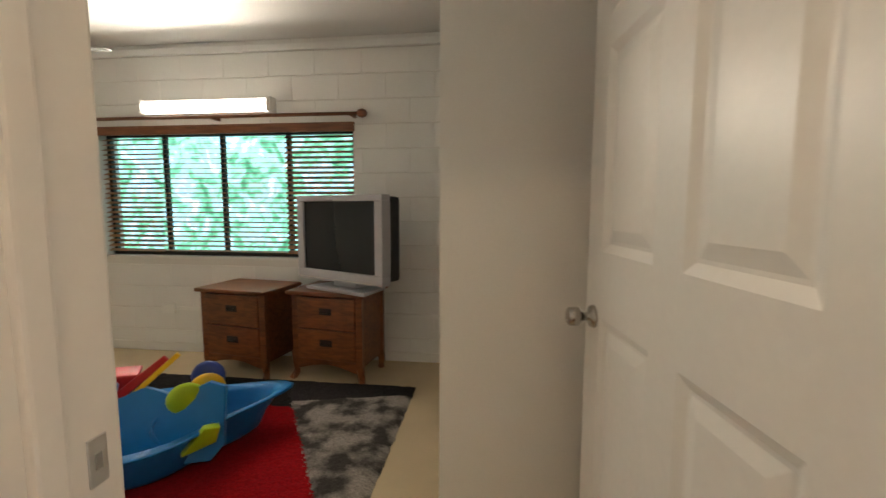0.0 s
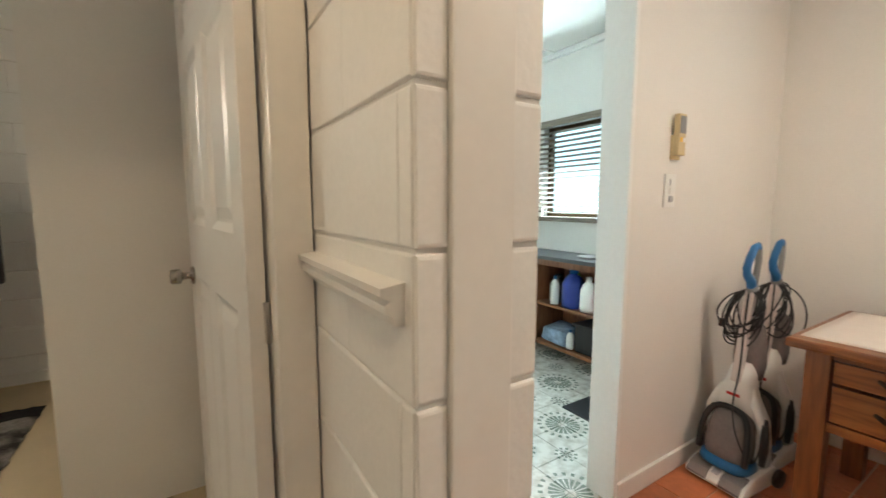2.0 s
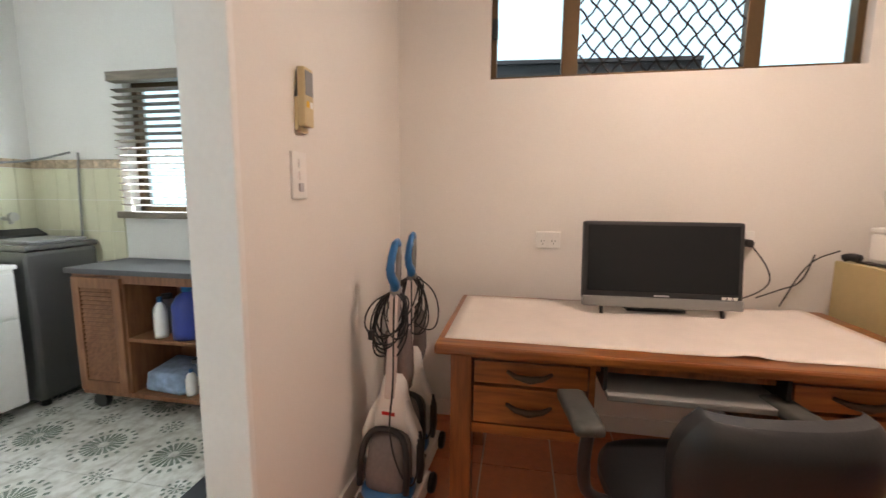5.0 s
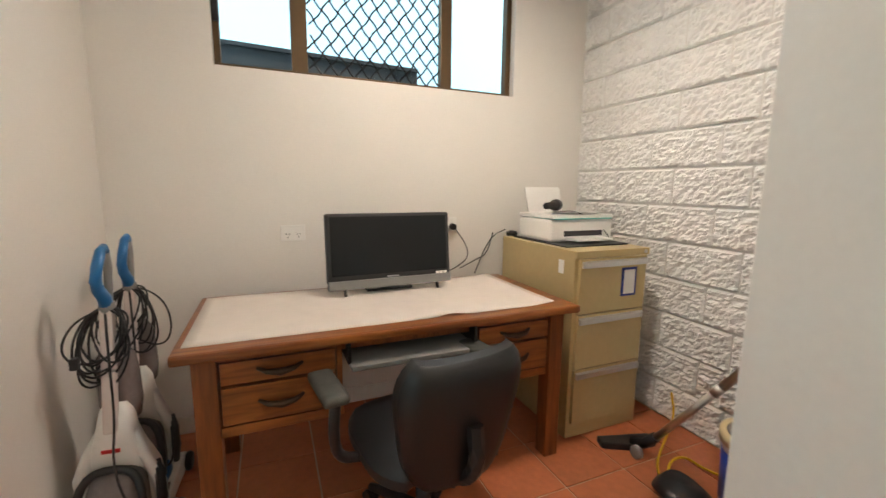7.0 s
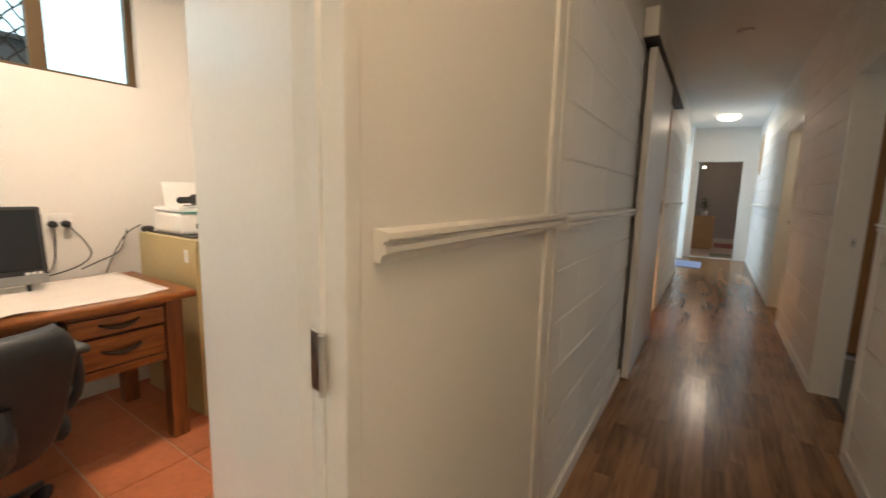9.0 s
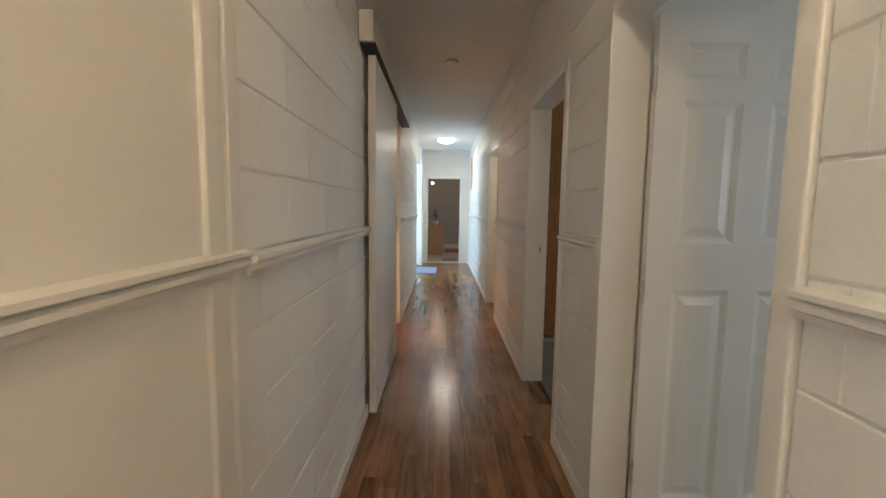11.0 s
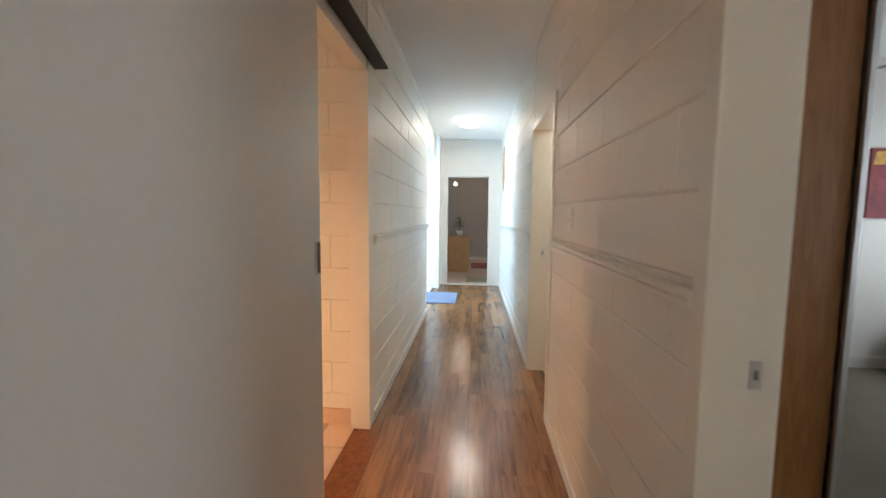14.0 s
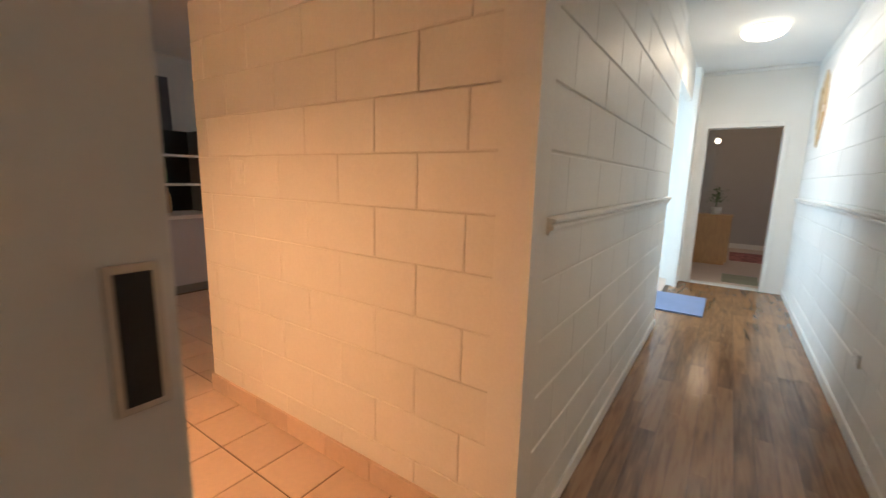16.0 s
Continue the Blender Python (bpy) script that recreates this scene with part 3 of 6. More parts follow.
for y0, y1 in ((-1.775, -1.705), (-1.842, -1.792)):
    slab("trim_batten", [(XL - 0.012, XL + 0.05, y0, y1, 0, H)], TRIM, "narrow white vertical cover batten", 0.004)


def skirt(specs, label="white painted skirting board"):
    for s in specs:
        slab("baseboard", [s], TRIM, label, 0.004)


skirt([(XL - 0.022, XL - 0.002, -3.40, -0.90, 0, 0.07), (XL - 0.012, XL, -8.54, -5.60, 0, 0.07), (XR, XR + 0.012, -1.605, 0.46, 0, 0.07), (XR, XR + 0.012, -3.05, -2.55, 0, 0.07),
       (XR, XR + 0.012, -5.65, -3.99, 0, 0.07), (XR, XR + 0.012, -10.79, -6.63, 0, 0.07), (1.83, 3.17, 0.555, 0.57, 0, 0.09), (3.16, 3.175, -2.1, 0.555, 0, 0.09),
       (-4.5, -0.1, 3.505, 3.52, 0, 0.08), (-4.89, -0.71, -2.92, -2.90, 0, 0.10), (-2.4, 2.4, -15.05, -15.03, 0, 0.10)])
# cornices
for s in ((XR, XL, -10.80, -10.78, H - 0.04, H),):
    slab("trim_cornice", [s], CEIL, "small white ceiling cornice", 0.012)
for s in ((0.80, 3.17, 3.06, 3.10, 2.51, 2.56), (3.135, 3.175, 0.7, 3.06, 2.51, 2.56), (-4.5, -0.1, 3.49, 3.52, 2.60, 2.66)):
    slab("trim_cornice", [s], CEIL, "small white ceiling cornice", 0.012)


def frame_x(name, y0, y1, x0, x1, top, w=0.055, proud=0.012, label="white painted door frame"):
    """A door lining and architrave in a wall that runs along y."""
    slab(name, [(x0 - proud, x1 + proud, y0 - w, y0, 0, top + w), (x0 - proud, x1 + proud, y1, y1 + w, 0, top + w), (x0 - proud, x1 + proud, y0, y1, top, top + w)], TRIM, label, 0.006)


frame_x("trim_door_frame", -3.94, -3.10, -0.66, XR, 2.03)
frame_x("trim_door_frame", -6.58, -5.70, -0.66, XR, 2.03)
frame_x("trim_door_frame", -2.50, -1.66, -0.66, XR, 2.05)
slab("trim_study_jamb", [(XL - 0.004, 0.70, -0.87, -0.835, 0, 2.10)], TRIM, "white painted jamb of the study doorway", 0.005)
slab("trim_study_jamb_near", [(0.635, 0.735, 0.012, 0.03, 0, 2.10)], TRIM, "plain painted jamb board on the block stub", 0.003)
slab("trim_bedroom_door_frame", [(-0.41, -0.385, 0.45, 0.60, 0, 2.10), (-0.47, -0.41, 0.445, 0.47, 0, 2.12), (-0.387, -0.372, 0.49, 0.525, 0, 2.08), (0.505, 0.583, 0.462, 0.50, 0, 2.10), (0.505, 0.53, 0.502, 0.60, 0, 2.10), (-0.41, 0.583, 0.46, 0.60, 2.065, 2.11)], TRIM, "white painted bedroom door frame", 0.005)
slab("trim_far_door_frame", [(-0.36, -0.30, -10.97, -10.785, 0, 2.08), (0.46, 0.52, -10.97, -10.785, 0, 2.08), (-0.30, 0.46, -10.97, -10.785, 2.02, 2.08)], TRIM, "white painted far door frame", 0.005)
slab("trim_entry_frame", [(XL - 0.01, 0.62, -10.42, -10.34, 0, 2.3), (0.72, 0.80, -10.86, -10.82, 0, 2.1)], TRIM, "white painted entry frame", 0.005)
slab("trim_laundry_jamb", [(1.812, 1.835, 0.562, 0.70, 0, H - 0.02)], WHITEP, "smooth white jamb of the laundry opening", 0.004)
slab("trim_threshold", [(0.50, 0.68, -5.46, -4.42, -0.02, 0.004)], DESKLEG, "timber threshold strip at the kitchen opening", 0.002)
slab("trim_far_threshold", [(-0.30, 0.46, -10.97, -10.80, -0.02, 0.006)], WHITEPAPER, "pale threshold of the far doorway", 0.002)


# ---- doors ----
def panel_door(name, label, m, w=0.80, h=2.03, t=0.036, knob_side=1):
    """A six-panel door leaf: hinge edge at x = 0, leaf along +x, face towards -y and +y."""
    d = thing(name, label, "door", m)
    bm = bmesh.new()
    st = 0.105
    mid = (w - 3 * st) / 2
    rows = ((0.14, 1.01), (1.19, 1.72), (1.80, 1.93))
    box(bm, 0, st, -t / 2, t / 2, 0.01, h)
    box(bm, w - st, w, -t / 2, t / 2, 0.01, h)
    box(bm, st + mid, 2 * st + mid, -t / 2, t / 2, 0.01, h)
    edges = [0.01] + [z for r in rows for z in r] + [h]
    for z0, z1 in zip(edges[::2], edges[1::2]):
        for x0 in (st, 2 * st + mid):
            box(bm, x0, x0 + mid, -t / 2, t / 2, z0, z1)
    part("leaf_frame", bm, DOORP, d)
    for z0, z1 in rows:
        for x0 in (st, 2 * st + mid):
            bm = bmesh.new()
            x1 = x0 + mid
            for s in (-1, 1):
                ring = []
                for inset, y in ((0, t / 2), (0.022, t / 2 - 0.011), (0.03, t / 2 - 0.011), (0.06, t / 2 - 0.003)):
                    ring.append([bm.verts.new((a, s * y, b)) for a, b in ((x0 + inset, z0 + inset), (x1 - inset, z0 + inset), (x1 - inset, z1 - inset), (x0 + inset, z1 - inset))])
                for a, b in zip(ring, ring[1:]):
                    for i in range(4):
                        bm.faces.new((a[i], a[(i + 1) % 4], b[(i + 1) % 4], b[i]))
                bm.faces.new(ring[-1])
            bmesh.ops.recalc_face_normals(bm, faces=bm.faces)
            part("door_panel", bm, DOORP, d)
    for s in (-1, 1):
        prof = [(0.0, 0.074), (0.020, 0.074), (0.026, 0.070), (0.027, 0.044), (0.022, 0.040), (0.013, 0.034), (0.012, 0.010), (0.031, 0.008), (0.033, 0.0)]
        bm = lathe([(r, s * (t / 2 + a)) for r, a in prof], 20, (w - 0.06, 0, 1.0), "Y")
        part("door_knob", bm, NICKEL, d, "round brushed steel door knob", True)
    for z in (0.25, 1.0, 1.8):
        part("hinge", lathe([(0.007, z - 0.045), (0.007, z + 0.045)], 10, (-0.006, -t / 2, 0)), CHROME, d)
    return d


ang = math.degrees(math.atan2(1.395 - 0.60, 0.40 - 0.485))
panel_door("bedroom_door", "white painted six-panel door standing open against a return wall", pose(0.479, 0.541, 0, 0, 0, ang), 0.86)
panel_door("side_room_door", "white painted six-panel door open into the side room", pose(-0.674, -2.475, 0, 0, 0, 180), 0.76)


def flush_door(name, label, m, w, h, t=0.036):
    d = thing(name, label, "door", m)
    part("leaf", boxes((0, w, -t / 2, t / 2, 0.01, h), bevel=0.003), DOORP, d)
    return d


ang = math.degrees(math.atan2(-1.01 + 0.855, 1.30 - 0.625))
sd = flush_door("study_door", "flush white study door standing open", pose(0.625, -0.845, 0, 0, 0, ang), 0.70, 2.03)
for z in (0.25, 1.0, 1.8):
    part("hinge", boxes((-0.012, 0.03, 0.017, 0.021, z - 0.05, z + 0.05), bevel=0.001), CHROME, sd)
    part("hinge_pin", lathe([(0.006, z - 0.05), (0.006, z + 0.05)], 10, (-0.010, 0.022, 0)), CHROME, sd)
# the sliding kitchen door on its track
kd = thing("sliding_door", "flush white sliding kitchen door hung on a dark track", "door", pose(0.535, -4.545, 0))
part("leaf", boxes((-0.02, 0.02, 0, 1.12, 0.015, 2.20), bevel=0.003), DOORP, kd)
part("edge_strip", boxes((-0.023, 0.023, 1.12, 1.155, 0.015, 2.20), bevel=0.002), TRIM, kd)
pull = part("pull", boxes((-0.024, -0.019, 0.012, 0.052, 1.115, 1.24), bevel=0.001), CHROME, kd, "recessed metal pull plate")
# black sheet on the plate stands for the shade inside its recess
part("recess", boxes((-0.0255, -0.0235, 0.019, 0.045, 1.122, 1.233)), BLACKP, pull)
track = thing("door_track", "dark metal sliding door track under a white box", "track", pose(0.53, -5.64, 2.215))
part("rail", prism([(-0.035, 0), (0.05, 0), (0.05, 0.05), (0.04, 0.05), (0.04, 0.012), (-0.035, 0.012)], 0, 2.37, "Y"), DARKM, track)
part("pelmet", boxes((-0.03, 0.05, 2.25, 2.40, 0.01, 0.17), bevel=0.004), TRIM, track, "white block at the track's end")


def strike(m):
    s = thing("strike_plate", "small worn metal strike plate on the door jamb", "strike plate", m)
    part("plate", boxes((0, 0.003, -0.012, 0.012, -0.030, 0.030), bevel=0.001), ALU, s)
    # grey patch painted for the dark of the latch opening; nothing is cut
    part("latch_hole", boxes((0.003, 0.004, -0.005, 0.004, -0.010, 0.010)), GREYP, s)
    return s


sp = strike(pose(-0.385, 0.565, 1.0))
sp["group"] = "strike plates"
copy_thing(sp, pose(-0.62, -3.94, 1.02, 0, 0, 90))
copy_thing(sp, pose(-0.62, -6.58, 1.02, 0, 0, 90))


# ---- switches, sockets and small wall things ----
def plate(name, label, m, w=0.07, h=0.115, rockers=1, holes=False):
    """A wall plate; its face looks along -x."""
    p = thing(name, label, "socket" if holes else "light switch", m)
    part("cover", boxes((-0.010, 0, -w / 2, w / 2, -h / 2, h / 2), bevel=0.003), WHITEP, p)
    for i in range(rockers):
        z = (i - (rockers - 1) / 2) * 0.035
        if holes:
            y = (i - (rockers - 1) / 2) * 0.055
            part("rocker", boxes((-0.014, -0.009, y - 0.006, y + 0.006, 0.012, 0.028), bevel=0.001), WHITEP, p)
            for dy, dz in ((-0.008, -0.004), (0.008, -0.004), (0, -0.02)):
                # black chip on the cover gives the shade of an uncut pin opening
                part("pin_slot", boxes((-0.0108, -0.0098, y + dy - 0.0016, y + dy + 0.0016, dz - 0.005, dz + 0.003)), BLACKP, p)
        else:
            part("rocker", boxes((-0.017, -0.009, -0.011, 0.011, z - 0.013, z + 0.013), bevel=0.003), WHITEP if rockers == 1 or i else SILVER, p)
    return p


plate("light_switch", "white plastic light switch on the block wall", pose(XR, -5.18, 1.315, 0, 0, 180), 0.07, 0.115, 1)
plate("light_switch", "cream plastic light switch on the kitchen wall", pose(2.19, -5.55, 1.32, 0, 0, -90), 0.07, 0.115, 1)
plate("light_switch", "white plastic three-gang light switch on the study wall", pose(2.10, 0.57, 1.315, 0, 0, -90 + 180), 0.08, 0.14, 3).matrix_basis = pose(2.10, 0.57, 1.315, 0, 0, 90)
plate("power_socket", "white double power socket above the desk", pose(XB, -0.245, 1.035), 0.125, 0.085, 2, True)
sk = plate("power_socket", "white double power socket with two black plugs", pose(XB, -1.15, 1.06), 0.125, 0.085, 2, True)
plate("power_socket", "white power socket low on the hallway wall", pose(XR, -7.35, 0.42, 0, 0, 180), 0.115, 0.075, 2, True)
for dy in (-0.028, 0.028):
    pl = thing("power_plug", "black round power plug in the wall socket", "plug", pose(XB - 0.011, -1.15 + dy, 1.045), "plugs behind the monitor")
    part("plug_body", lathe([(0.0, -0.042), (0.012, -0.042), (0.019, -0.036), (0.020, -0.004), (0.0, 0)], 16, (0, 0, 0), "X"), BLACKP, pl, "", True)


def cable(name, label, points, r=0.0035, mat=BLACKP, smooth=3):
    ob = part(name, tube(points, r, 6, smooth=smooth), mat, None, "", True)
    return tagged(ob, label, "cable")


cable("cable", "thin dark cord hanging from the socket", [(XB - 0.05, -1.12, 1.04), (XB - 0.06, -1.12, 0.95), (XB - 0.04, -1.11, 0.82), (3.05, -1.05, 0.772)])
cable("cable", "thin dark cord looping from the socket to the monitor", [(XB - 0.05, -1.18, 1.04), (XB - 0.08, -1.24, 0.95), (XB - 0.06, -1.28, 0.86), (3.1, -1.2, 0.80), (2.98, -1.02, 0.785), (2.9, -0.95, 0.79)])
cable("cable", "dark printer cord dropping behind the filing cabinet", [(3.05, -1.50, 1.03), (3.13, -1.45, 0.98), (3.15, -1.40, 0.88), (3.14, -1.36, 0.80), (3.15, -1.34, 0.74)])
cable("cable", "dark cord trailing across the back of the desk", [(3.14, -1.46, 1.0), (3.14, -1.42, 0.86), (3.13, -1.33, 0.83), (3.12, -1.22, 0.785)])

rm = thing("remote_control", "cream air conditioner remote in its wall holder", "remote control", pose(2.125, 0.57, 1.545))
part("holder", boxes((-0.03, 0.03, -0.012, 0, -0.10, 0.0), bevel=0.003), CREAMP, rm)
rb = part("handset", boxes((-0.027, 0.027, -0.034, -0.010, -0.085, 0.085), bevel=0.005), CREAMP, rm)
part("display", boxes((-0.022, 0.022, -0.0355, -0.033, 0.005, 0.075), bevel=0.001), GREYP, rb, "dark display window")
part("button", boxes((-0.016, -0.002, -0.036, -0.033, -0.03, -0.012), bevel=0.001), YELLOW, rb)
part("button", boxes((0.004, 0.018, -0.036, -0.033, -0.03, -0.012), bevel=0.001), WHITEP, rb)

# ---- ceiling lamps and detectors ----
def oyster(name, label, x, y, z, r=0.16, glow=SOFTGLOW):
    o = thing(name, label, "ceiling light", pose(x, y, z))
    part("lamp_base", lathe([(r * 0.9, 0), (r * 0.9, -0.02), (r * 0.97, -0.03)], 32), WHITEP, o)
    part("diffuser", lathe([(r, -0.025), (r * 0.98, -0.045), (r * 0.85, -0.075), (r * 0.5, -0.098), (0.0, -0.105)], 32), glow, o, "glowing domed diffuser", True)
    for c in o.children:
        c.visible_shadow = False
    return o


oyster("ceiling_light", "round white glowing oyster light on the hallway ceiling", 0.05, -9.20, H, 0.17, GLOW)
oyster("ceiling_light", "round white oyster light above the near hallway end", 0.0, -0.40, H)
oyster("ceiling_light", "round white oyster light on the study ceiling", 2.08, -0.95, H)
# unseen kitchen fixture; pendant form added to carry the low warm light
pend = oyster("pendant_light", "round warm pendant assumed for the unseen kitchen lamp", 1.95, -4.18, 1.74)
part("flex", tube([(0, 0, 0), (0, 0, 0.96)], 0.005, 6), WHITEP, pend)
sm = thing("smoke_detector", "round white smoke detector on the hallway ceiling", "smoke detector", pose(0.04, -4.92, H))
part("base", lathe([(0.065, 0), (0.065, -0.012), (0.06, -0.018)], 28), SILVER, sm)
part("cover", lathe([(0.055, -0.018), (0.052, -0.034), (0.03, -0.044), (0.0, -0.045)], 28), WHITEP, sm, "", True)
tl = thing("tube_light", "white batten tube light glowing above the window", "wall light", pose(-2.32, YB, 2.16))
part("backplate", boxes((-0.60, 0.60, -0.05, 0, -0.06, 0.06), bevel=0.004), WHITEP, tl)
part("diffuser", prism([(-0.045 - 0.055 * math.sin(a), 0.055 * math.cos(a)) for a in [math.pi * i / 12 for i in range(13)]], -0.565, 0.565, "X"), TUBEGLOW, tl, "glowing white tube cover")
for x in (-0.60, 0.565):
    part("end_cap", boxes((x, x + 0.035, -0.105, -0.05, -0.058, 0.058), bevel=0.006), WHITEP, tl)

# ---- bedroom window and blinds ----
wf = tagged(new("window_1"), "wide dark-framed bedroom window with wooden venetian blinds", "", "", "structure")
for x in (WX0, -2.87, -2.31, -1.69, WX1 - 0.035):
    part("window_frame", boxes((x, x + 0.035, YB + 0.09, YB + 0.13, WZ0, WZ1), bevel=0.003), DARKM, wf)
for z in (WZ0, WZ1 - 0.04):
    part("window_frame", boxes((WX0, WX1, YB + 0.085, YB + 0.135, z, z + 0.04), bevel=0.003), DARKM, wf)
part("window_sill", boxes((WX0, WX1, YB - 0.01, YB + 0.2, WZ0 - 0.02, WZ0 + 0.004), bevel=0.003), TRIM, wf)
for x0, x1 in ((WX0 + 0.035, -2.87), (-2.835, -2.31), (-2.275, -1.69), (-1.655, WX1 - 0.035)):
    pn = part("pane", boxes((x0, x1, YB + 0.105, YB + 0.110, WZ0 + 0.04, WZ1 - 0.04)), GLASS, wf)
    pn.visible_shadow = False


def blind(name, label, x0, x1, mat, y, tilt, group, z0=WZ0 + 0.03, z1=WZ1 - 0.03, along="X", pitch=0.043, wide=0.045):
    b = thing(name, label, "blind", pose(0, 0, 0), group)
    n = int((z1 - z0) / pitch)
    c, s = math.cos(radians(tilt)) * wide / 2, math.sin(radians(tilt)) * wide / 2
    for i in range(n):
        z = z0 + (i + 0.5) * pitch
        out = [(y - c, z - s - 0.0012), (y + c, z + s - 0.0012), (y + c, z + s + 0.0012), (y - c, z - s + 0.0012)]
        part("slat", prism(out if along == "X" else [(p, q) for p, q in out], x0, x1, along), mat, b)
    return b


blind("venetian_blind", "white-lit wooden venetian blind with open slats", WX0 + 0.01, -2.85, BLINDWOOD, YB + 0.045, 24, "bedroom blinds")
blind("venetian_blind", "wide wooden venetian blind with open slats", -2.84, -1.69, BLINDWOOD, YB + 0.045, 12, "bedroom blinds")
blind("venetian_blind", "honey-coloured wooden venetian blind, slats half closed", -1.68, WX1 - 0.01, BLINDWOOD, YB + 0.045, 32, "bedroom blinds")
pel = thing("blind_headrail", "brown wooden headrail above the blinds", "headrail", pose(0, 0, 0))
part("board", boxes((WX0 - 0.02, WX1 + 0.02, YB - 0.05, YB - 0.02, WZ1 - 0.045, WZ1 + 0.02), bevel=0.004), RODWOOD, pel)
part("top", boxes((WX0 - 0.02, WX1 + 0.02, YB - 0.05, YB, WZ1 + 0.02, WZ1 + 0.03), bevel=0.003), RODWOOD, pel)
rod = thing("curtain_rod", "dark wooden curtain rod with ball finials", "curtain rod", pose(-2.24, YB - 0.09, 2.065))
part("pole", lathe([(0.014, -1.25), (0.014, 1.25)], 14, (0, 0, 0), "X"), RODWOOD, rod, "", True)
for s in (-1, 1):
    part("finial", lathe([(0.0, s * 1.33), (0.025, s * 1.32), (0.036, s * 1.29), (0.030, s * 1.262), (0.016, s * 1.25), (0.0, s * 1.25)], 16, (0, 0, 0), "X"), RODWOOD, rod, "", True)
for x in (-1.2, 0.0, 1.2):
    part("bracket", boxes((x - 0.012, x + 0.012, -0.01, 0.09, -0.02, 0.004), bevel=0.002), RODWOOD, rod)
structure("backdrop_garden", boxes((-9, 4, 7.5, 7.6, -2, 5)), GARDEN, "self-lit green garden backdrop beyond the bedroom window")

# ---- nightstands and television ----
def nightstand(label, x, y, rot):
    n = thing("nightstand", label, "nightstand", pose(x, y, 0, 0, 0, rot), "wooden nightstands")
    w, d, h = 0.58, 0.42, 0.66
    part("tabletop", boxes((-w / 2 - 0.03, w / 2 + 0.03, -d / 2 - 0.03, d / 2 + 0.02, h, h + 0.03), bevel=0.008), NIGHT, n)
    for sx in (-1, 1):
        for sy in (-1, 1):
            foot = 0.030 if sy < 0 else 0.0
            x0 = sx * (w / 2 - 0.025)
            bm = tube([(x0 + sx * foot, sy * (d / 2 - 0.025) - foot, 0.0), (x0 + sx * 0.008, sy * (d / 2 - 0.025), 0.05), (x0, sy * (d / 2 - 0.025), 0.14), (x0, sy * (d / 2 - 0.025), h)], [0.028, 0.031, 0.034, 0.034], 4)
            part("leg", bm, NIGHT, n)
        part("side_panel", boxes((sx * (w / 2 - 0.028) - 0.008, sx * (w / 2 - 0.028) + 0.008, -d / 2 + 0.04, d / 2 - 0.04, 0.12, h)), NIGHT, n)
    part("back_panel", boxes((-w / 2 + 0.03, w / 2 - 0.03, d / 2 - 0.03, d / 2 - 0.015, 0.12, h)), NIGHT, n)
    arch = [(-w / 2 + 0.04, 0.17), (-w / 2 + 0.04, 0.09)] + [(-w / 2 + 0.06 + i * (w - 0.12) / 8, 0.09 + 0.045 * math.sin(math.pi * i / 8)) for i in range(9)] + [(w / 2 - 0.04, 0.09), (w / 2 - 0.04, 0.17)]
    part("apron", prism(arch, -d / 2 + 0.005, -d / 2 + 0.022, "Y"), NIGHT, n)
    for z0, z1 in ((0.175, 0.40), (0.41, 0.645)):
        dr = part("drawer", boxes((-w / 2 + 0.052, w / 2 - 0.052, -d / 2 - 0.004, -d / 2 + 0.02, z0, z1), bevel=0.004), NIGHT, n)
        zc = (z0 + z1) / 2 + 0.015
        bm = boxes((-0.05, 0.05, -d / 2 - 0.008, -d / 2 - 0.003, zc - 0.025, zc + 0.025), bevel=0.002)
        box(bm, -0.035, 0.035, -d / 2 - 0.022, -d / 2 - 0.014, zc - 0.018, zc - 0.008, 0.002)
        box(bm, -0.035, -0.028, -d / 2 - 0.018, -d / 2 - 0.006, zc - 0.018, zc + 0.005)
        box(bm, 0.028, 0.035, -d / 2 - 0.018, -d / 2 - 0.006, zc - 0.018, zc + 0.005)
        part("pull_handle", bm, DARKM, dr, "dark metal drop pull")
    return n


nightstand("oak-stained wooden nightstand with two drawers and curved feet", -1.84, 3.23, -9)
nightstand("oak-stained wooden nightstand carrying the old television", -1.09, 3.22, -9)
tv = thing("television", "old silver flat television turned on its stand", "television", pose(-0.98, 3.14, 0.692, 0, 0, -26))
part("stand", prism([(-0.30, -0.16), (0.30, -0.16), (0.24, 0.14), (-0.24, 0.14)], 0.0, 0.025, "Z", 0.006), SILVER, tv, "silver plastic foot plate")
part("neck", boxes((-0.12, 0.12, -0.05, 0.05, 0.02, 0.09), bevel=0.01), SILVER, tv)
bm = bmesh.new()
box(bm, -0.435, 0.435, -0.12, -0.03, 0.075, 0.15, 0.008)
box(bm, -0.435, 0.435, -0.12, -0.03, 0.665, 0.71, 0.008)
box(bm, -0.435, -0.365, -0.12, -0.03, 0.15, 0.665, 0.006)
box(bm, 0.365, 0.435, -0.12, -0.03, 0.15, 0.665, 0.006)
part("bezel", bm, SILVER, tv)
part("housing", boxes((-0.42, 0.42, -0.03, 0.10, 0.09, 0.70), bevel=0.03), BLACKP, tv, "dark moulded rear housing")
part("screen", boxes((-0.365, 0.365, -0.105, -0.09, 0.15, 0.665)), SCREEN, tv, "dark switched-off glass screen")
part("lower_trim", boxes((-0.43, 0.43, -0.125, -0.118, 0.085, 0.092), bevel=0.001), CHROME, tv)

# pipe along the wall, box at its end
pipe = thing("cable_duct", "white cable duct with a socket box along the wall", "cable duct", pose(0, YB, 0.40))
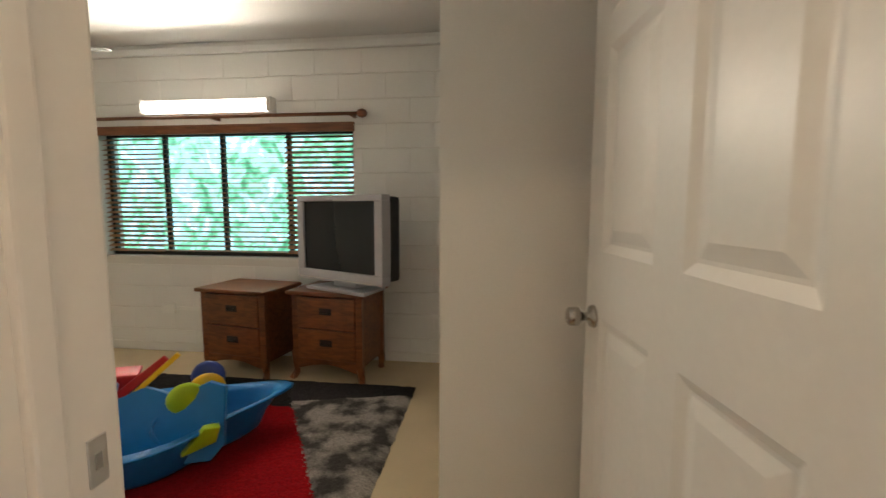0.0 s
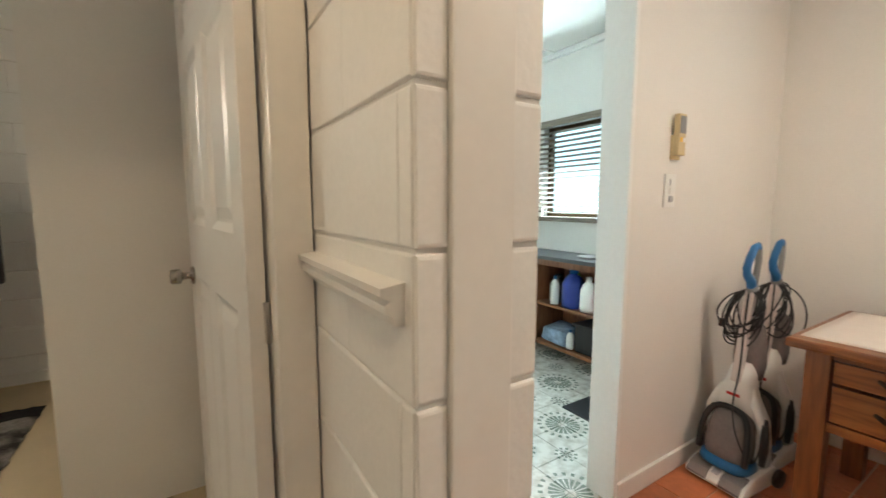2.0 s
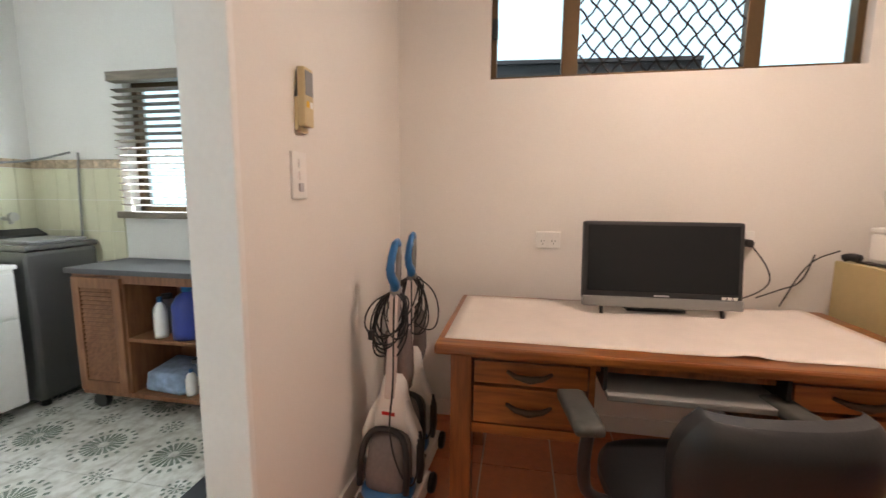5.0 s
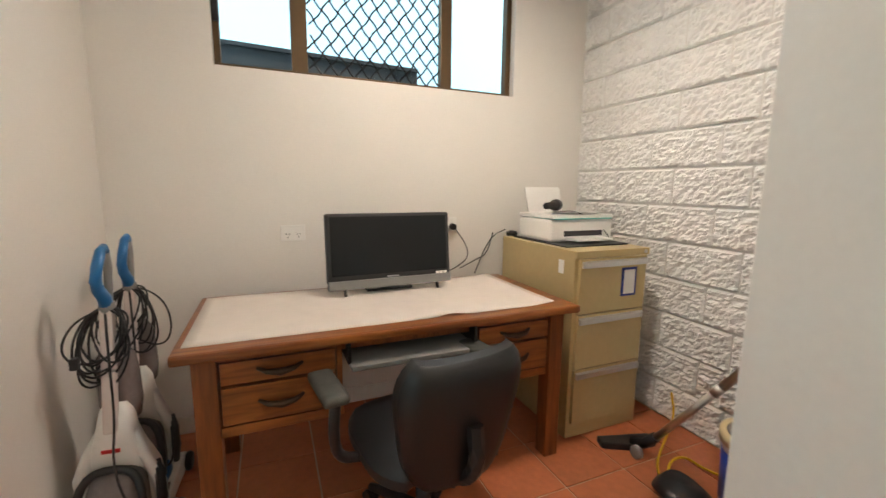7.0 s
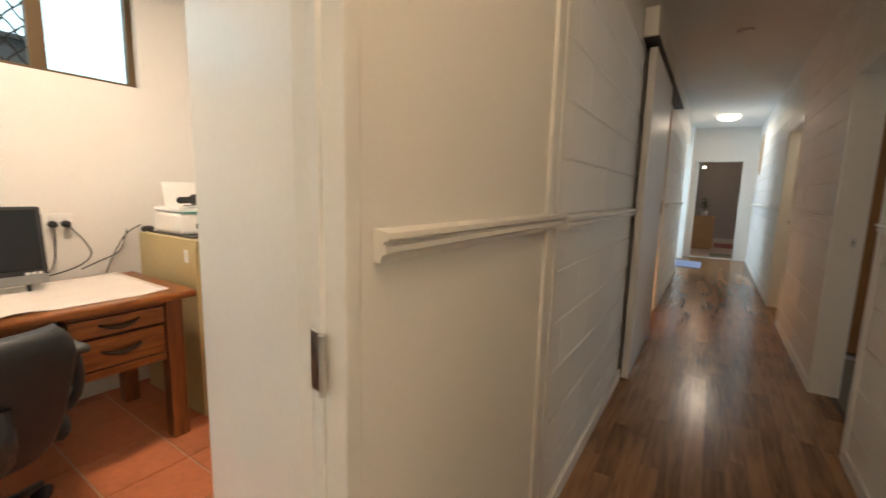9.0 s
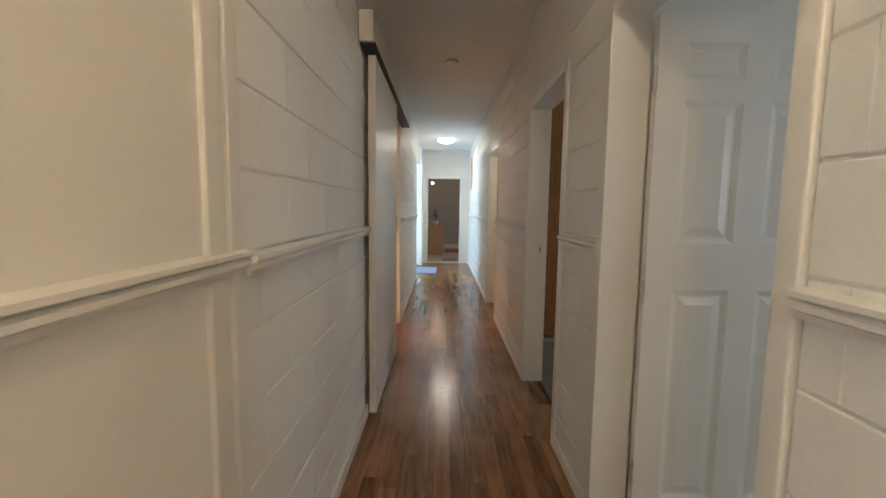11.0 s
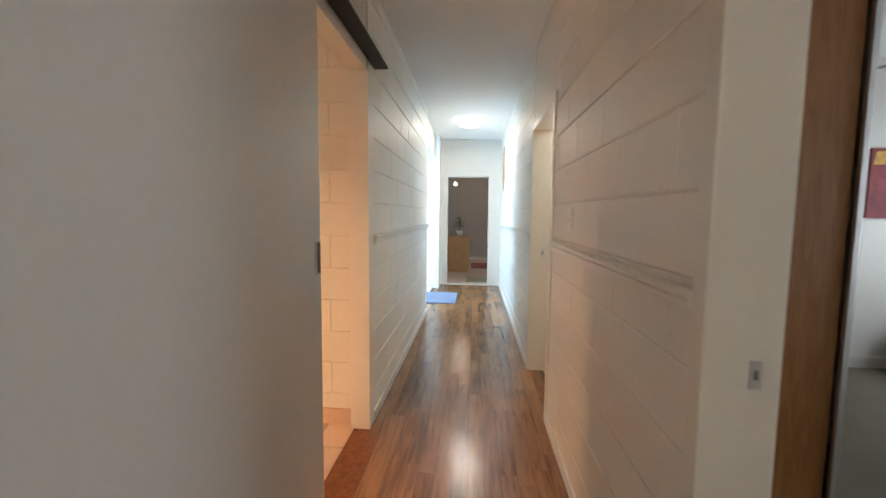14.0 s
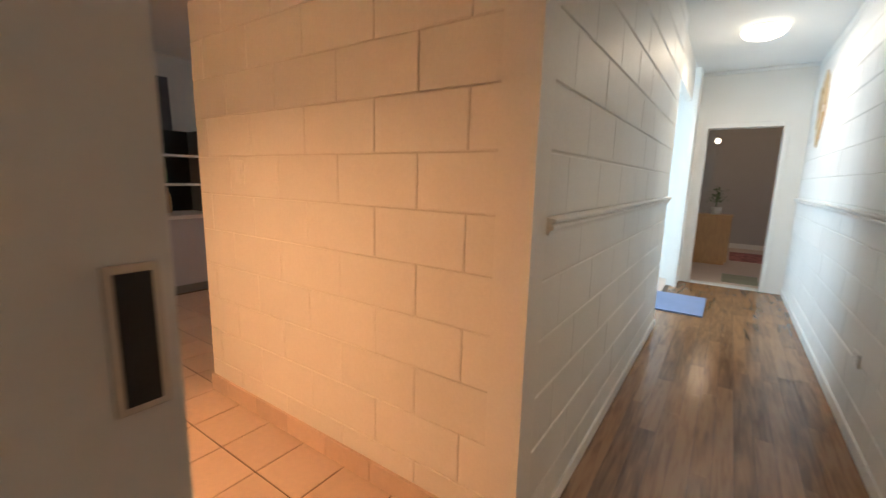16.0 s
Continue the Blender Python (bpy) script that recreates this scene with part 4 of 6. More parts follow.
part("duct", boxes((-2.72, -0.1, -0.02, 0, -0.015, 0.015), bevel=0.002), WHITEP, pipe)
part("socket_box", boxes((-2.86, -2.74, -0.035, 0, -0.045, 0.045), bevel=0.006), WHITEP, pipe)

# ---- rug and toy boat ----
bm = bmesh.new()
bmesh.ops.create_grid(bm, x_segments=90, y_segments=70, size=0.5)
for v in bm.verts:
    x, y = v.co.x, v.co.y
    edge = min(0.5 - abs(x), 0.5 - abs(y))
    wob = noise.noise(Vector((x * 30, y * 30, 0))) * 0.006
    v.co = Vector((-1.62 + x * 2.36 + wob * 2, 2.10 + y * 1.80 + wob * 2, 0.006 + 0.022 * min(1, edge * 40) + noise.noise(Vector((x * 60, y * 60, 1))) * 0.006))
geom = bmesh.ops.extrude_face_region(bm, geom=list(bm.faces))["geom"]
for v in geom:
    if isinstance(v, bmesh.types.BMVert):
        v.co.z = 0.002
bmesh.ops.recalc_face_normals(bm, faces=bm.faces)
tagged(part("rug", bm, RUG), "shaggy rug with grey, black and deep red fields on carpet", "rug")

boat = thing("toy_water_table", "blue plastic boat-shaped play tub full of bright toys", "play tub", pose(-1.66, 1.95, 0.03, 0, 0, 40))
# hull: ringed sections, from the bottom up to a rolled rim
outline = []
N = 48
for i in range(N):
    a = 2 * math.pi * i / N
    r = 1.0 + 0.06 * math.cos(4 * a)
    point = 0.20 * max(0, math.cos(a)) ** 9
    outline.append((0.46 * math.cos(a) * r + point, 0.34 * math.sin(a) * r))
bm = bmesh.new()
levels = ((0.72, 0.0), (0.80, 0.03), (0.92, 0.17), (0.98, 0.19), (1.07, 0.20), (1.09, 0.19), (1.07, 0.175), (0.97, 0.175), (0.90, 0.16), (0.76, 0.04), (0.66, 0.02))
rings = [[bm.verts.new((x * k, y * k, z + 0.04 * max(0, x) * (z > 0.1))) for x, y in outline] for k, z in levels]
rings = rings[:6] + [[bm.verts.new((x * k, y * k, z + 0.03)) for x, y in outline] for k, z in ((1.0, 0.185), (0.93, 0.14), (0.78, 0.02), (0.70, 0.0))]
for a, b in zip(rings, rings[1:]):
    for i in range(N):
        bm.faces.new((a[i], a[(i + 1) % N], b[(i + 1) % N], b[i]))
bm.faces.new(rings[0])
bm.faces.new(rings[-1])
bmesh.ops.delete(bm, geom=[v for v in bm.verts if not v.link_faces], context="VERTS")
bmesh.ops.recalc_face_normals(bm, faces=bm.faces)
part("hull", bm, POOL, boat, "", True)


def wavy_panel(name, pts, y, t, mat, parent, rz=0, lean=0):
    bm = prism(pts, -t / 2, t / 2, "Y", 0.006)
    bmesh.ops.transform(bm, matrix=pose(0, y, 0, lean, 0, rz), verts=bm.verts)
    return part(name, bm, mat, parent)


top = [(-0.38, 0.06), (-0.34, 0.03), (0.30, 0.03), (0.36, 0.10)] + [(0.36 - i * 0.074, 0.38 + 0.03 * math.sin(i * 1.6)) for i in range(11)]
lid = wavy_panel("lid_panel", top, -0.16, 0.05, POOL, boat, -20, -14)
for x in (-0.22, 0.12):
    part("moulded_ring", tube([(x + 0.075 * math.cos(k * math.pi / 8), -0.155 + 0.02 * math.sin(k * math.pi / 8) , 0.20 + 0.075 * math.sin(k * math.pi / 8)) for k in range(16)], 0.010, 6, True), POOL, lid, "", True)
def toy(name, label, mat, bm, m):
    t = part(name, bm, mat, None, "", True)
    t.matrix_basis = m
    return tagged(t, label, "toy")
base = Matrix.Translation((-1.60, 1.98, 0.03)) @ pose(0, 0, 0, 0, 0, 24)
wheel = [(0.0, -0.03), (0.04, -0.03), (0.075, -0.02), (0.085, 0.0), (0.075, 0.02), (0.04, 0.03), (0.0, 0.03)]
toy("toy_disc", "yellow plastic toy wheel in the play tub", YELLOW, lathe(wheel, 24, (0, 0, 0), "Y"), base @ pose(0.24, -0.02, 0.34, 10, 0, 10))
toy("toy_disc", "lime green plastic toy wheel in the play tub", LIME, lathe(wheel, 24, (0, 0, 0), "Y"), base @ pose(0.16, -0.10, 0.33, 10, 0, 20))
toy("toy_disc", "dark blue plastic toy wheel in the play tub", NAVY, lathe(wheel, 24, (0, 0, 0), "Y"), base @ pose(0.22, 0.10, 0.36, 0, 0, 0))
toy("toy_fin", "lime green plastic fin on the play tub", LIME, prism([(-0.08, -0.05), (0.07, -0.02), (0.09, 0.06), (0.02, 0.07)], -0.02, 0.02, "Y", 0.006), base @ pose(0.24, -0.22, 0.16, 10, 0, 20))
toy("toy_spade", "red and yellow plastic toy spade leaning in the tub", RED, boxes((-0.02, 0.02, -0.012, 0.012, -0.16, 0.16), bevel=0.006), base @ pose(-0.06, -0.02, 0.42, 0, 52, 0))
toy("toy_rake", "yellow plastic toy handle in the tub", YELLOW, boxes((-0.012, 0.012, -0.012, 0.012, -0.18, 0.18), bevel=0.005), base @ pose(0.0, -0.07, 0.43, 0, 48, 0))
toy("toy_scoop", "red plastic toy scoop in the play tub", RED, prism([(-0.14, 0), (0.12, 0.0), (0.15, 0.08), (-0.10, 0.10)], -0.06, 0.06, "Y", 0.012), base @ pose(-0.25, 0.12, 0.34, 8, 0, 8))
toy("toy_ball_cup", "purple-blue plastic toy cup in the play tub", BLUEP, lathe([(0.0, 0), (0.05, 0), (0.07, 0.10), (0.06, 0.10), (0.045, 0.01), (0.0, 0.01)], 20), base @ pose(-0.22, -0.02, 0.30))


def ceiling_fan(label, m, metal, wing):
    fan = thing("ceiling_fan", label, "ceiling fan", m)
    part("rod", lathe([(0.05, 0), (0.06, -0.03), (0.014, -0.05), (0.014, -0.20)], 20), metal, fan, "", True)
    part("motor", lathe([(0.03, -0.18), (0.06, -0.20), (0.10, -0.25), (0.105, -0.30), (0.06, -0.33), (0.0, -0.335)], 24), metal, fan, "", True)
    for k in range(3):
        bl = part("blade", prism([(0.09, -0.03), (0.20, -0.055), (0.60, -0.065), (0.64, -0.03), (0.64, 0.03), (0.60, 0.05), (0.20, 0.045), (0.09, 0.03)], -0.285, -0.276, "Z", 0.002), wing, fan)
        bl.matrix_basis = pose(0, 0, 0, 0, 0, 10 + 120 * k) @ pose(0, 0, 0, 7, 0, 0)
    return fan


ceiling_fan("white ceiling fan with grey blades at rest", pose(-3.25, 2.75, H), WHITEP, GREYP)


# ---- study: window ----
sw = tagged(new("window_2"), "high bronze-framed study window with a diamond security grille", "", "", "structure")
SZ0, SZ1 = 1.86, 2.50
for y0, y1 in ((0.05, 0.08), (-0.36, -0.28), (-1.19, -1.12), (-1.60, -1.565)):
    part("window_frame", boxes((XB + 0.05, XB + 0.10, y0, y1, SZ0, SZ1), bevel=0.003), BRONZE, sw)
for z in (SZ0, SZ1 - 0.03):
    part("window_frame", boxes((XB + 0.045, XB + 0.105, -1.60, 0.08, z, z + 0.022), bevel=0.003), BRONZE, sw)
for y0, y1 in ((-0.28, 0.05), (-1.12, -0.36), (-1.565, -1.19)):
    pn = part("pane", boxes((XB + 0.080, XB + 0.084, y0, y1, SZ0 + 0.02, SZ1 - 0.03)), GLASS, sw)
    pn.visible_shadow = False
part("catch", boxes((XB + 0.03, XB + 0.05, 0.045, 0.075, 2.07, 2.17), bevel=0.004), BLACKP, sw)
gr = bmesh.new()
step, zlo, zhi, ylo, yhi = 0.085, SZ0 + 0.02, SZ1 - 0.03, -1.12, -0.36
for s in (-1, 1):
    k = -12
    while k < 24:
        y = ylo + k * step
        pts = []
        n = 24
        for i in range(n + 1):
            z = zlo + (zhi - zlo) * i / n
            yy = y + s * (z - zlo) * 0.78 + 0.006 * math.sin(2 * math.pi * (z - zlo) / 0.109)
            if ylo <= yy <= yhi:
                pts.append((XB + 0.062 + s * 0.0015, yy, z))
        if len(pts) > 1:
            tube(pts, 0.0050, 5, bm=gr)
        k += 1
part("grille", gr, DARKM, sw, "dark diamond mesh security grille")
structure("backdrop_sky_study", boxes((7.4, 7.5, -9, 7, -1, 7)), PALE_SKY, "bright pale overcast beyond the study window")
rf = tagged(new("backdrop_roof"), "dark gutter of a neighbouring roof outside the window", "", "", "structure")
rf.location = (4.6, 0, 0)
part("fascia", prism([(2.5, 2.10), (2.5, 2.42), (-1.45, 2.32), (-1.45, 2.10)], 0, 0.12, "X"), ROOFDARK, rf)
part("lip", prism([(2.5, 2.42), (2.5, 2.45), (-1.45, 2.35), (-1.45, 2.32)], -0.03, 0.14, "X"), ROOFDARK, rf)

# ---- study: desk ----
dk = thing("desk", "solid orange-brown wooden desk with four drawers", "desk", pose(0, 0, 0))
DX0, DX1, DY0, DY1, DZ = 2.255, 3.00, -1.425, 0.18, 0.76
part("desktop", boxes((DX0, DX1, DY0, DY1, DZ - 0.035, DZ), bevel=0.010), DESKWOOD, dk)
for x in (DX0 + 0.05, DX1 - 0.10):
    for y in (DY0 + 0.05, DY1 - 0.125):
        part("leg", boxes((x, x + 0.075, y, y + 0.075, 0, DZ - 0.035), bevel=0.004), DESKLEG, dk)
for y0, y1 in ((-0.34, 0.055), (-1.30, -0.93)):
    part("pedestal", boxes((DX0 + 0.075, DX1 - 0.06, y0 - 0.02, y0, 0.42, DZ - 0.035), (DX0 + 0.075, DX1 - 0.06, y1, y1 + 0.02, 0.42, DZ - 0.035), (DX0 + 0.07, DX1 - 0.06, y0 - 0.02, y1 + 0.02, 0.42, 0.455), (DX1 - 0.08, DX1 - 0.06, y0, y1, 0.455, DZ - 0.04), (DX0 + 0.07, DX0 + 0.11, y0, y1, 0.695, 0.715)), DESKWOOD, dk)
    for z0, z1 in ((0.465, 0.60), (0.612, 0.692)):
        dr = part("drawer", boxes((DX0 + 0.062, DX0 + 0.40, y0 + 0.006, y1 - 0.006, z0, z1), bevel=0.003), DESKWOOD, dk)
        yc, zc = (y0 + y1) / 2, (z0 + z1) / 2
        bm = tube([(DX0 + 0.062, yc - 0.075, zc + 0.008), (DX0 + 0.040, yc - 0.045, zc), (DX0 + 0.034, yc, zc - 0.006), (DX0 + 0.040, yc + 0.045, zc), (DX0 + 0.062, yc + 0.075, zc + 0.008)], [0.006, 0.010, 0.014, 0.010, 0.006], 8)
        # dark bow stands for a carved-in pull, the recess's shade in its colour
        part("drawer_pull", bm, PULLDARK, dr, "dark brown bow standing for a carved-in drawer pull", True)
part("rear_rail", boxes((DX1 - 0.05, DX1 - 0.03, DY0 + 0.13, DY1 - 0.13, 0.45, DZ - 0.035)), DESKWOOD, dk)
part("front_rail", boxes((DX0 + 0.075, DX0 + 0.095, -0.93, -0.36, 0.68, DZ - 0.035)), DESKLEG, dk)
ks = thing("keyboard_shelf", "grey sliding keyboard shelf hung under the desktop", "shelf", pose(0, 0, 0))
part("shelf", boxes((DX0 - 0.02, DX0 + 0.34, -0.90, -0.38, 0.625, 0.645), bevel=0.004), GREYP, ks)
for y in (-0.905, -0.385):
    part("runner", boxes((DX0 + 0.02, DX0 + 0.34, y, y + 0.012, 0.640, DZ - 0.035)), DARKM, ks)
bm = bmesh.new()
bmesh.ops.create_grid(bm, x_segments=14, y_segments=36, size=0.5)
for v in bm.verts:
    u, w = v.co.x + 0.5, v.co.y + 0.5
    curl = 0.010 * max(0, 1 - w * 14) + 0.012 * math.exp(-((w - 0.35) * 30) ** 2) * max(0, 1 - u * 10)
    v.co = Vector((DX0 + 0.070 + u * 0.645 + 0.012 * noise.noise(Vector((w * 6, 0, 0))) * (u > 0.9), DY0 + 0.095 + w * 1.485, DZ + 0.0025 + curl + 0.001 * noise.noise(Vector((u * 5, w * 9, 0)))))
part_sheet = tagged(part("paper_sheet", bm, PAPER, None, "", True), "pale grey paper sheet covering the desktop", "paper")
sol = part_sheet.modifiers.new("thick", "SOLIDIFY")
sol.thickness = 0.0015

mo = thing("monitor", "black all-in-one computer with a dark screen", "computer", pose(2.80, -0.69, DZ + 0.004, 0, 0, 2))
bm = boxes((-0.015, 0.03, -0.32, 0.32, 0.055, 0.395), bevel=0.012)
bmesh.ops.rotate(bm, verts=bm.verts, cent=(0, 0, 0.05), matrix=Matrix.Rotation(radians(6), 3, "Y"))
part("housing", bm, BLACKP, mo)
bm = boxes((-0.019, -0.013, -0.300, 0.300, 0.095, 0.378), bevel=0.001)
bmesh.ops.rotate(bm, verts=bm.verts, cent=(0, 0, 0.05), matrix=Matrix.Rotation(radians(6), 3, "Y"))
part("screen", bm, SCREEN, mo, "dark glossy switched-off screen")
bm = boxes((-0.026, 0.02, -0.318, 0.318, 0.028, 0.072), bevel=0.006)
bmesh.ops.rotate(bm, verts=bm.verts, cent=(0, 0, 0.05), matrix=Matrix.Rotation(radians(6), 3, "Y"))
part("speaker_bar", bm, GREYP, mo, "grey speaker bar")
for y in (-0.24, 0.24):
    part("foot", tube([(-0.03, y, 0.0), (-0.008, y, 0.05)], 0.008, 8), DARKM, mo)
part("rear_stand", boxes((0.03, 0.14, -0.12, 0.12, 0.0, 0.012), (0.03, 0.05, -0.05, 0.05, 0.0, 0.25)), BLACKP, mo)
for i in range(3):
    part("sticker", boxes((-0.0205, -0.0185, -0.295 + i * 0.022, -0.278 + i * 0.022, 0.076, 0.088)), WHITEP, mo)
part("badge", boxes((-0.0205, -0.0185, -0.03, 0.03, 0.079, 0.086)), SILVER, mo)

# ---- study: chair ----
ARMPAD = material("worn_arm_pad", (0.06, 0.062, 0.054), 0.6, var=0.4, fine=30)
ch = thing("office_chair", "worn black leather office chair pushed towards the desk", "chair", pose(2.09, -0.60, 0, 0, 0, 8))
def pad(w0, w1, d, h, mat_, bulge=0.02, n=14):
    """An upholstered pad with rounded rim: width tapers from w0 to w1 over its height."""
    bm = bmesh.new()
    bmesh.ops.create_cube(bm, size=1.0)
    bmesh.ops.subdivide_edges(bm, edges=list(bm.edges), cuts=n, use_grid_fill=True)
    for v in bm.verts:
        x, y, z = v.co
        k = 1 - 0.30 * (abs(2 * z) ** 4) * (abs(2 * y) ** 2)
        w = w0 + (w1 - w0) * (z + 0.5)
        r = (1 - abs(2 * y) ** 6) ** 0.5 * (1 - abs(2 * z) ** 6) ** 0.5
        v.co = Vector((x * d * (0.35 + 0.65 * r) + bulge * (y * 2) ** 2, y * w * k, z * h))
    return bm
bm = pad(0.33, 0.47, 0.10, 0.44, LEATHER, 0.035)
bmesh.ops.transform(bm, matrix=pose(-0.25, 0, 0.60, 0, -9, 0), verts=bm.verts)
part("backrest", bm, LEATHER, ch, "", True)
bm = pad(0.48, 0.46, 0.09, 0.46, LEATHER)
bmesh.ops.transform(bm, matrix=pose(0.02, 0, 0.44, 0, 90, 0), verts=bm.verts)
part("seat", bm, LEATHER, ch, "", True)
part("back_bracket", tube([(-0.31, 0, 0.62), (-0.33, 0, 0.48), (-0.20, 0, 0.38), (0, 0, 0.37)], 0.025, 6, smooth=2), BLACKP, ch)
for s in (-1, 1):
    part("arm_support", tube([(0.02, s * 0.22, 0.40), (0.02, s * 0.30, 0.42), (0.0, s * 0.32, 0.52), (0.0, s * 0.31, 0.62)], 0.018, 8, smooth=2), BLACKP, ch, "", True)
    bm = boxes((-0.03, 0.20, s * 0.31 - 0.042, s * 0.31 + 0.042, 0.62, 0.655), bevel=0.016)
    part("armrest", bm, ARMPAD, ch, "worn grey armrest pad", True)
part("gas_lift", lathe([(0.028, 0.10), (0.028, 0.24), (0.020, 0.24), (0.020, 0.37), (0.09, 0.375), (0.09, 0.40)], 20), BLACKP, ch, "", True)
part("hub", lathe([(0.0, 0.07), (0.05, 0.07), (0.055, 0.10), (0.04, 0.13), (0, 0.13)], 20), BLACKP, ch, "", True)
for k in range(5):
    a = radians(72 * k + 20)
    c, s = math.cos(a), math.sin(a)
    lg = part("base_leg", tube([(0.03 * c, 0.03 * s, 0.11), (0.15 * c, 0.15 * s, 0.10), (0.29 * c, 0.29 * s, 0.065)], [0.026, 0.022, 0.015], 8), BLACKP, ch, "", True)
    for off in (-0.016, 0.016):
        cx, cy = 0.29 * c - s * off, 0.29 * s + c * off
        bm = lathe([(0.0, -0.009), (0.026, -0.009), (0.028, 0.0), (0.026, 0.009), (0.0, 0.009)], 16, (0, 0, 0), "Y")
        bmesh.ops.transform(bm, matrix=pose(cx, cy, 0.028, 0, 0, math.degrees(a)), verts=bm.verts)
        part("castor_wheel", bm, BLACKP, lg)

# ---- study: filing cabinet, printer ----
fc = thing("filing_cabinet", "beige enamel three-drawer metal filing cabinet", "filing cabinet", pose(0, 0, 0))
FX0, FX1, FY0, FY1, FZ = 2.375, 3.06, -1.97, -1.49, 0.985
part("body", boxes((FX0 + 0.012, FX1, FY0, FY1, 0, FZ), bevel=0.003), BEIGE, fc)
part("lip", boxes((FX0 - 0.002, FX0 + 0.02, FY0, FY1, FZ - 0.035, FZ), bevel=0.002), BEIGE, fc)
part("lock", lathe([(0.0, -0.004), (0.010, -0.004), (0.010, 0)], 14, (FX0 - 0.002, FY0 + 0.03, FZ - 0.018), "X"), CHROME, fc)
for z0, z1 in ((0.085, 0.375), (0.382, 0.662), (0.669, 0.948)):
    dr = part("drawer", boxes((FX0 - 0.006, FX0 + 0.4, FY0 + 0.022, FY1 - 0.022, z0, z1), bevel=0.002), BEIGE, fc)
    part("handle_strip", prism([(FX0 - 0.006, z1 - 0.012), (FX0 - 0.020, z1 - 0.018), (FX0 - 0.018, z1 - 0.045), (FX0 - 0.006, z1 - 0.042)], FY0 + 0.03, FY1 - 0.03, "Y"), ALU, dr, "long aluminium pull strip")
    if z0 > 0.6:
        nt = part("notice", boxes((FX0 - 0.010, FX0 - 0.006, FY0 + 0.09, FY0 + 0.19, 0.74, 0.89), bevel=0.001), NAVY, dr, "framed card notice with dark border")
        part("notice_card", boxes((FX0 - 0.0115, FX0 - 0.0098, FY0 + 0.103, FY0 + 0.177, 0.752, 0.878)), WHITEPAPER, nt)
part("label_holder", boxes((FX0 + 0.09, FX0 + 0.13, FY1, FY1 + 0.003, 0.86, 0.93), bevel=0.001), WHITEPAPER, fc)
pr = thing("printer", "white and teal inkjet printer on the filing cabinet", "printer", pose(2.80, -1.76, FZ + 0.008, 0, 0, 0))
part("body", boxes((-0.15, 0.17, -0.215, 0.215, 0.0, 0.125), bevel=0.018), WHITEP, pr)
part("scanner_lid", boxes((-0.155, 0.17, -0.215, 0.215, 0.128, 0.150), bevel=0.006), WHITEP, pr)
part("teal_trim", boxes((-0.157, 0.05, -0.20, 0.20, 0.124, 0.130), bevel=0.001), TEAL, pr, "teal accent band")
part("paper_support", prism([(0.17, 0.12), (0.23, 0.30), (0.236, 0.297), (0.18, 0.118)], -0.12, 0.14, "Y"), WHITEP, pr, "upright white paper support")
part("output_tray", boxes((-0.25, -0.14, -0.13, 0.12, 0.012, 0.022), bevel=0.003), WHITEP, pr)
# black strip on the solid body, coloured for shade in the paper opening
part("output_slot", boxes((-0.1525, -0.149, -0.14, 0.13, 0.03, 0.06)), BLACKP, pr)
ts = part("tray_mat", boxes((2.50, 3.0, -1.95, -1.53, FZ, FZ + 0.008), bevel=0.002), BLACKP)
tagged(ts, "black flat tray mat under the printer", "mat")
pp = part("loose_paper", soft(boxes((-0.10, 0.10, -0.14, 0.14, 0, 0.003)), 0.004, 9), WHITEPAPER)
pp.matrix_basis = pose(2.76, -1.78, FZ + 0.165, 0, 2, 15)
tagged(pp, "loose white paper sheets lying on the printer", "paper")
tor = thing("torch", "black torch lying on the printer", "torch", pose(2.86, -1.70, FZ + 0.20, 0, 0, -55))
part("torch_body", lathe([(0.0, -0.10), (0.02, -0.10), (0.02, 0.03), (0.034, 0.05), (0.036, 0.10), (0.0, 0.10)], 18, (0, 0, 0), "X"), BLACKP, tor, "", True)
cable("cable", "dark cord lying over the printer", [(2.72, -1.60, FZ + 0.17), (2.70, -1.75, FZ + 0.18), (2.66, -1.88, FZ + 0.10), (2.64, -1.96, FZ + 0.02), (2.70, -1.96, FZ + 0.015)], 0.003)
cable("cable", "small black adapter on the cabinet edge", [(2.98, -1.53, FZ + 0.02), (3.02, -1.52, FZ + 0.025), (3.04, -1.51, FZ + 0.015)], 0.018, BLACKP, 1)

# ---- study: two upright carpet cleaners ----
def loft(levels, seg=24, power=0.7):
    """A rounded body through levels of (height, centre x, half depth, half width)."""
    bm = bmesh.new()
    rings = []
    for z, xc, hx, hy in levels:
        ring = []
        for k in range(seg):
            a = 2 * math.pi * k / seg
            c, q = math.cos(a), math.sin(a)
            ring.append(bm.verts.new((xc + hx * math.copysign(abs(c) ** power, c), hy * math.copysign(abs(q) ** power, q), z)))
        rings.append(ring)
    for a, b in zip(rings, rings[1:]):
        for k in range(seg):
            bm.faces.new((a[k], a[(k + 1) % seg], b[(k + 1) % seg], b[k]))
    bm.faces.new(rings[0])
    bm.faces.new(rings[-1])
    bmesh.ops.recalc_face_normals(bm, faces=bm.faces)
    return bm


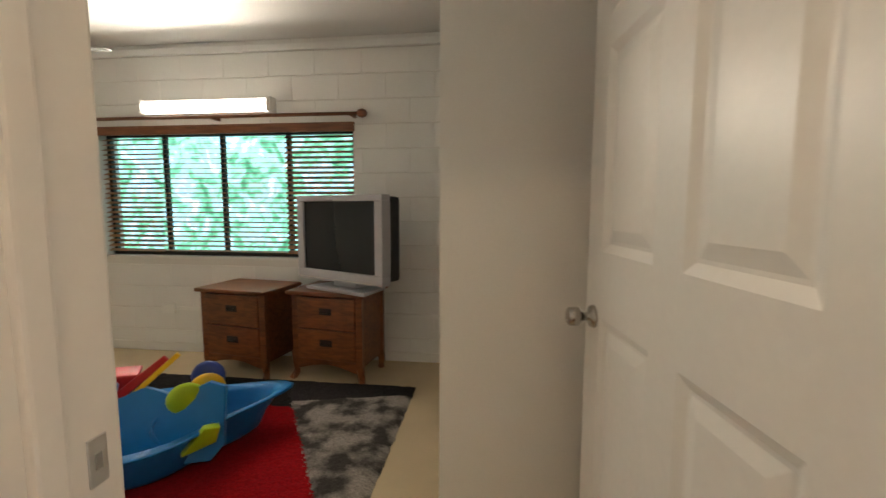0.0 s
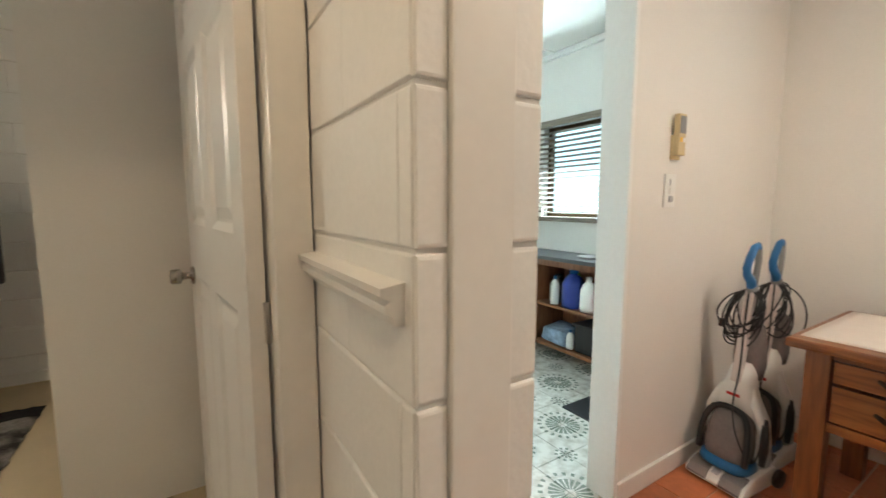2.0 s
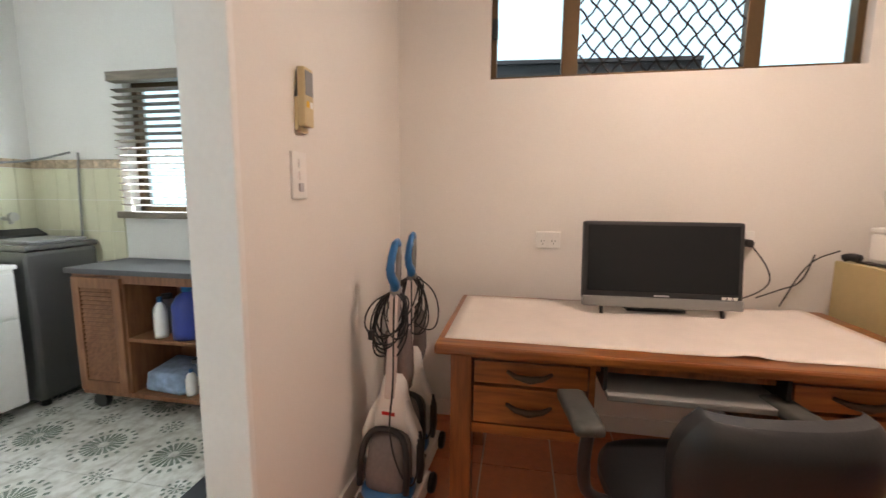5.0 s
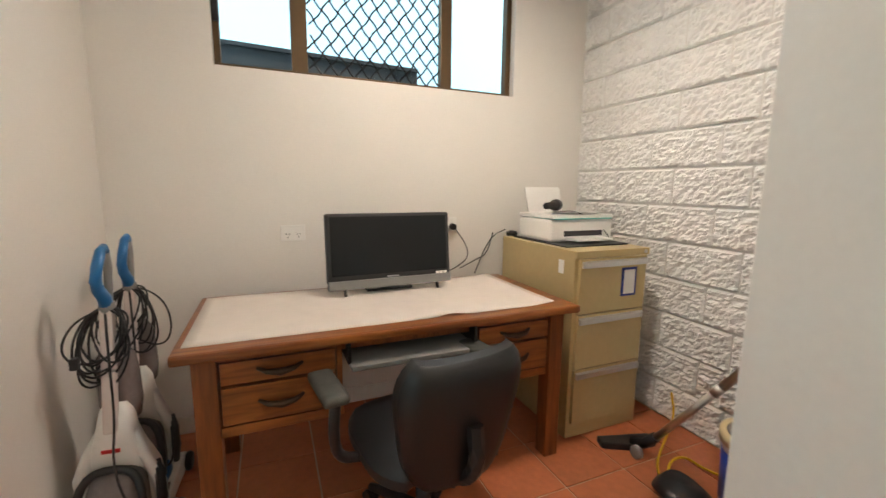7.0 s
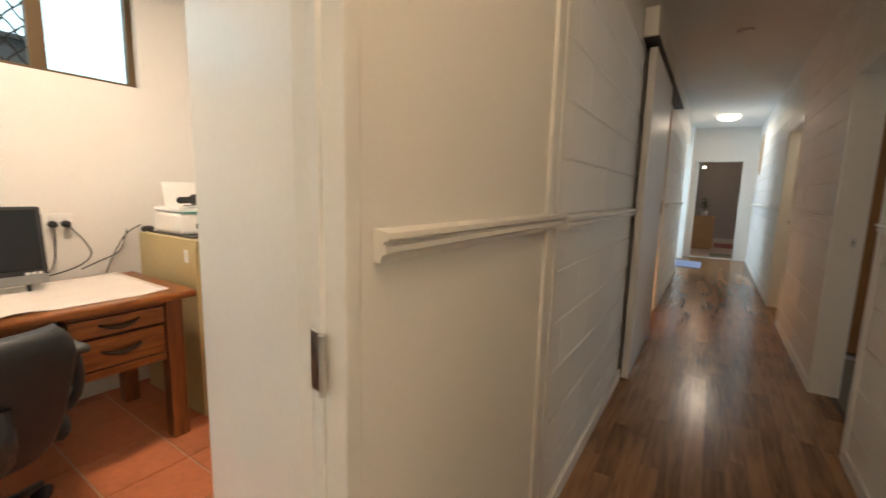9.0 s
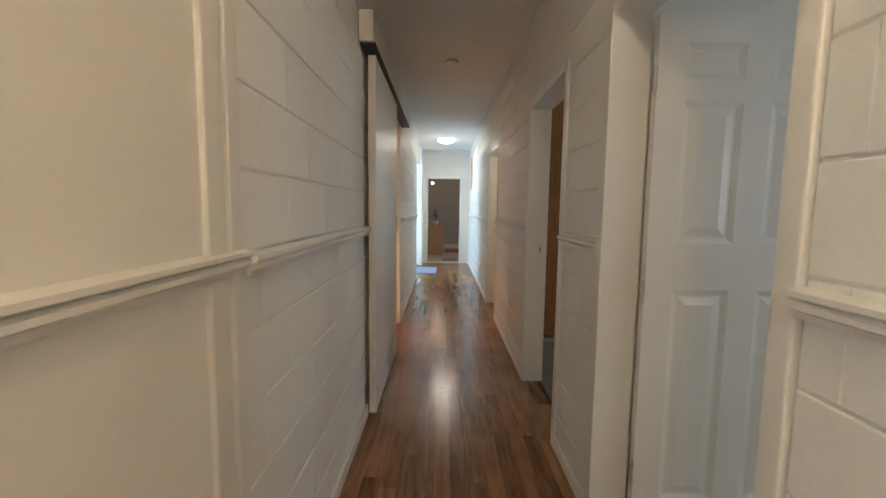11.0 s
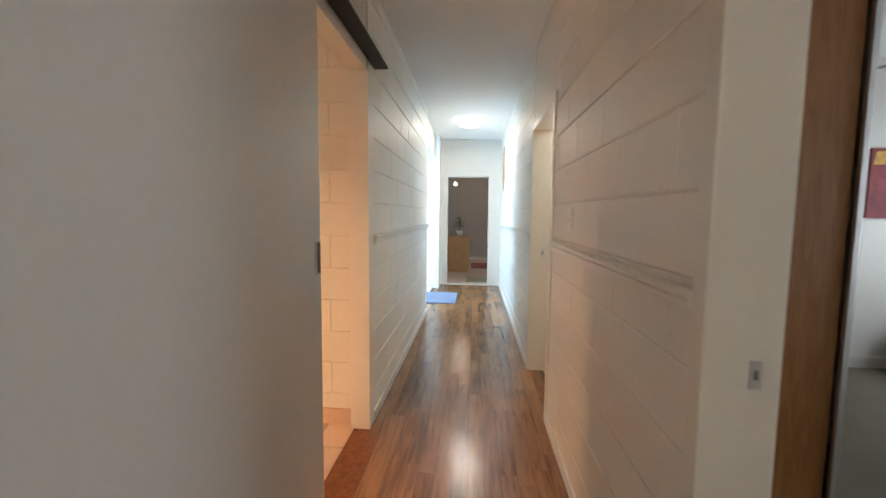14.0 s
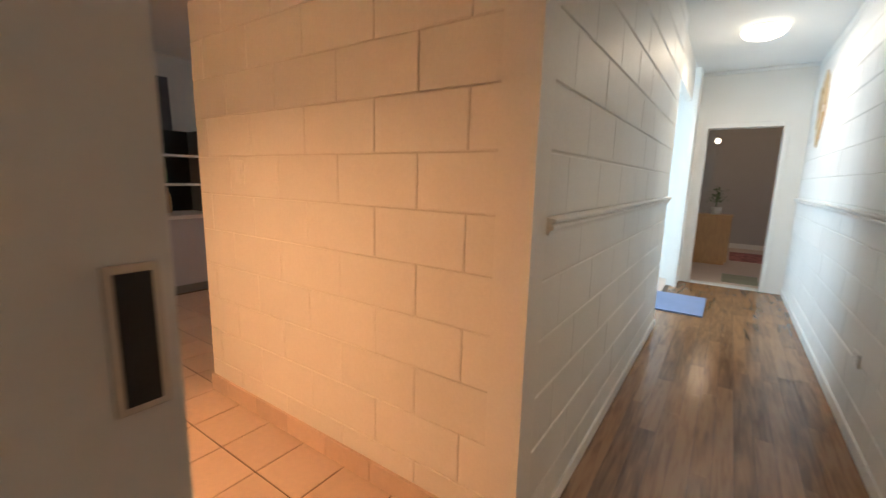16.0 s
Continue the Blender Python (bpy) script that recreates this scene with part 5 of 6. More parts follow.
def carpet_cleaner(label, m, seed):
    """Upright machine whose front looks along -x."""
    v = thing("carpet_cleaner", label, "vacuum cleaner", m, "upright carpet cleaners")
    head = part("floor_head", prism([(-0.17, 0.008), (-0.175, 0.030), (-0.15, 0.060), (-0.06, 0.092), (0.08, 0.10), (0.13, 0.08), (0.14, 0.012)], -0.132, 0.132, "Y", 0.012), WHITEP, v)
    for y0, y1 in ((-0.118, -0.028), (0.028, 0.118)):
        part("nozzle_window", prism([(-0.178, 0.022), (-0.181, 0.034), (-0.155, 0.066), (-0.095, 0.086), (-0.095, 0.078), (-0.15, 0.052)], y0, y1, "Y", 0.003), CLEARGREY, head, "smoky clear brush window")
    part("front_badge", prism([(-0.158, 0.060), (-0.120, 0.078), (-0.120, 0.083), (-0.160, 0.066)], -0.016, 0.016, "Y", 0.002), SILVER, head, "silver oval badge")
    for s_ in (-1, 1):
        part("wheel", lathe([(0.0, -0.012), (0.04, -0.012), (0.045, 0.0), (0.04, 0.012), (0.0, 0.012)], 20, (0.10, s_ * 0.142, 0.045), "Y"), BLACKP, v, "", True)
    part("body", loft([(0.08, 0.055, 0.065, 0.118), (0.20, 0.055, 0.065, 0.116), (0.31, 0.045, 0.062, 0.108), (0.37, 0.020, 0.066, 0.094), (0.42, 0.008, 0.062, 0.078), (0.48, 0.008, 0.050, 0.062), (0.55, 0.020, 0.042, 0.050), (0.58, 0.028, 0.030, 0.036)]), WHITEP, v, "", True)
    for s_ in (-1, 1):
        part("side_arm", tube([(0.02, s_ * 0.105, 0.12), (0.0, s_ * 0.120, 0.22), (-0.02, s_ * 0.112, 0.32), (-0.02, s_ * 0.082, 0.40), (0.0, s_ * 0.055, 0.47)], [0.016, 0.022, 0.024, 0.022, 0.016], 10, smooth=0), WHITEP, v, "", True)
    tank = part("water_tank", loft([(0.115, -0.055, 0.075, 0.096), (0.20, -0.050, 0.076, 0.096), (0.28, -0.035, 0.070, 0.088), (0.33, -0.022, 0.060, 0.074), (0.36, -0.010, 0.042, 0.052)]), CLEARGREY, v, "smoky grey clear water tank", True)
    part("tank_surround", tube([(-0.118, -0.102, 0.14), (-0.110, -0.104, 0.23), (-0.090, -0.092, 0.315), (-0.070, -0.060, 0.362), (-0.066, 0.0, 0.372), (-0.070, 0.060, 0.362), (-0.090, 0.092, 0.315), (-0.110, 0.104, 0.23), (-0.118, 0.102, 0.14)], 0.014, 8, smooth=1), BLACKP, tank, "black curved tank surround", True)
    part("tank_catch", tube([(-0.03, -0.128, 0.14), (-0.04, -0.136, 0.22), (-0.03, -0.132, 0.30), (-0.01, -0.118, 0.35)], [0.012, 0.018, 0.018, 0.012], 8), BLACKP, tank, "", True)
    part("blue_band", loft([(0.088, -0.052, 0.088, 0.108), (0.10, -0.055, 0.092, 0.112), (0.125, -0.055, 0.088, 0.106), (0.135, -0.052, 0.078, 0.098)]), BLUEP, v, "blue tank base", True)
    part("clean_tank", loft([(0.50, 0.065, 0.046, 0.055), (0.56, 0.065, 0.052, 0.064), (0.68, 0.062, 0.050, 0.062), (0.74, 0.058, 0.044, 0.056), (0.78, 0.055, 0.022, 0.032)]), CLEARGREY, v, "clear upper tank", True)
    part("tank_cap", lathe([(0.022, 0.775), (0.022, 0.80), (0.0, 0.805)], 16, (0.056, 0, 0)), WHITEP, v, "", True)
    pole = boxes((-0.018, 0.018, -0.020, 0.020, 0.0, 0.44), bevel=0.008)
    bmesh.ops.transform(pole, matrix=pose(-0.035, 0, 0.49, 0, 9, 0), verts=pole.verts)
    part("pole", pole, PEARL, v, "pearl grey handle pole")
    part("pole_collar", lathe([(0.022, 0.905), (0.026, 0.925), (0.024, 0.945)], 16, (0.036, 0, 0)), GREYP, v, "", True)
    pts = [(0.036, 0, 0.92), (0.022, 0, 0.965), (-0.012, 0, 1.00), (-0.022, 0, 1.03), (-0.004, 0, 1.075), (0.030, 0, 1.125), (0.055, 0, 1.135), (0.068, 0, 1.118)]
    part("handle", tube(pts, [0.022, 0.021, 0.019, 0.018, 0.017, 0.016, 0.015, 0.013], 12), BLUEP, v, "blue loop handle", True)
    part("handle_back", tube([(0.066, 0, 1.115), (0.070, 0, 1.06), (0.060, 0, 0.99), (0.040, 0, 0.93)], [0.013, 0.014, 0.014, 0.016], 10), GREYP, v, "grey rear of the handle loop", True)
    rnd = random.Random(seed)
    for i in range(10):
        a, b = rnd.uniform(0.050, 0.090), rnd.uniform(0.085, 0.165)
        oy, lean, dx = rnd.uniform(-0.055, 0.055), rnd.uniform(-0.35, 0.35), rnd.uniform(-0.012, 0.03)
        loop = []
        for k in range(30):
            q = 2 * math.pi * k / 30
            y, z = a * math.sin(q), b * (math.cos(q) - 1)
            loop.append((dx + 0.01 + 0.025 * math.cos(q) + 0.008 * math.sin(3 * q + i), oy * (1 - math.cos(q)) * 0.6 + y + lean * z * 0.4, 0.925 + z + 0.006 * math.sin(2 * q + i)))
        part("cord_loop", tube(loop, 0.0040, 6, True), BLACKP, v, "", True)
    part("plug", boxes((-0.075, -0.050, 0.055, 0.078, 0.745, 0.785), bevel=0.006), BLACKP, v, "black mains plug")
    part("hanging_cord", tube([(-0.03, -0.02, 0.92), (-0.075, -0.035, 0.78), (-0.07, -0.03, 0.55), (-0.10, -0.02, 0.40), (-0.125, -0.06, 0.26), (-0.10, -0.12, 0.14), (-0.07, -0.14, 0.24), (-0.05, -0.13, 0.34)], 0.0042, 6, smooth=3), BLACKP, v, "", True)
    part("maker_mark", boxes((-0.056, -0.050, -0.028, 0.028, 0.425, 0.437)), RED, v, "small red maker's mark")
    return v


carpet_cleaner("white and blue upright carpet cleaner with its cord wound", pose(2.45, 0.385, 0, 0, 0, -6) @ Matrix.Scale(0.95, 4), 7)
carpet_cleaner("white and blue upright carpet cleaner standing behind its twin", pose(2.76, 0.400, 0, 0, 0, -4) @ Matrix.Scale(0.95, 4), 12)

# ---- study: barrel vacuum, bucket, bag ----
st = thing("vacuum_wand", "steel vacuum wand with a black floor head by the wall", "vacuum cleaner", pose(0, 0, 0))
part("floor_head", prism([(2.25, -1.61), (2.31, -1.63), (2.23, -1.90), (2.16, -1.88), (2.17, -1.75)], 0.0, 0.032, "Z", 0.008), BLACKP, st)
part("joint", tube([(2.20, -1.76, 0.03), (2.14, -1.775, 0.06), (2.09, -1.78, 0.12)], 0.024, 10), BLACKP, st, "", True)
part("joint_wheel", lathe([(0.0, -0.014), (0.020, -0.014), (0.032, -0.010), (0.032, 0.010), (0.020, 0.014), (0, 0.014)], 18, (2.13, -1.71, 0.034), "Y"), GREYP, st, "grey rubber-tyred wheel", True)
part("tube", tube([(2.10, -1.775, 0.10), (1.86, -1.89, 0.485)], 0.016, 14), CHROME, st, "bright steel tube", True)
part("tube_collar", tube([(1.905, -1.868, 0.412), (1.880, -1.880, 0.452)], 0.0215, 14), CHROME, st, "", True)
part("tube_upper", tube([(1.885, -1.878, 0.445), (1.56, -2.03, 0.97)], 0.020, 14), CHROME, st, "bright steel tube", True)
part("grip", tube([(1.565, -2.028, 0.96), (1.50, -2.05, 1.05), (1.42, -2.04, 1.08)], 0.022, 10), BLACKP, st, "", True)
bk = thing("paint_bucket", "white plastic bucket with a blue printed label", "bucket", pose(1.66, -1.80, 0))
part("shell", lathe([(0.0, 0.0), (0.115, 0.0), (0.128, 0.34), (0.135, 0.34), (0.135, 0.36), (0.12, 0.36), (0.108, 0.02), (0.0, 0.02)], 32), WHITEP, bk, "", True)
part("label_wrap", lathe([(0.1205, 0.09), (0.1285, 0.30)], 32), NAVY, bk, "", True)
part("rim", lathe([(0.126, 0.335), (0.140, 0.335), (0.140, 0.372), (0.126, 0.372)], 32), CREAMP, bk, "cream plastic lid rim", True)
part("clear_lid", lathe([(0.126, 0.365), (0.10, 0.385), (0.0, 0.39)], 32), CLEARGREY, bk, "", True)
for i, (a0, a1, z) in enumerate(((195, 225, 0.235), (190, 222, 0.185), (194, 214, 0.14))):
    pts = [((0.126 + (z - 0.2) * 0.04) * math.cos(radians(a0 + (a1 - a0) * k / 8)), (0.126 + (z - 0.2) * 0.04) * math.sin(radians(a0 + (a1 - a0) * k / 8)), z) for k in range(9)]
    part("printed_bar", tube(pts, 0.010 if i == 0 else 0.006, 6), WHITEP, bk)
bg = thing("barrel_vacuum", "black barrel vacuum cleaner behind the bucket", "vacuum cleaner", pose(1.42, -1.93, 0))
part("barrel", lathe([(0.0, 0.02), (0.15, 0.03), (0.17, 0.12), (0.17, 0.36), (0.12, 0.44), (0.0, 0.46)], 28), BLACKP, bg, "", True)
part("carry_handle", tube([(0.10, 0, 0.43), (0.12, 0, 0.50), (0.06, 0, 0.54), (0.02, 0, 0.50)], 0.012, 8, smooth=2), BLACKP, bg, "", True)
bag = part("black_bag", soft(lathe([(0.0, 0.0), (0.09, 0.0), (0.11, 0.03), (0.07, 0.065), (0.0, 0.07)], 24), 0.02, 9), BLACKP, None, "", True)
bag.matrix_basis = pose(1.87, -1.68, 0.0, 0, 0, 20)
tagged(bag, "small black cloth bag on the tiled floor", "bag")
cable("cable", "yellow extension cord lying on the tiles", [(2.24, -2.06, 0.22), (2.20, -2.05, 0.10), (2.14, -1.90, 0.02), (2.06, -1.76, 0.008), (1.97, -1.68, 0.008), (1.955, -1.71, 0.008), (2.02, -1.79, 0.04), (2.01, -1.88, 0.05), (1.93, -1.93, 0.008), (1.75, -2.05, 0.008)], 0.0055, YELLOWCORD)

# ---- laundry ----
wl = tagged(new("window_3"), "laundry window with a grey-brown venetian blind", "", "", "structure")
for y in (1.35, 2.30):
    part("window_frame", boxes((XB + 0.06, XB + 0.10, y, y + 0.04, 1.14, 1.95), bevel=0.003), BRONZE, wl)
for z in (1.14, 1.91):
    part("window_frame", boxes((XB + 0.06, XB + 0.10, 1.35, 2.34, z, z + 0.04), bevel=0.003), BRONZE, wl)
pn = part("pane", boxes((XB + 0.078, XB + 0.082, 1.39, 2.30, 1.18, 1.91)), GLASS, wl)
pn.visible_shadow = False
GREYWOOD = wood("grey_blind_wood", (0.16, 0.13, 0.10), (0.30, 0.25, 0.20), "Y", 0.5, 9, 5)
b3 = blind("venetian_blind", "grey-brown wooden venetian blind over the laundry window", 1.33, 2.36, GREYWOOD, XB - 0.04, -14, "", 1.17, 1.93, "Y")
part("headrail", boxes((XB - 0.07, XB - 0.004, 1.32, 2.38, 1.93, 1.985), bevel=0.004), GREYWOOD, b3)
part("bottom_rail", boxes((XB - 0.07, XB - 0.004, 1.32, 2.38, 1.11, 1.15), bevel=0.004), GREYWOOD, b3)
structure("backdrop_sky_laundry", boxes((4.1, 4.15, 0.5, 3.6, 0.3, 3.2)), PALE_SKY, "bright pale daylight beyond the laundry window")
wm = thing("washing_machine", "dark grey top-loading washing machine in the corner", "washing machine", pose(2.76, 2.62, 0))
part("cabinet", boxes((0, 0.40, 0, 0.46, 0.04, 0.93), bevel=0.025), WASHER, wm)
part("top_deck", boxes((-0.005, 0.405, -0.005, 0.465, 0.93, 0.965), bevel=0.012), WASHER, wm)
part("lid", boxes((0.03, 0.37, 0.03, 0.34, 0.965, 0.985), bevel=0.008), GREYP, wm)
part("control_panel", prism([(0.36, 0.965), (0.46, 0.965), (0.46, 1.03), (0.38, 0.995)], 0.01, 0.39, "X"), BLACKP, wm)
for x in (0.05, 0.35):
    for y in (0.05, 0.41):
        part("foot", lathe([(0.025, 0.0), (0.02, 0.045)], 12, (x, y, 0)), BLACKP, wm)
tap = thing("wall_taps", "pair of chrome wall taps above the washing machine", "tap", pose(2.92, 3.10, 1.10))
for x in (-0.06, 0.06):
    part("tap_body", tube([(x, 0, 0), (x, -0.06, 0), (x, -0.07, -0.03)], 0.014, 10), CHROME, tap, "", True)
    part("tap_wheel", lathe([(0.0, -0.10), (0.028, -0.10), (0.028, -0.08), (0, -0.08)], 14, (x, 0, 0.012), "Y"), CHROME, tap)
tub = thing("white_cabinet", "white painted laundry cabinet beside the washing machine", "cabinet", pose(2.20, 2.66, 0))
part("body", boxes((0, 0.52, 0, 0.43, 0.06, 0.84), bevel=0.004), WHITEP, tub)
part("top", boxes((-0.01, 0.53, -0.015, 0.44, 0.84, 0.865), bevel=0.005), WHITEP, tub)
part("door", boxes((0.01, 0.51, -0.018, 0, 0.08, 0.56), bevel=0.003), WHITEP, tub)
part("drawer", boxes((0.01, 0.51, -0.018, 0, 0.575, 0.82), bevel=0.003), WHITEP, tub)
cp = thing("laundry_cupboard", "brown wooden laundry cupboard on castors with open shelves", "cupboard", pose(2.80, 0, 0))
CY0, CY1 = 1.05, 2.37
for y0, y1 in ((CY0, CY0 + 0.02), (2.03, 2.05), (CY1 - 0.02, CY1)):
    part("side_panel", boxes((0, 0.36, y0, y1, 0.13, 0.82), bevel=0.002), CUPWOOD, cp)
part("bottom", boxes((-0.004, 0.36, CY0, CY1, 0.11, 0.135), bevel=0.002), CUPWOOD, cp)
part("shelf", boxes((0.0, 0.36, CY0 + 0.02, 2.03, 0.44, 0.46), bevel=0.002), CUPWOOD, cp)
part("back_panel", boxes((0.35, 0.362, CY0, CY1, 0.12, 0.82)), CUPWOOD, cp)
part("top_rail", boxes((-0.004, 0.02, CY0, CY1, 0.77, 0.82), bevel=0.002), CUPWOOD, cp)
part("worktop", boxes((-0.03, 0.37, CY0 - 0.02, CY1 + 0.02, 0.82, 0.85), bevel=0.004), SLATE, cp, "dark slate-coloured worktop")
ld = part("louvre_door", boxes((-0.02, 0, 2.04, 2.09, 0.14, 0.80), (-0.02, 0, 2.31, 2.36, 0.14, 0.80), (-0.02, 0, 2.09, 2.31, 0.14, 0.20), (-0.02, 0, 2.09, 2.31, 0.74, 0.80), bevel=0.002), CUPWOOD, cp)
for i in range(22):
    z = 0.205 + i * 0.0245
    part("louvre", prism([(-0.018, z), (-0.004, z + 0.018), (-0.001, z + 0.018), (-0.015, z)], 2.09, 2.31, "Y"), CUPWOOD, ld)
for x in (0.05, 0.31):
    for y in (CY0 + 0.07, CY1 - 0.07):
        part("castor", lathe([(0.0, -0.018), (0.045, -0.018), (0.05, 0), (0.045, 0.018), (0, 0.018)], 18, (x, y, 0.055), "X"), BLACKP, cp)


def bottle(name, label, x, y, z, r, h, mat, cap, group="cleaning bottles on the shelf", squash=0.6):
    b = thing(name, label, "bottle", pose(x, y, z), group)
    bm = lathe([(0.0, 0), (r, 0), (r * 1.03, h * 0.1), (r, h * 0.62), (r * 0.72, h * 0.78), (r * 0.34, h * 0.86), (r * 0.34, h * 0.9), (0, h * 0.9)], 22)
    part("body", bm, mat, b, "", True)
    part("cap", lathe([(r * 0.40, h * 0.88), (r * 0.38, h), (0, h)], 16), cap, b, "", True)
    return b


bottle("detergent_bottle", "large blue plastic detergent bottle on the shelf", 2.90, 1.72, 0.46, 0.085, 0.30, NAVY, BLUEP)
bottle("spray_can", "blue and white aerosol can on the shelf", 2.86, 1.87, 0.46, 0.034, 0.23, WHITEP, BLUEP)
bottle("bleach_bottle", "white plastic bleach bottle on the shelf", 2.88, 1.56, 0.46, 0.06, 0.26, WHITEP, WHITEP)
bottle("softener_bottle", "pink plastic softener bottle on the shelf", 2.88, 1.42, 0.46, 0.06, 0.25, PINK, WHITEP)
bottle("cleaner_bottle", "dark grey plastic bottle on the shelf", 2.97, 1.93, 0.46, 0.075, 0.22, GREYP, BLACKP)
bottle("cleaner_bottle", "green plastic cleaner bottle behind the others", 3.03, 1.80, 0.46, 0.045, 0.29, LIME, BLACKP)
bottle("cleaner_bottle", "small white bottle on the lower shelf", 2.86, 1.70, 0.135, 0.03, 0.15, WHITEP, BLUEP)
tb = thing("storage_tub", "black plastic storage tub on the lower shelf", "tub", pose(2.96, 1.42, 0.135))
part("tub_shell", boxes((-0.13, 0.16, -0.24, 0.22, 0, 0.22), bevel=0.02), BLACKP, tb)
part("tub_rim", boxes((-0.145, 0.17, -0.25, 0.235, 0.20, 0.225), bevel=0.008), BLACKP, tb)
cl = part("cleaning_cloth", soft(boxes((-0.11, 0.14, -0.13, 0.13, 0, 0.12), bevel=0.03), 0.03, 8), material("blue_cloth", (0.30, 0.40, 0.55), 0.9, var=0.5, fine=20), None, "", True)
cl.matrix_basis = pose(2.94, 1.86, 0.135)
tagged(cl, "crumpled blue and green cleaning cloths", "cloth")
dm = part("floor_mat", boxes((2.28, 2.70, 0.75, 1.26, 0.0, 0.008), bevel=0.003), BLACKP)
tagged(dm, "black rubber mat on the laundry tiles", "mat")
dish = part("soap_dish", lathe([(0.0, 0), (0.07, 0), (0.09, 0.015), (0.08, 0.018), (0.0, 0.006)], 20), SILVER, None, "", True)
dish.matrix_basis = pose(2.95, 1.62, 0.85)
tagged(dish, "shallow grey dish on the worktop", "dish")
cable("cable", "grey drain hose looping along the laundry wall", [(2.35, 3.07, 1.66), (2.55, 3.06, 1.52), (2.85, 3.06, 1.43), (3.10, 3.0, 1.46), (3.15, 2.75, 1.52)], 0.007, GREYP)
cable("cable", "grey power cord dropping behind the washing machine", [(3.16, 2.70, 1.52), (3.15, 2.70, 1.35), (3.15, 2.71, 1.1), (3.15, 2.72, 0.9)], 0.006, GREYP)
ceil_strip = slab("trim_ceiling_strip", [(0.8, 3.17, 2.20, 2.24, 2.548, 2.56)], CEIL, "white cover strip on the laundry ceiling")
# cream splashback tiles with a printed border
n = 0
for i in range(7):
    for j in range(3):
        part("wall_tile", boxes((3.166, XB, 2.40 + i * 0.10, 2.497 + i * 0.10, 1.42 - (j + 1) * 0.20, 1.417 - j * 0.20)), CREAMTILE, bpy.data.objects["wall_laundry_window"])
for i in range(12):
    for j in range(3):
        part("wall_tile", boxes((2.0 + i * 0.0975, 2.094 + i * 0.0975, 3.091, 3.10, 1.42 - (j + 1) * 0.20, 1.417 - j * 0.20)), CREAMTILE, bpy.data.objects["wall_laundry_end"])
for i in range(7):
    part("border_tile", boxes((3.164, XB, 2.40 + i * 0.10, 2.495 + i * 0.10, 1.42, 1.475)), BORDER, bpy.data.objects["wall_laundry_window"])
for i in range(12):
    part("border_tile", boxes((2.0 + i * 0.0975, 2.092 + i * 0.0975, 3.089, 3.10, 1.42, 1.475)), BORDER, bpy.data.objects["wall_laundry_end"])

# ---- hall, entry and far room ----
mat = part("door_mat", boxes((0.22, 0.90, -9.93, -9.12, 0, 0.018), bevel=0.006), BLUEMAT)
tagged(mat, "blue woven door mat on the timber floor", "mat")
art = thing("wall_ornament", "pale carved wooden teardrop ornament on the hallway wall", "wall ornament", pose(XR, -10.05, 2.08))
CARVE = wood("pale_carving", (0.40, 0.26, 0.13), (0.75, 0.60, 0.40), "Z", 0.6, 5, 8)
rnd = random.Random(3)
for i in range(44):
    z = -0.34 + 0.70 * rnd.random()
    half = 0.17 * math.sin(math.pi * min(1, max(0, (z + 0.36) / 0.72)) ** 1.5) + 0.015
    y = rnd.uniform(-half, half)
    s = rnd.uniform(0.022, 0.045)
    part("carved_piece", boxes((0.002, 0.012 + 0.010 * rnd.random(), y - s, y + s, z - s, z + s), bevel=0.003), CARVE, art)
part("backing", tube([(0.004, 0.175 * math.sin(math.pi * k / 12), -0.36 + 0.72 * (k / 12)) for k in range(13)] + [(0.004, -0.175 * math.sin(math.pi * k / 12), 0.36 - 0.72 * (k / 12)) for k in range(1, 12)], 0.010, 6, True), OAK, art)
sb = thing("sideboard", "pale oak sideboard against the far room wall", "sideboard", pose(0.06, -12.95, 0))
part("carcass", boxes((0, 0.9, 0, 0.42, 0.05, 0.80), bevel=0.005), OAK, sb)
part("top", boxes((-0.01, 0.91, -0.01, 0.43, 0.80, 0.83), bevel=0.005), OAK, sb)
part("door", boxes((0.02, 0.44, 0.42, 0.438, 0.08, 0.78), bevel=0.003), OAK, sb)
part("door", boxes((0.46, 0.88, 0.42, 0.438, 0.08, 0.78), bevel=0.003), OAK, sb)
part("plinth", boxes((0.03, 0.87, 0.03, 0.39, 0, 0.05)), OAK, sb)
ptd = thing("potted_plant", "dark green leafy plant in a small white pot", "plant", pose(0.30, -12.72, 0.83))
part("pot", lathe([(0.0, 0), (0.06, 0), (0.08, 0.12), (0.07, 0.12), (0.05, 0.02), (0.0, 0.02)], 20), WHITEP, ptd, "white ceramic pot", True)
bm = bmesh.new()
for i in range(110):
    a, el, r = rnd.uniform(0, 6.28), rnd.uniform(-0.2, 1.5), rnd.uniform(0.05, 0.20)
    c = Vector((r * math.cos(a) * math.cos(el), r * math.sin(a) * math.cos(el), 0.22 + r * 1.3 * math.sin(el)))
    d = Vector((math.cos(a), math.sin(a), rnd.uniform(-0.4, 0.8))).normalized() * rnd.uniform(0.03, 0.06)
    s = d.cross(Vector((0, 0, 1))).normalized() * 0.016
    vs = [bm.verts.new(p) for p in (c - d, c + s, c + d, c - s)]
    bm.faces.new(vs)
part("foliage", bm, LEAF, ptd)
part("stem", tube([(0, 0, 0.02), (0.01, 0, 0.15), (0, 0.01, 0.30)], 0.008, 6), LEAF, ptd)
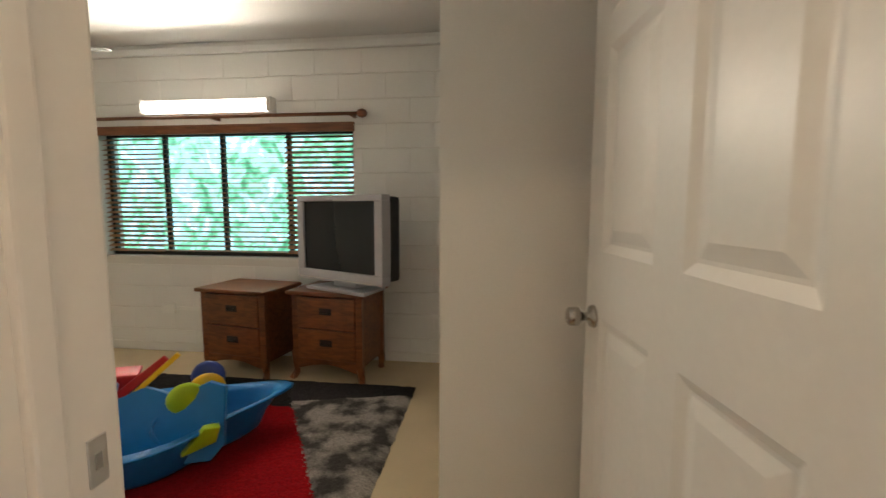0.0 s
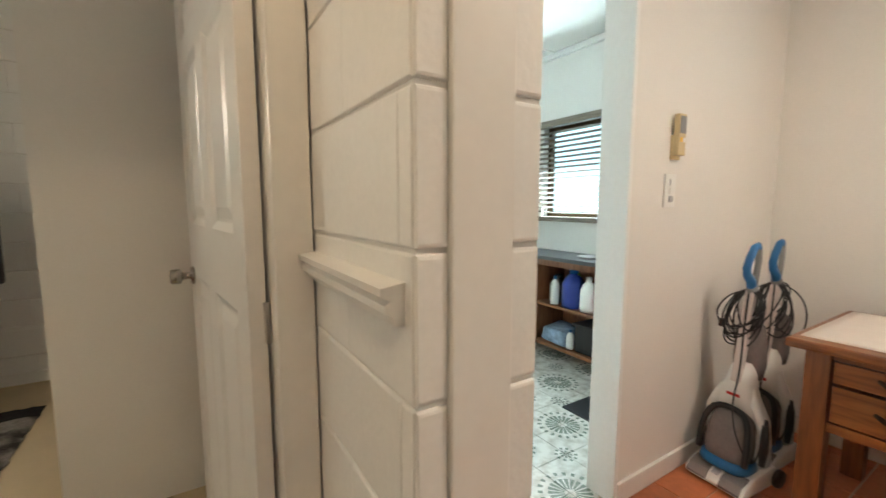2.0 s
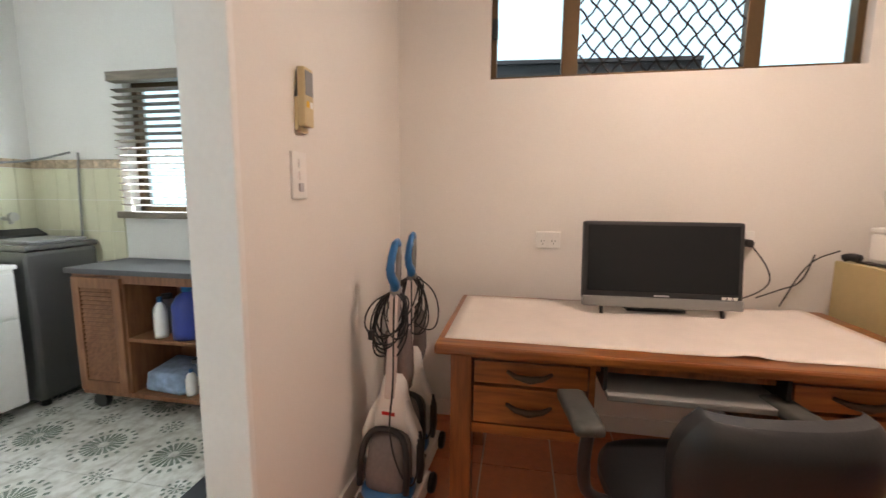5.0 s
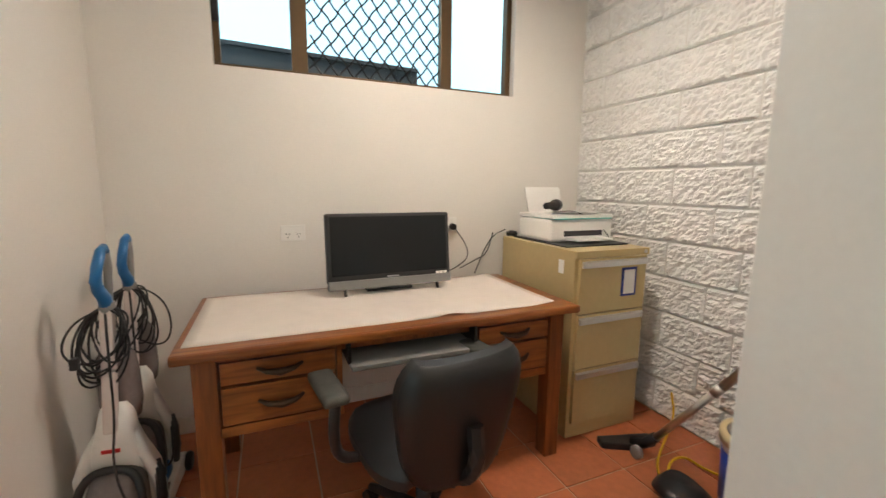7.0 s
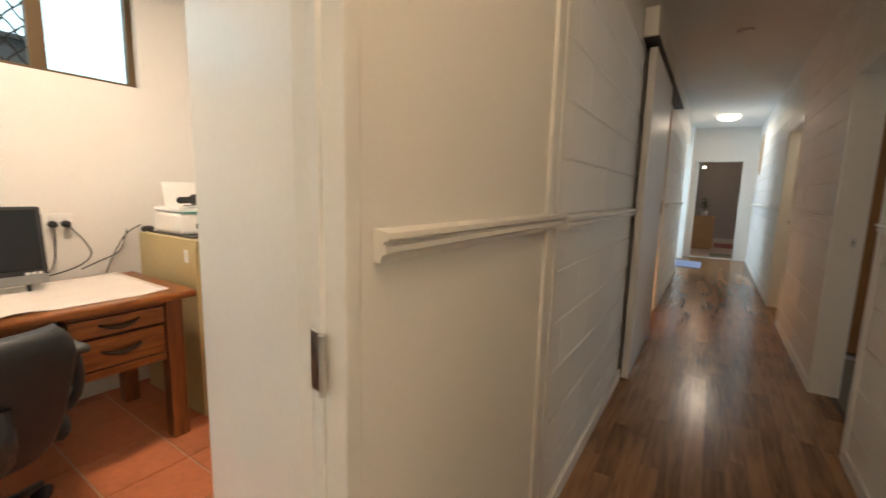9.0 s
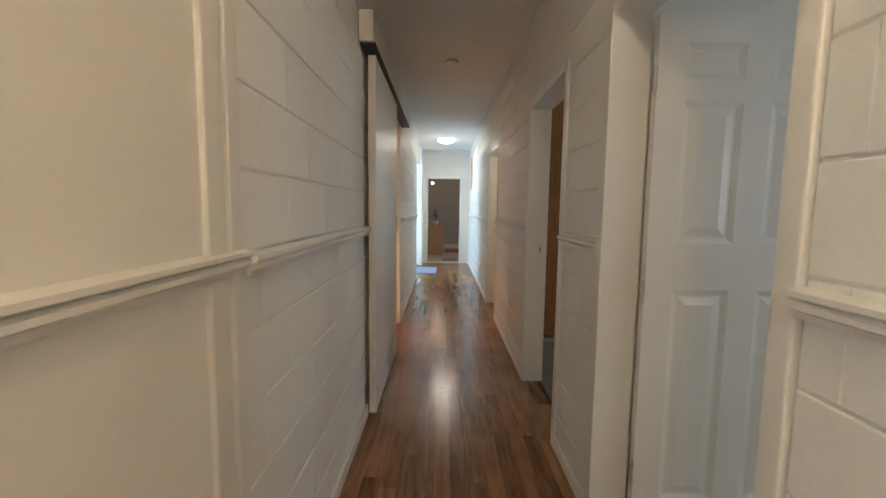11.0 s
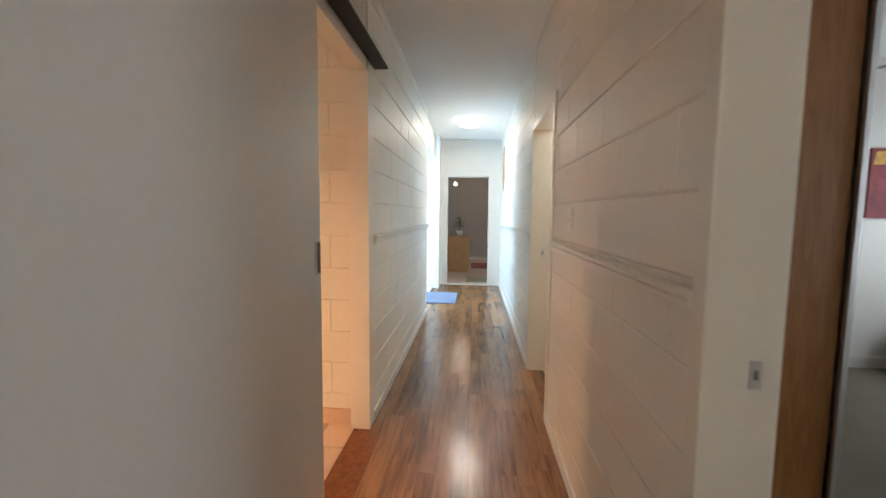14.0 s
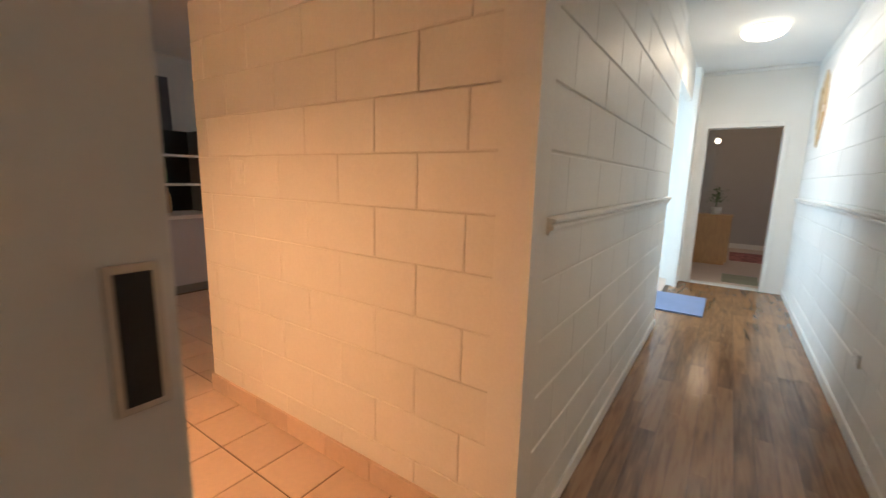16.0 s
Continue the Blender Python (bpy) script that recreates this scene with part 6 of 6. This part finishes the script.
fr = part("far_rug", boxes((-0.9, 0.02, -14.3, -13.2, 0, 0.012), bevel=0.004), material("red_pattern_rug", (0.42, 0.16, 0.15), 0.95, var=0.7, fine=14, coarse=6))
tagged(fr, "red and cream patterned rug in the far room", "rug")
fm = part("far_mat", boxes((-0.32, 0.10, -11.75, -11.15, 0, 0.01), bevel=0.004), material("olive_mat", (0.30, 0.29, 0.20), 0.95, var=0.2, fine=150))
tagged(fm, "olive-grey mat inside the far doorway", "mat")
dl = thing("wall_lamp", "small glowing lamp high on the far room wall", "lamp", pose(0.40, -12.6, 2.02))
part("globe", lathe([(0.0, -0.04), (0.03, -0.03), (0.04, 0), (0.03, 0.03), (0.0, 0.04)], 16), GLOW, dl, "", True)
part("mount", boxes((-0.01, 0.06, -0.01, 0.01, 0.035, 0.06)), WHITEP, dl)
structure("backdrop_sky_entry", boxes((3.6, 3.65, -11.2, -7.8, 0, 3)), BLUE_DAY, "bright daylight beyond the entry")
structure("wall_far_room_partition", boxes((0.42, 2.4, -13.05, -12.97, 0, H)), GREYWALL, "grey return wall in the far room")

# ---- bedroom with the mirror wardrobe ----
wr = thing("wardrobe", "sliding wardrobe with a brown panel and a mirror door", "wardrobe", pose(0, -4.95, 0))
part("brown_panel", boxes((-1.62, -0.70, -0.02, 0.0, 0.045, 2.42), bevel=0.002), BROWNPANEL, wr, "brown wood-veneer sliding panel")
part("mirror", boxes((-2.58, -1.65, 0.012, 0.018, 0.065, 2.39)), MIRROR, wr, "tall mirror sliding panel")
for x in (-1.655, -2.60):
    part("mirror_stile", boxes((x, x + 0.025, 0.005, 0.028, 0.045, 2.41), bevel=0.002), ALU, wr)
for z in (0.045, 2.385):
    part("mirror_rail", boxes((-2.60, -1.63, 0.005, 0.028, z, z + 0.024), bevel=0.002), ALU, wr)
part("floor_track", boxes((-4.8, -0.70, -0.04, 0.045, 0.0, 0.03), bevel=0.003), ALU, wr)
part("head_track", boxes((-4.8, -0.70, -0.04, 0.045, 2.42, 2.46), bevel=0.003), ALU, wr)
part("second_panel", boxes((-4.8, -2.6, -0.02, 0.0, 0.045, 2.42), bevel=0.002), BROWNPANEL, wr)
slab("wall_wardrobe_head", [(-4.9, -0.66, -5.0, -4.93, 2.46, H)], PLASTER, "pale wall above the wardrobe")
pt = thing("painting", "red and gold abstract canvas on the bedroom wall", "painting", pose(-3.85, -2.90, 1.64))
part("canvas", boxes((-0.42, 0.42, -0.035, 0, -0.30, 0.30), bevel=0.004), material("maroon_paint", (0.22, 0.02, 0.025), 0.6, var=0.5, fine=14, coarse=5), pt)
GOLD = material("gold_paint", (0.55, 0.30, 0.05), 0.6, var=0.5, fine=18)
part("gold_field", prism([(-0.10, -0.28), (0.22, -0.28), (0.16, 0.02), (0.06, 0.12), (-0.02, 0.05)], -0.038, -0.035, "Y"), GOLD, pt)
part("gold_field", prism([(-0.36, -0.26), (-0.16, -0.26), (-0.16, -0.05), (-0.36, -0.08)], -0.038, -0.035, "Y"), GOLD, pt)
part("gold_field", prism([(0.14, 0.16), (0.40, 0.16), (0.38, 0.27), (0.14, 0.27)], -0.038, -0.035, "Y"), GOLD, pt)
part("grey_field", prism([(-0.36, -0.20), (-0.26, 0.26), (-0.12, 0.27), (-0.22, 0.0), (-0.24, -0.26)], -0.040, -0.036, "Y"), SILVER, pt)
bd = thing("bed", "dark upholstered bed with a pale sheet", "bed", pose(-4.4, -3.40, 0))
part("bed_base", boxes((-0.65, 0.70, -0.45, 0.38, 0.05, 0.36), bevel=0.02), BEDDARK, bd)
part("mattress", boxes((-0.64, 0.64, -0.43, 0.37, 0.36, 0.47), bevel=0.04), SHEET, bd)
for x in (-0.55, 0.55):
    for y in (-0.38, 0.32):
        part("foot", boxes((x - 0.03, x + 0.03, y - 0.03, y + 0.03, 0, 0.05)), BLACKP, bd)
ceiling_fan("grey metal ceiling fan at rest in the dim bedroom", pose(-3.15, -3.95, H, 0, 0, 52), GREYP, GREYP)
sd_t = thing("side_table", "thin metal-framed side table by the bedroom wall", "table", pose(-3.02, -3.06, 0))
for x, y in ((-0.10, -0.12), (0.08, -0.12), (-0.10, 0.12), (0.08, 0.12)):
    part("leg", tube([(x, y, 0), (x, y, 0.60)], 0.009, 6), DARKM, sd_t)
part("tabletop", boxes((-0.12, 0.10, -0.14, 0.14, 0.60, 0.615), bevel=0.003), GREYP, sd_t)

# ---- kitchen ----
kc = thing("kitchen_bench", "lilac-grey kitchen bench with a white top", "kitchen bench", pose(4.9, -6.0, 0))
part("cupboard", boxes((0, 0.6, -1.9, 0.6, 0.10, 0.82), bevel=0.004), KBENCH, kc)
part("plinth", boxes((0.05, 0.6, -1.9, 0.6, 0, 0.10)), GREYP, kc)
part("worktop", boxes((-0.03, 0.62, -1.9, 0.62, 0.82, 0.86), bevel=0.006), WHITEP, kc)
sh = thing("shelf_unit", "white kitchen shelves with dark bottles and a board", "shelf", pose(5.2, -6.3, 0.86))
for z in (0.30, 0.62):
    part("shelf", boxes((0, 0.3, -0.5, 0.2, z, z + 0.025), bevel=0.003), WHITEP, sh)
for y in (-0.5, 0.18):
    part("side", boxes((0.0, 0.3, y, y + 0.02, 0, 0.92), bevel=0.003), GREYP, sh)
part("back", boxes((0.29, 0.3, -0.5, 0.2, 0, 0.92)), DARKM, sh)
for y, z, h, mt in ((-0.02, 0.325, 0.24, BLACKP), (-0.12, 0.325, 0.22, LEAF), (0.08, 0.645, 0.2, BLACKP), (-0.14, 0.0, 0.27, OAK), (0.0, 0.0, 0.22, GREYP)):
    bottle("kitchen_bottle", "dark bottle on the kitchen shelf", 5.3, -6.3 + y, 0.86 + z, 0.035, h, mt, mt, "bottles on the kitchen shelves")
ktw = tagged(new("window_4"), "kitchen window with a dark curtain", "", "", "structure")
part("window_frame", boxes((5.86, 5.9, -6.95, -6.5, 1.0, 1.06), (5.86, 5.9, -6.95, -6.5, 1.62, 1.68), (5.86, 5.9, -6.55, -6.5, 1.0, 1.68), (5.86, 5.9, -6.95, -6.90, 1.0, 1.68), bevel=0.003), WHITEP, ktw)
part("pane", boxes((5.885, 5.892, -6.9, -6.55, 1.06, 1.62)), SCREEN, ktw)
ct = part("curtain", soft(boxes((5.78, 5.84, -6.75, -6.42, 1.45, 2.4)), 0.03, 6), material("dark_curtain", (0.10, 0.10, 0.12), 0.9, var=0.3), None)
tagged(ct, "dark grey kitchen curtain", "curtain")


# ---- blocks, planks and tiles ----
BLOCKS = {}


def block_mesh(w, h, d, cham, mat, key, gap=0.0003, vcham=0.0018):
    """A block face with softened edges, seen from -y; its back is left open against the wall."""
    k = (round(w, 3), round(h, 3), key)
    if k not in BLOCKS:
        bm = bmesh.new()
        rings = []
        for ix, iz, y in ((gap, 0.0, d), (gap, 0.0, 0.0035), (gap + vcham * 0.5, 0.002, 0.0012), (gap + vcham, cham, 0.0)):
            rings.append([bm.verts.new(p) for p in ((ix, y, iz), (w - ix, y, iz), (w - ix, y, h - iz), (ix, y, h - iz))])
        for a, b in zip(rings, rings[1:]):
            for i in range(4):
                bm.faces.new((a[i], a[(i + 1) % 4], b[(i + 1) % 4], b[i]))
        bm.faces.new(rings[-1])
        bmesh.ops.recalc_face_normals(bm, faces=bm.faces)
        BLOCKS[k] = mesh_of(bm, mat, "block")
    return BLOCKS[k]


def lay_blocks(parent, origin, rz, length, z1, z0=0.0, holes=(), bond=0.0, course=0.2, unit=0.4, mat=PAINT, joint=0.006, cham=0.004, gap=0.0003, vcham=0.0018):
    """Courses of blocks along a wall; origin is the lower left end of the face seen from in front."""
    row, z = 0, z0
    while z < z1 - 0.02:
        top = min(z + course, z1)
        u = -((bond + 0.5 * (row % 2)) * unit % unit)
        while u < length - 0.004:
            a, b = max(u, 0.0), min(u + unit, length)
            cut = [(a, b)]
            for h0, h1, hz0, hz1 in holes:
                if z < hz1 - 0.02 and top > hz0 + 0.02:
                    cut = [s for p, q in cut for s in ((p, min(q, h0)), (max(p, h1), q)) if s[1] - s[0] > 0.015]
            for p, q in cut:
                if q - p > 0.015:
                    ob = new("block", block_mesh(q - p, top - z - joint, CORE + 0.001, cham, mat, (mat.name, gap), gap, vcham))
                    ob.parent = parent
                    ob.matrix_basis = Matrix.Translation(origin) @ pose(0, 0, 0, 0, 0, rz) @ pose(p, random.uniform(-0.0006, 0.0006), z + joint / 2)
            u += unit
        z += course
        row += 1


# faces looking -x start at the larger y; faces looking +x start at the smaller y
lay_blocks(stub, (XL, 0.462, 0), -90, 0.436, H, bond=0.0)
lay_blocks(run_a, (XL, -1.85, 0), -90, 2.57, H, bond=0.2)
lay_blocks(run_b, (XL, -5.60, 0), -90, 2.95, H, bond=0.535)
lay_blocks(right_a, (XR, -1.60, 0), 90, 2.06, H, bond=0.3)
lay_blocks(right_b, (XR, -3.06, 0), 90, 0.52, H, bond=0.225)
lay_blocks(right_c, (XR, -5.66, 0), 90, 1.68, H, bond=0.660)
lay_blocks(right_d, (XR, -10.80, 0), 90, 4.18, H, bond=0.4)
lay_blocks(kit_wall, (2.62, -5.55, 0), 180, 1.92, H, bond=0.208, unit=0.415, joint=0.004, cham=0.0025, gap=0.002, vcham=0.006)
lay_blocks(bed_wall, (-4.5, YB, 0), 0, 4.60, H, bond=0.2, holes=((WX0 + 4.5, WX1 + 4.5, WZ0, WZ1),))
# stub's end faces, beside the jamb board
for u0, u1 in ((XL + 0.003, 0.634), (0.737, 0.790)):
    z = 0.0
    while z < H - 0.05:
        ob = new("block", block_mesh(u1 - u0, min(0.2, H - z) - 0.008, 0.012, 0.006, PAINT, "end"))
        ob.parent = stub
        ob.matrix_basis = pose(u0, 0.020, z + 0.004)
        z += 0.2

# split-face blocks in the study: rough grids, a dozen shapes in turn
ROUGH = []
for k in range(10):
    w, h, nx, nz = 0.393, 0.193, 34, 17
    bm = bmesh.new()
    bmesh.ops.create_grid(bm, x_segments=nx, y_segments=nz, size=0.5)
    for v in bm.verts:
        u, t = v.co.x + 0.5, v.co.y + 0.5
        edge = min(u * w, (1 - u) * w, t * h, (1 - t) * h)
        q = Vector((u * w * 30 + k * 7.3, k * 3.1, t * h * 44))
        rough = noise.noise(q) * 0.013 + noise.noise(q * 2.3) * 0.011 + noise.noise(q * 0.35) * 0.010
        y = 0.010 if edge < 1e-4 else -min(1, edge / 0.008) * 0.004 + rough * min(1, edge / 0.012)
        v.co = Vector((u * w, y, t * h))
    ROUGH.append(mesh_of(bm, SPLIT, "split_block"))
row, z = 0, 0.0
while z < H - 0.1:
    u = -0.4 * (0.5 if row % 2 else 0.12)
    while u < 2.45:
        if u > -0.02 or u > -0.4:
            ob = new("split_block", ROUGH[(row * 5 + int(u * 10) * 3) % len(ROUGH)])
            ob.parent = split_wall
            ob.matrix_basis = pose(3.175 - max(u, 0), -2.154, z + 0.005, 0, 0, 180)
            ob.scale.x = (min(u + 0.4, 2.46) - max(u, 0)) / 0.4
        u += 0.4
    z += 0.2
    row += 1

# hall planks
PLANK = {}
rnd = random.Random(11)
x, w = -0.6305, 0.0855
while x < 0.62:
    y = 0.55 - rnd.uniform(0, 0.9)
    first = 0.55
    while first > -10.9:
        y = max(y, -10.94)
        ln = first - y
        k = round(ln, 1)
        bm_len = ln - 0.0012
        if bm_len > 0.1:
            key = round(bm_len, 2)
            if key not in PLANK:
                PLANK[key] = mesh_of(boxes((0.0006, w - 0.0006, 0, key, -0.006, 0.0), bevel=0.0008), FLOORWOOD, "plank")
            ob = new("plank", PLANK[key])
            ob.parent = hall_floor
            ob.matrix_basis = pose(x, y, rnd.uniform(-0.0004, 0.0004))
        first = y
        y -= rnd.choice((0.5, 0.7, 0.9, 1.1, 1.3))
    x += w


def tiles(parent, name, x0, x1, y0, y1, size, gap, mat, ox=0.0, oy=0.0, thick=0.006, rz=0):
    me = mesh_of(boxes((gap / 2, size - gap / 2, gap / 2, size - gap / 2, -thick, 0.0), bevel=0.0015), mat, name)
    i0, i1 = math.floor((x0 - ox) / size), math.ceil((x1 - ox) / size)
    j0, j1 = math.floor((y0 - oy) / size), math.ceil((y1 - oy) / size)
    for i in range(i0, i1):
        for j in range(j0, j1):
            x, y = ox + i * size, oy + j * size
            a, b, c, d = max(x, x0), min(x + size, x1), max(y, y0), min(y + size, y1)
            if b - a < 0.02 or d - c < 0.02:
                continue
            ob = new(name, me)
            ob.parent = parent
            ob.matrix_basis = pose(a, c, random.uniform(-0.0004, 0.0004))
            ob.scale = ((b - a) / size, (d - c) / size, 1)


tiles(study_floor, "tile", 0.70, 3.17, -2.16, 0.57, 0.33, 0.007, TERRA, 0.12, 0.05)
tiles(laundry_floor, "tile", 0.79, 3.17, 0.63, 3.10, 0.205, 0.003, MEDALLION, 2.13, 1.53)
tiles(kitchen_floor, "tile", 0.68, 4.9, -7.2, -4.0, 0.29, 0.007, KTILE, 1.73, -5.28)
u = 0.70
while u < 2.60:
    part("skirting_tile", boxes((u, min(u + 0.287, 2.62), -5.55, -5.535, 0.0, 0.10), bevel=0.002), KTILE, kit_wall)
    u += 0.29
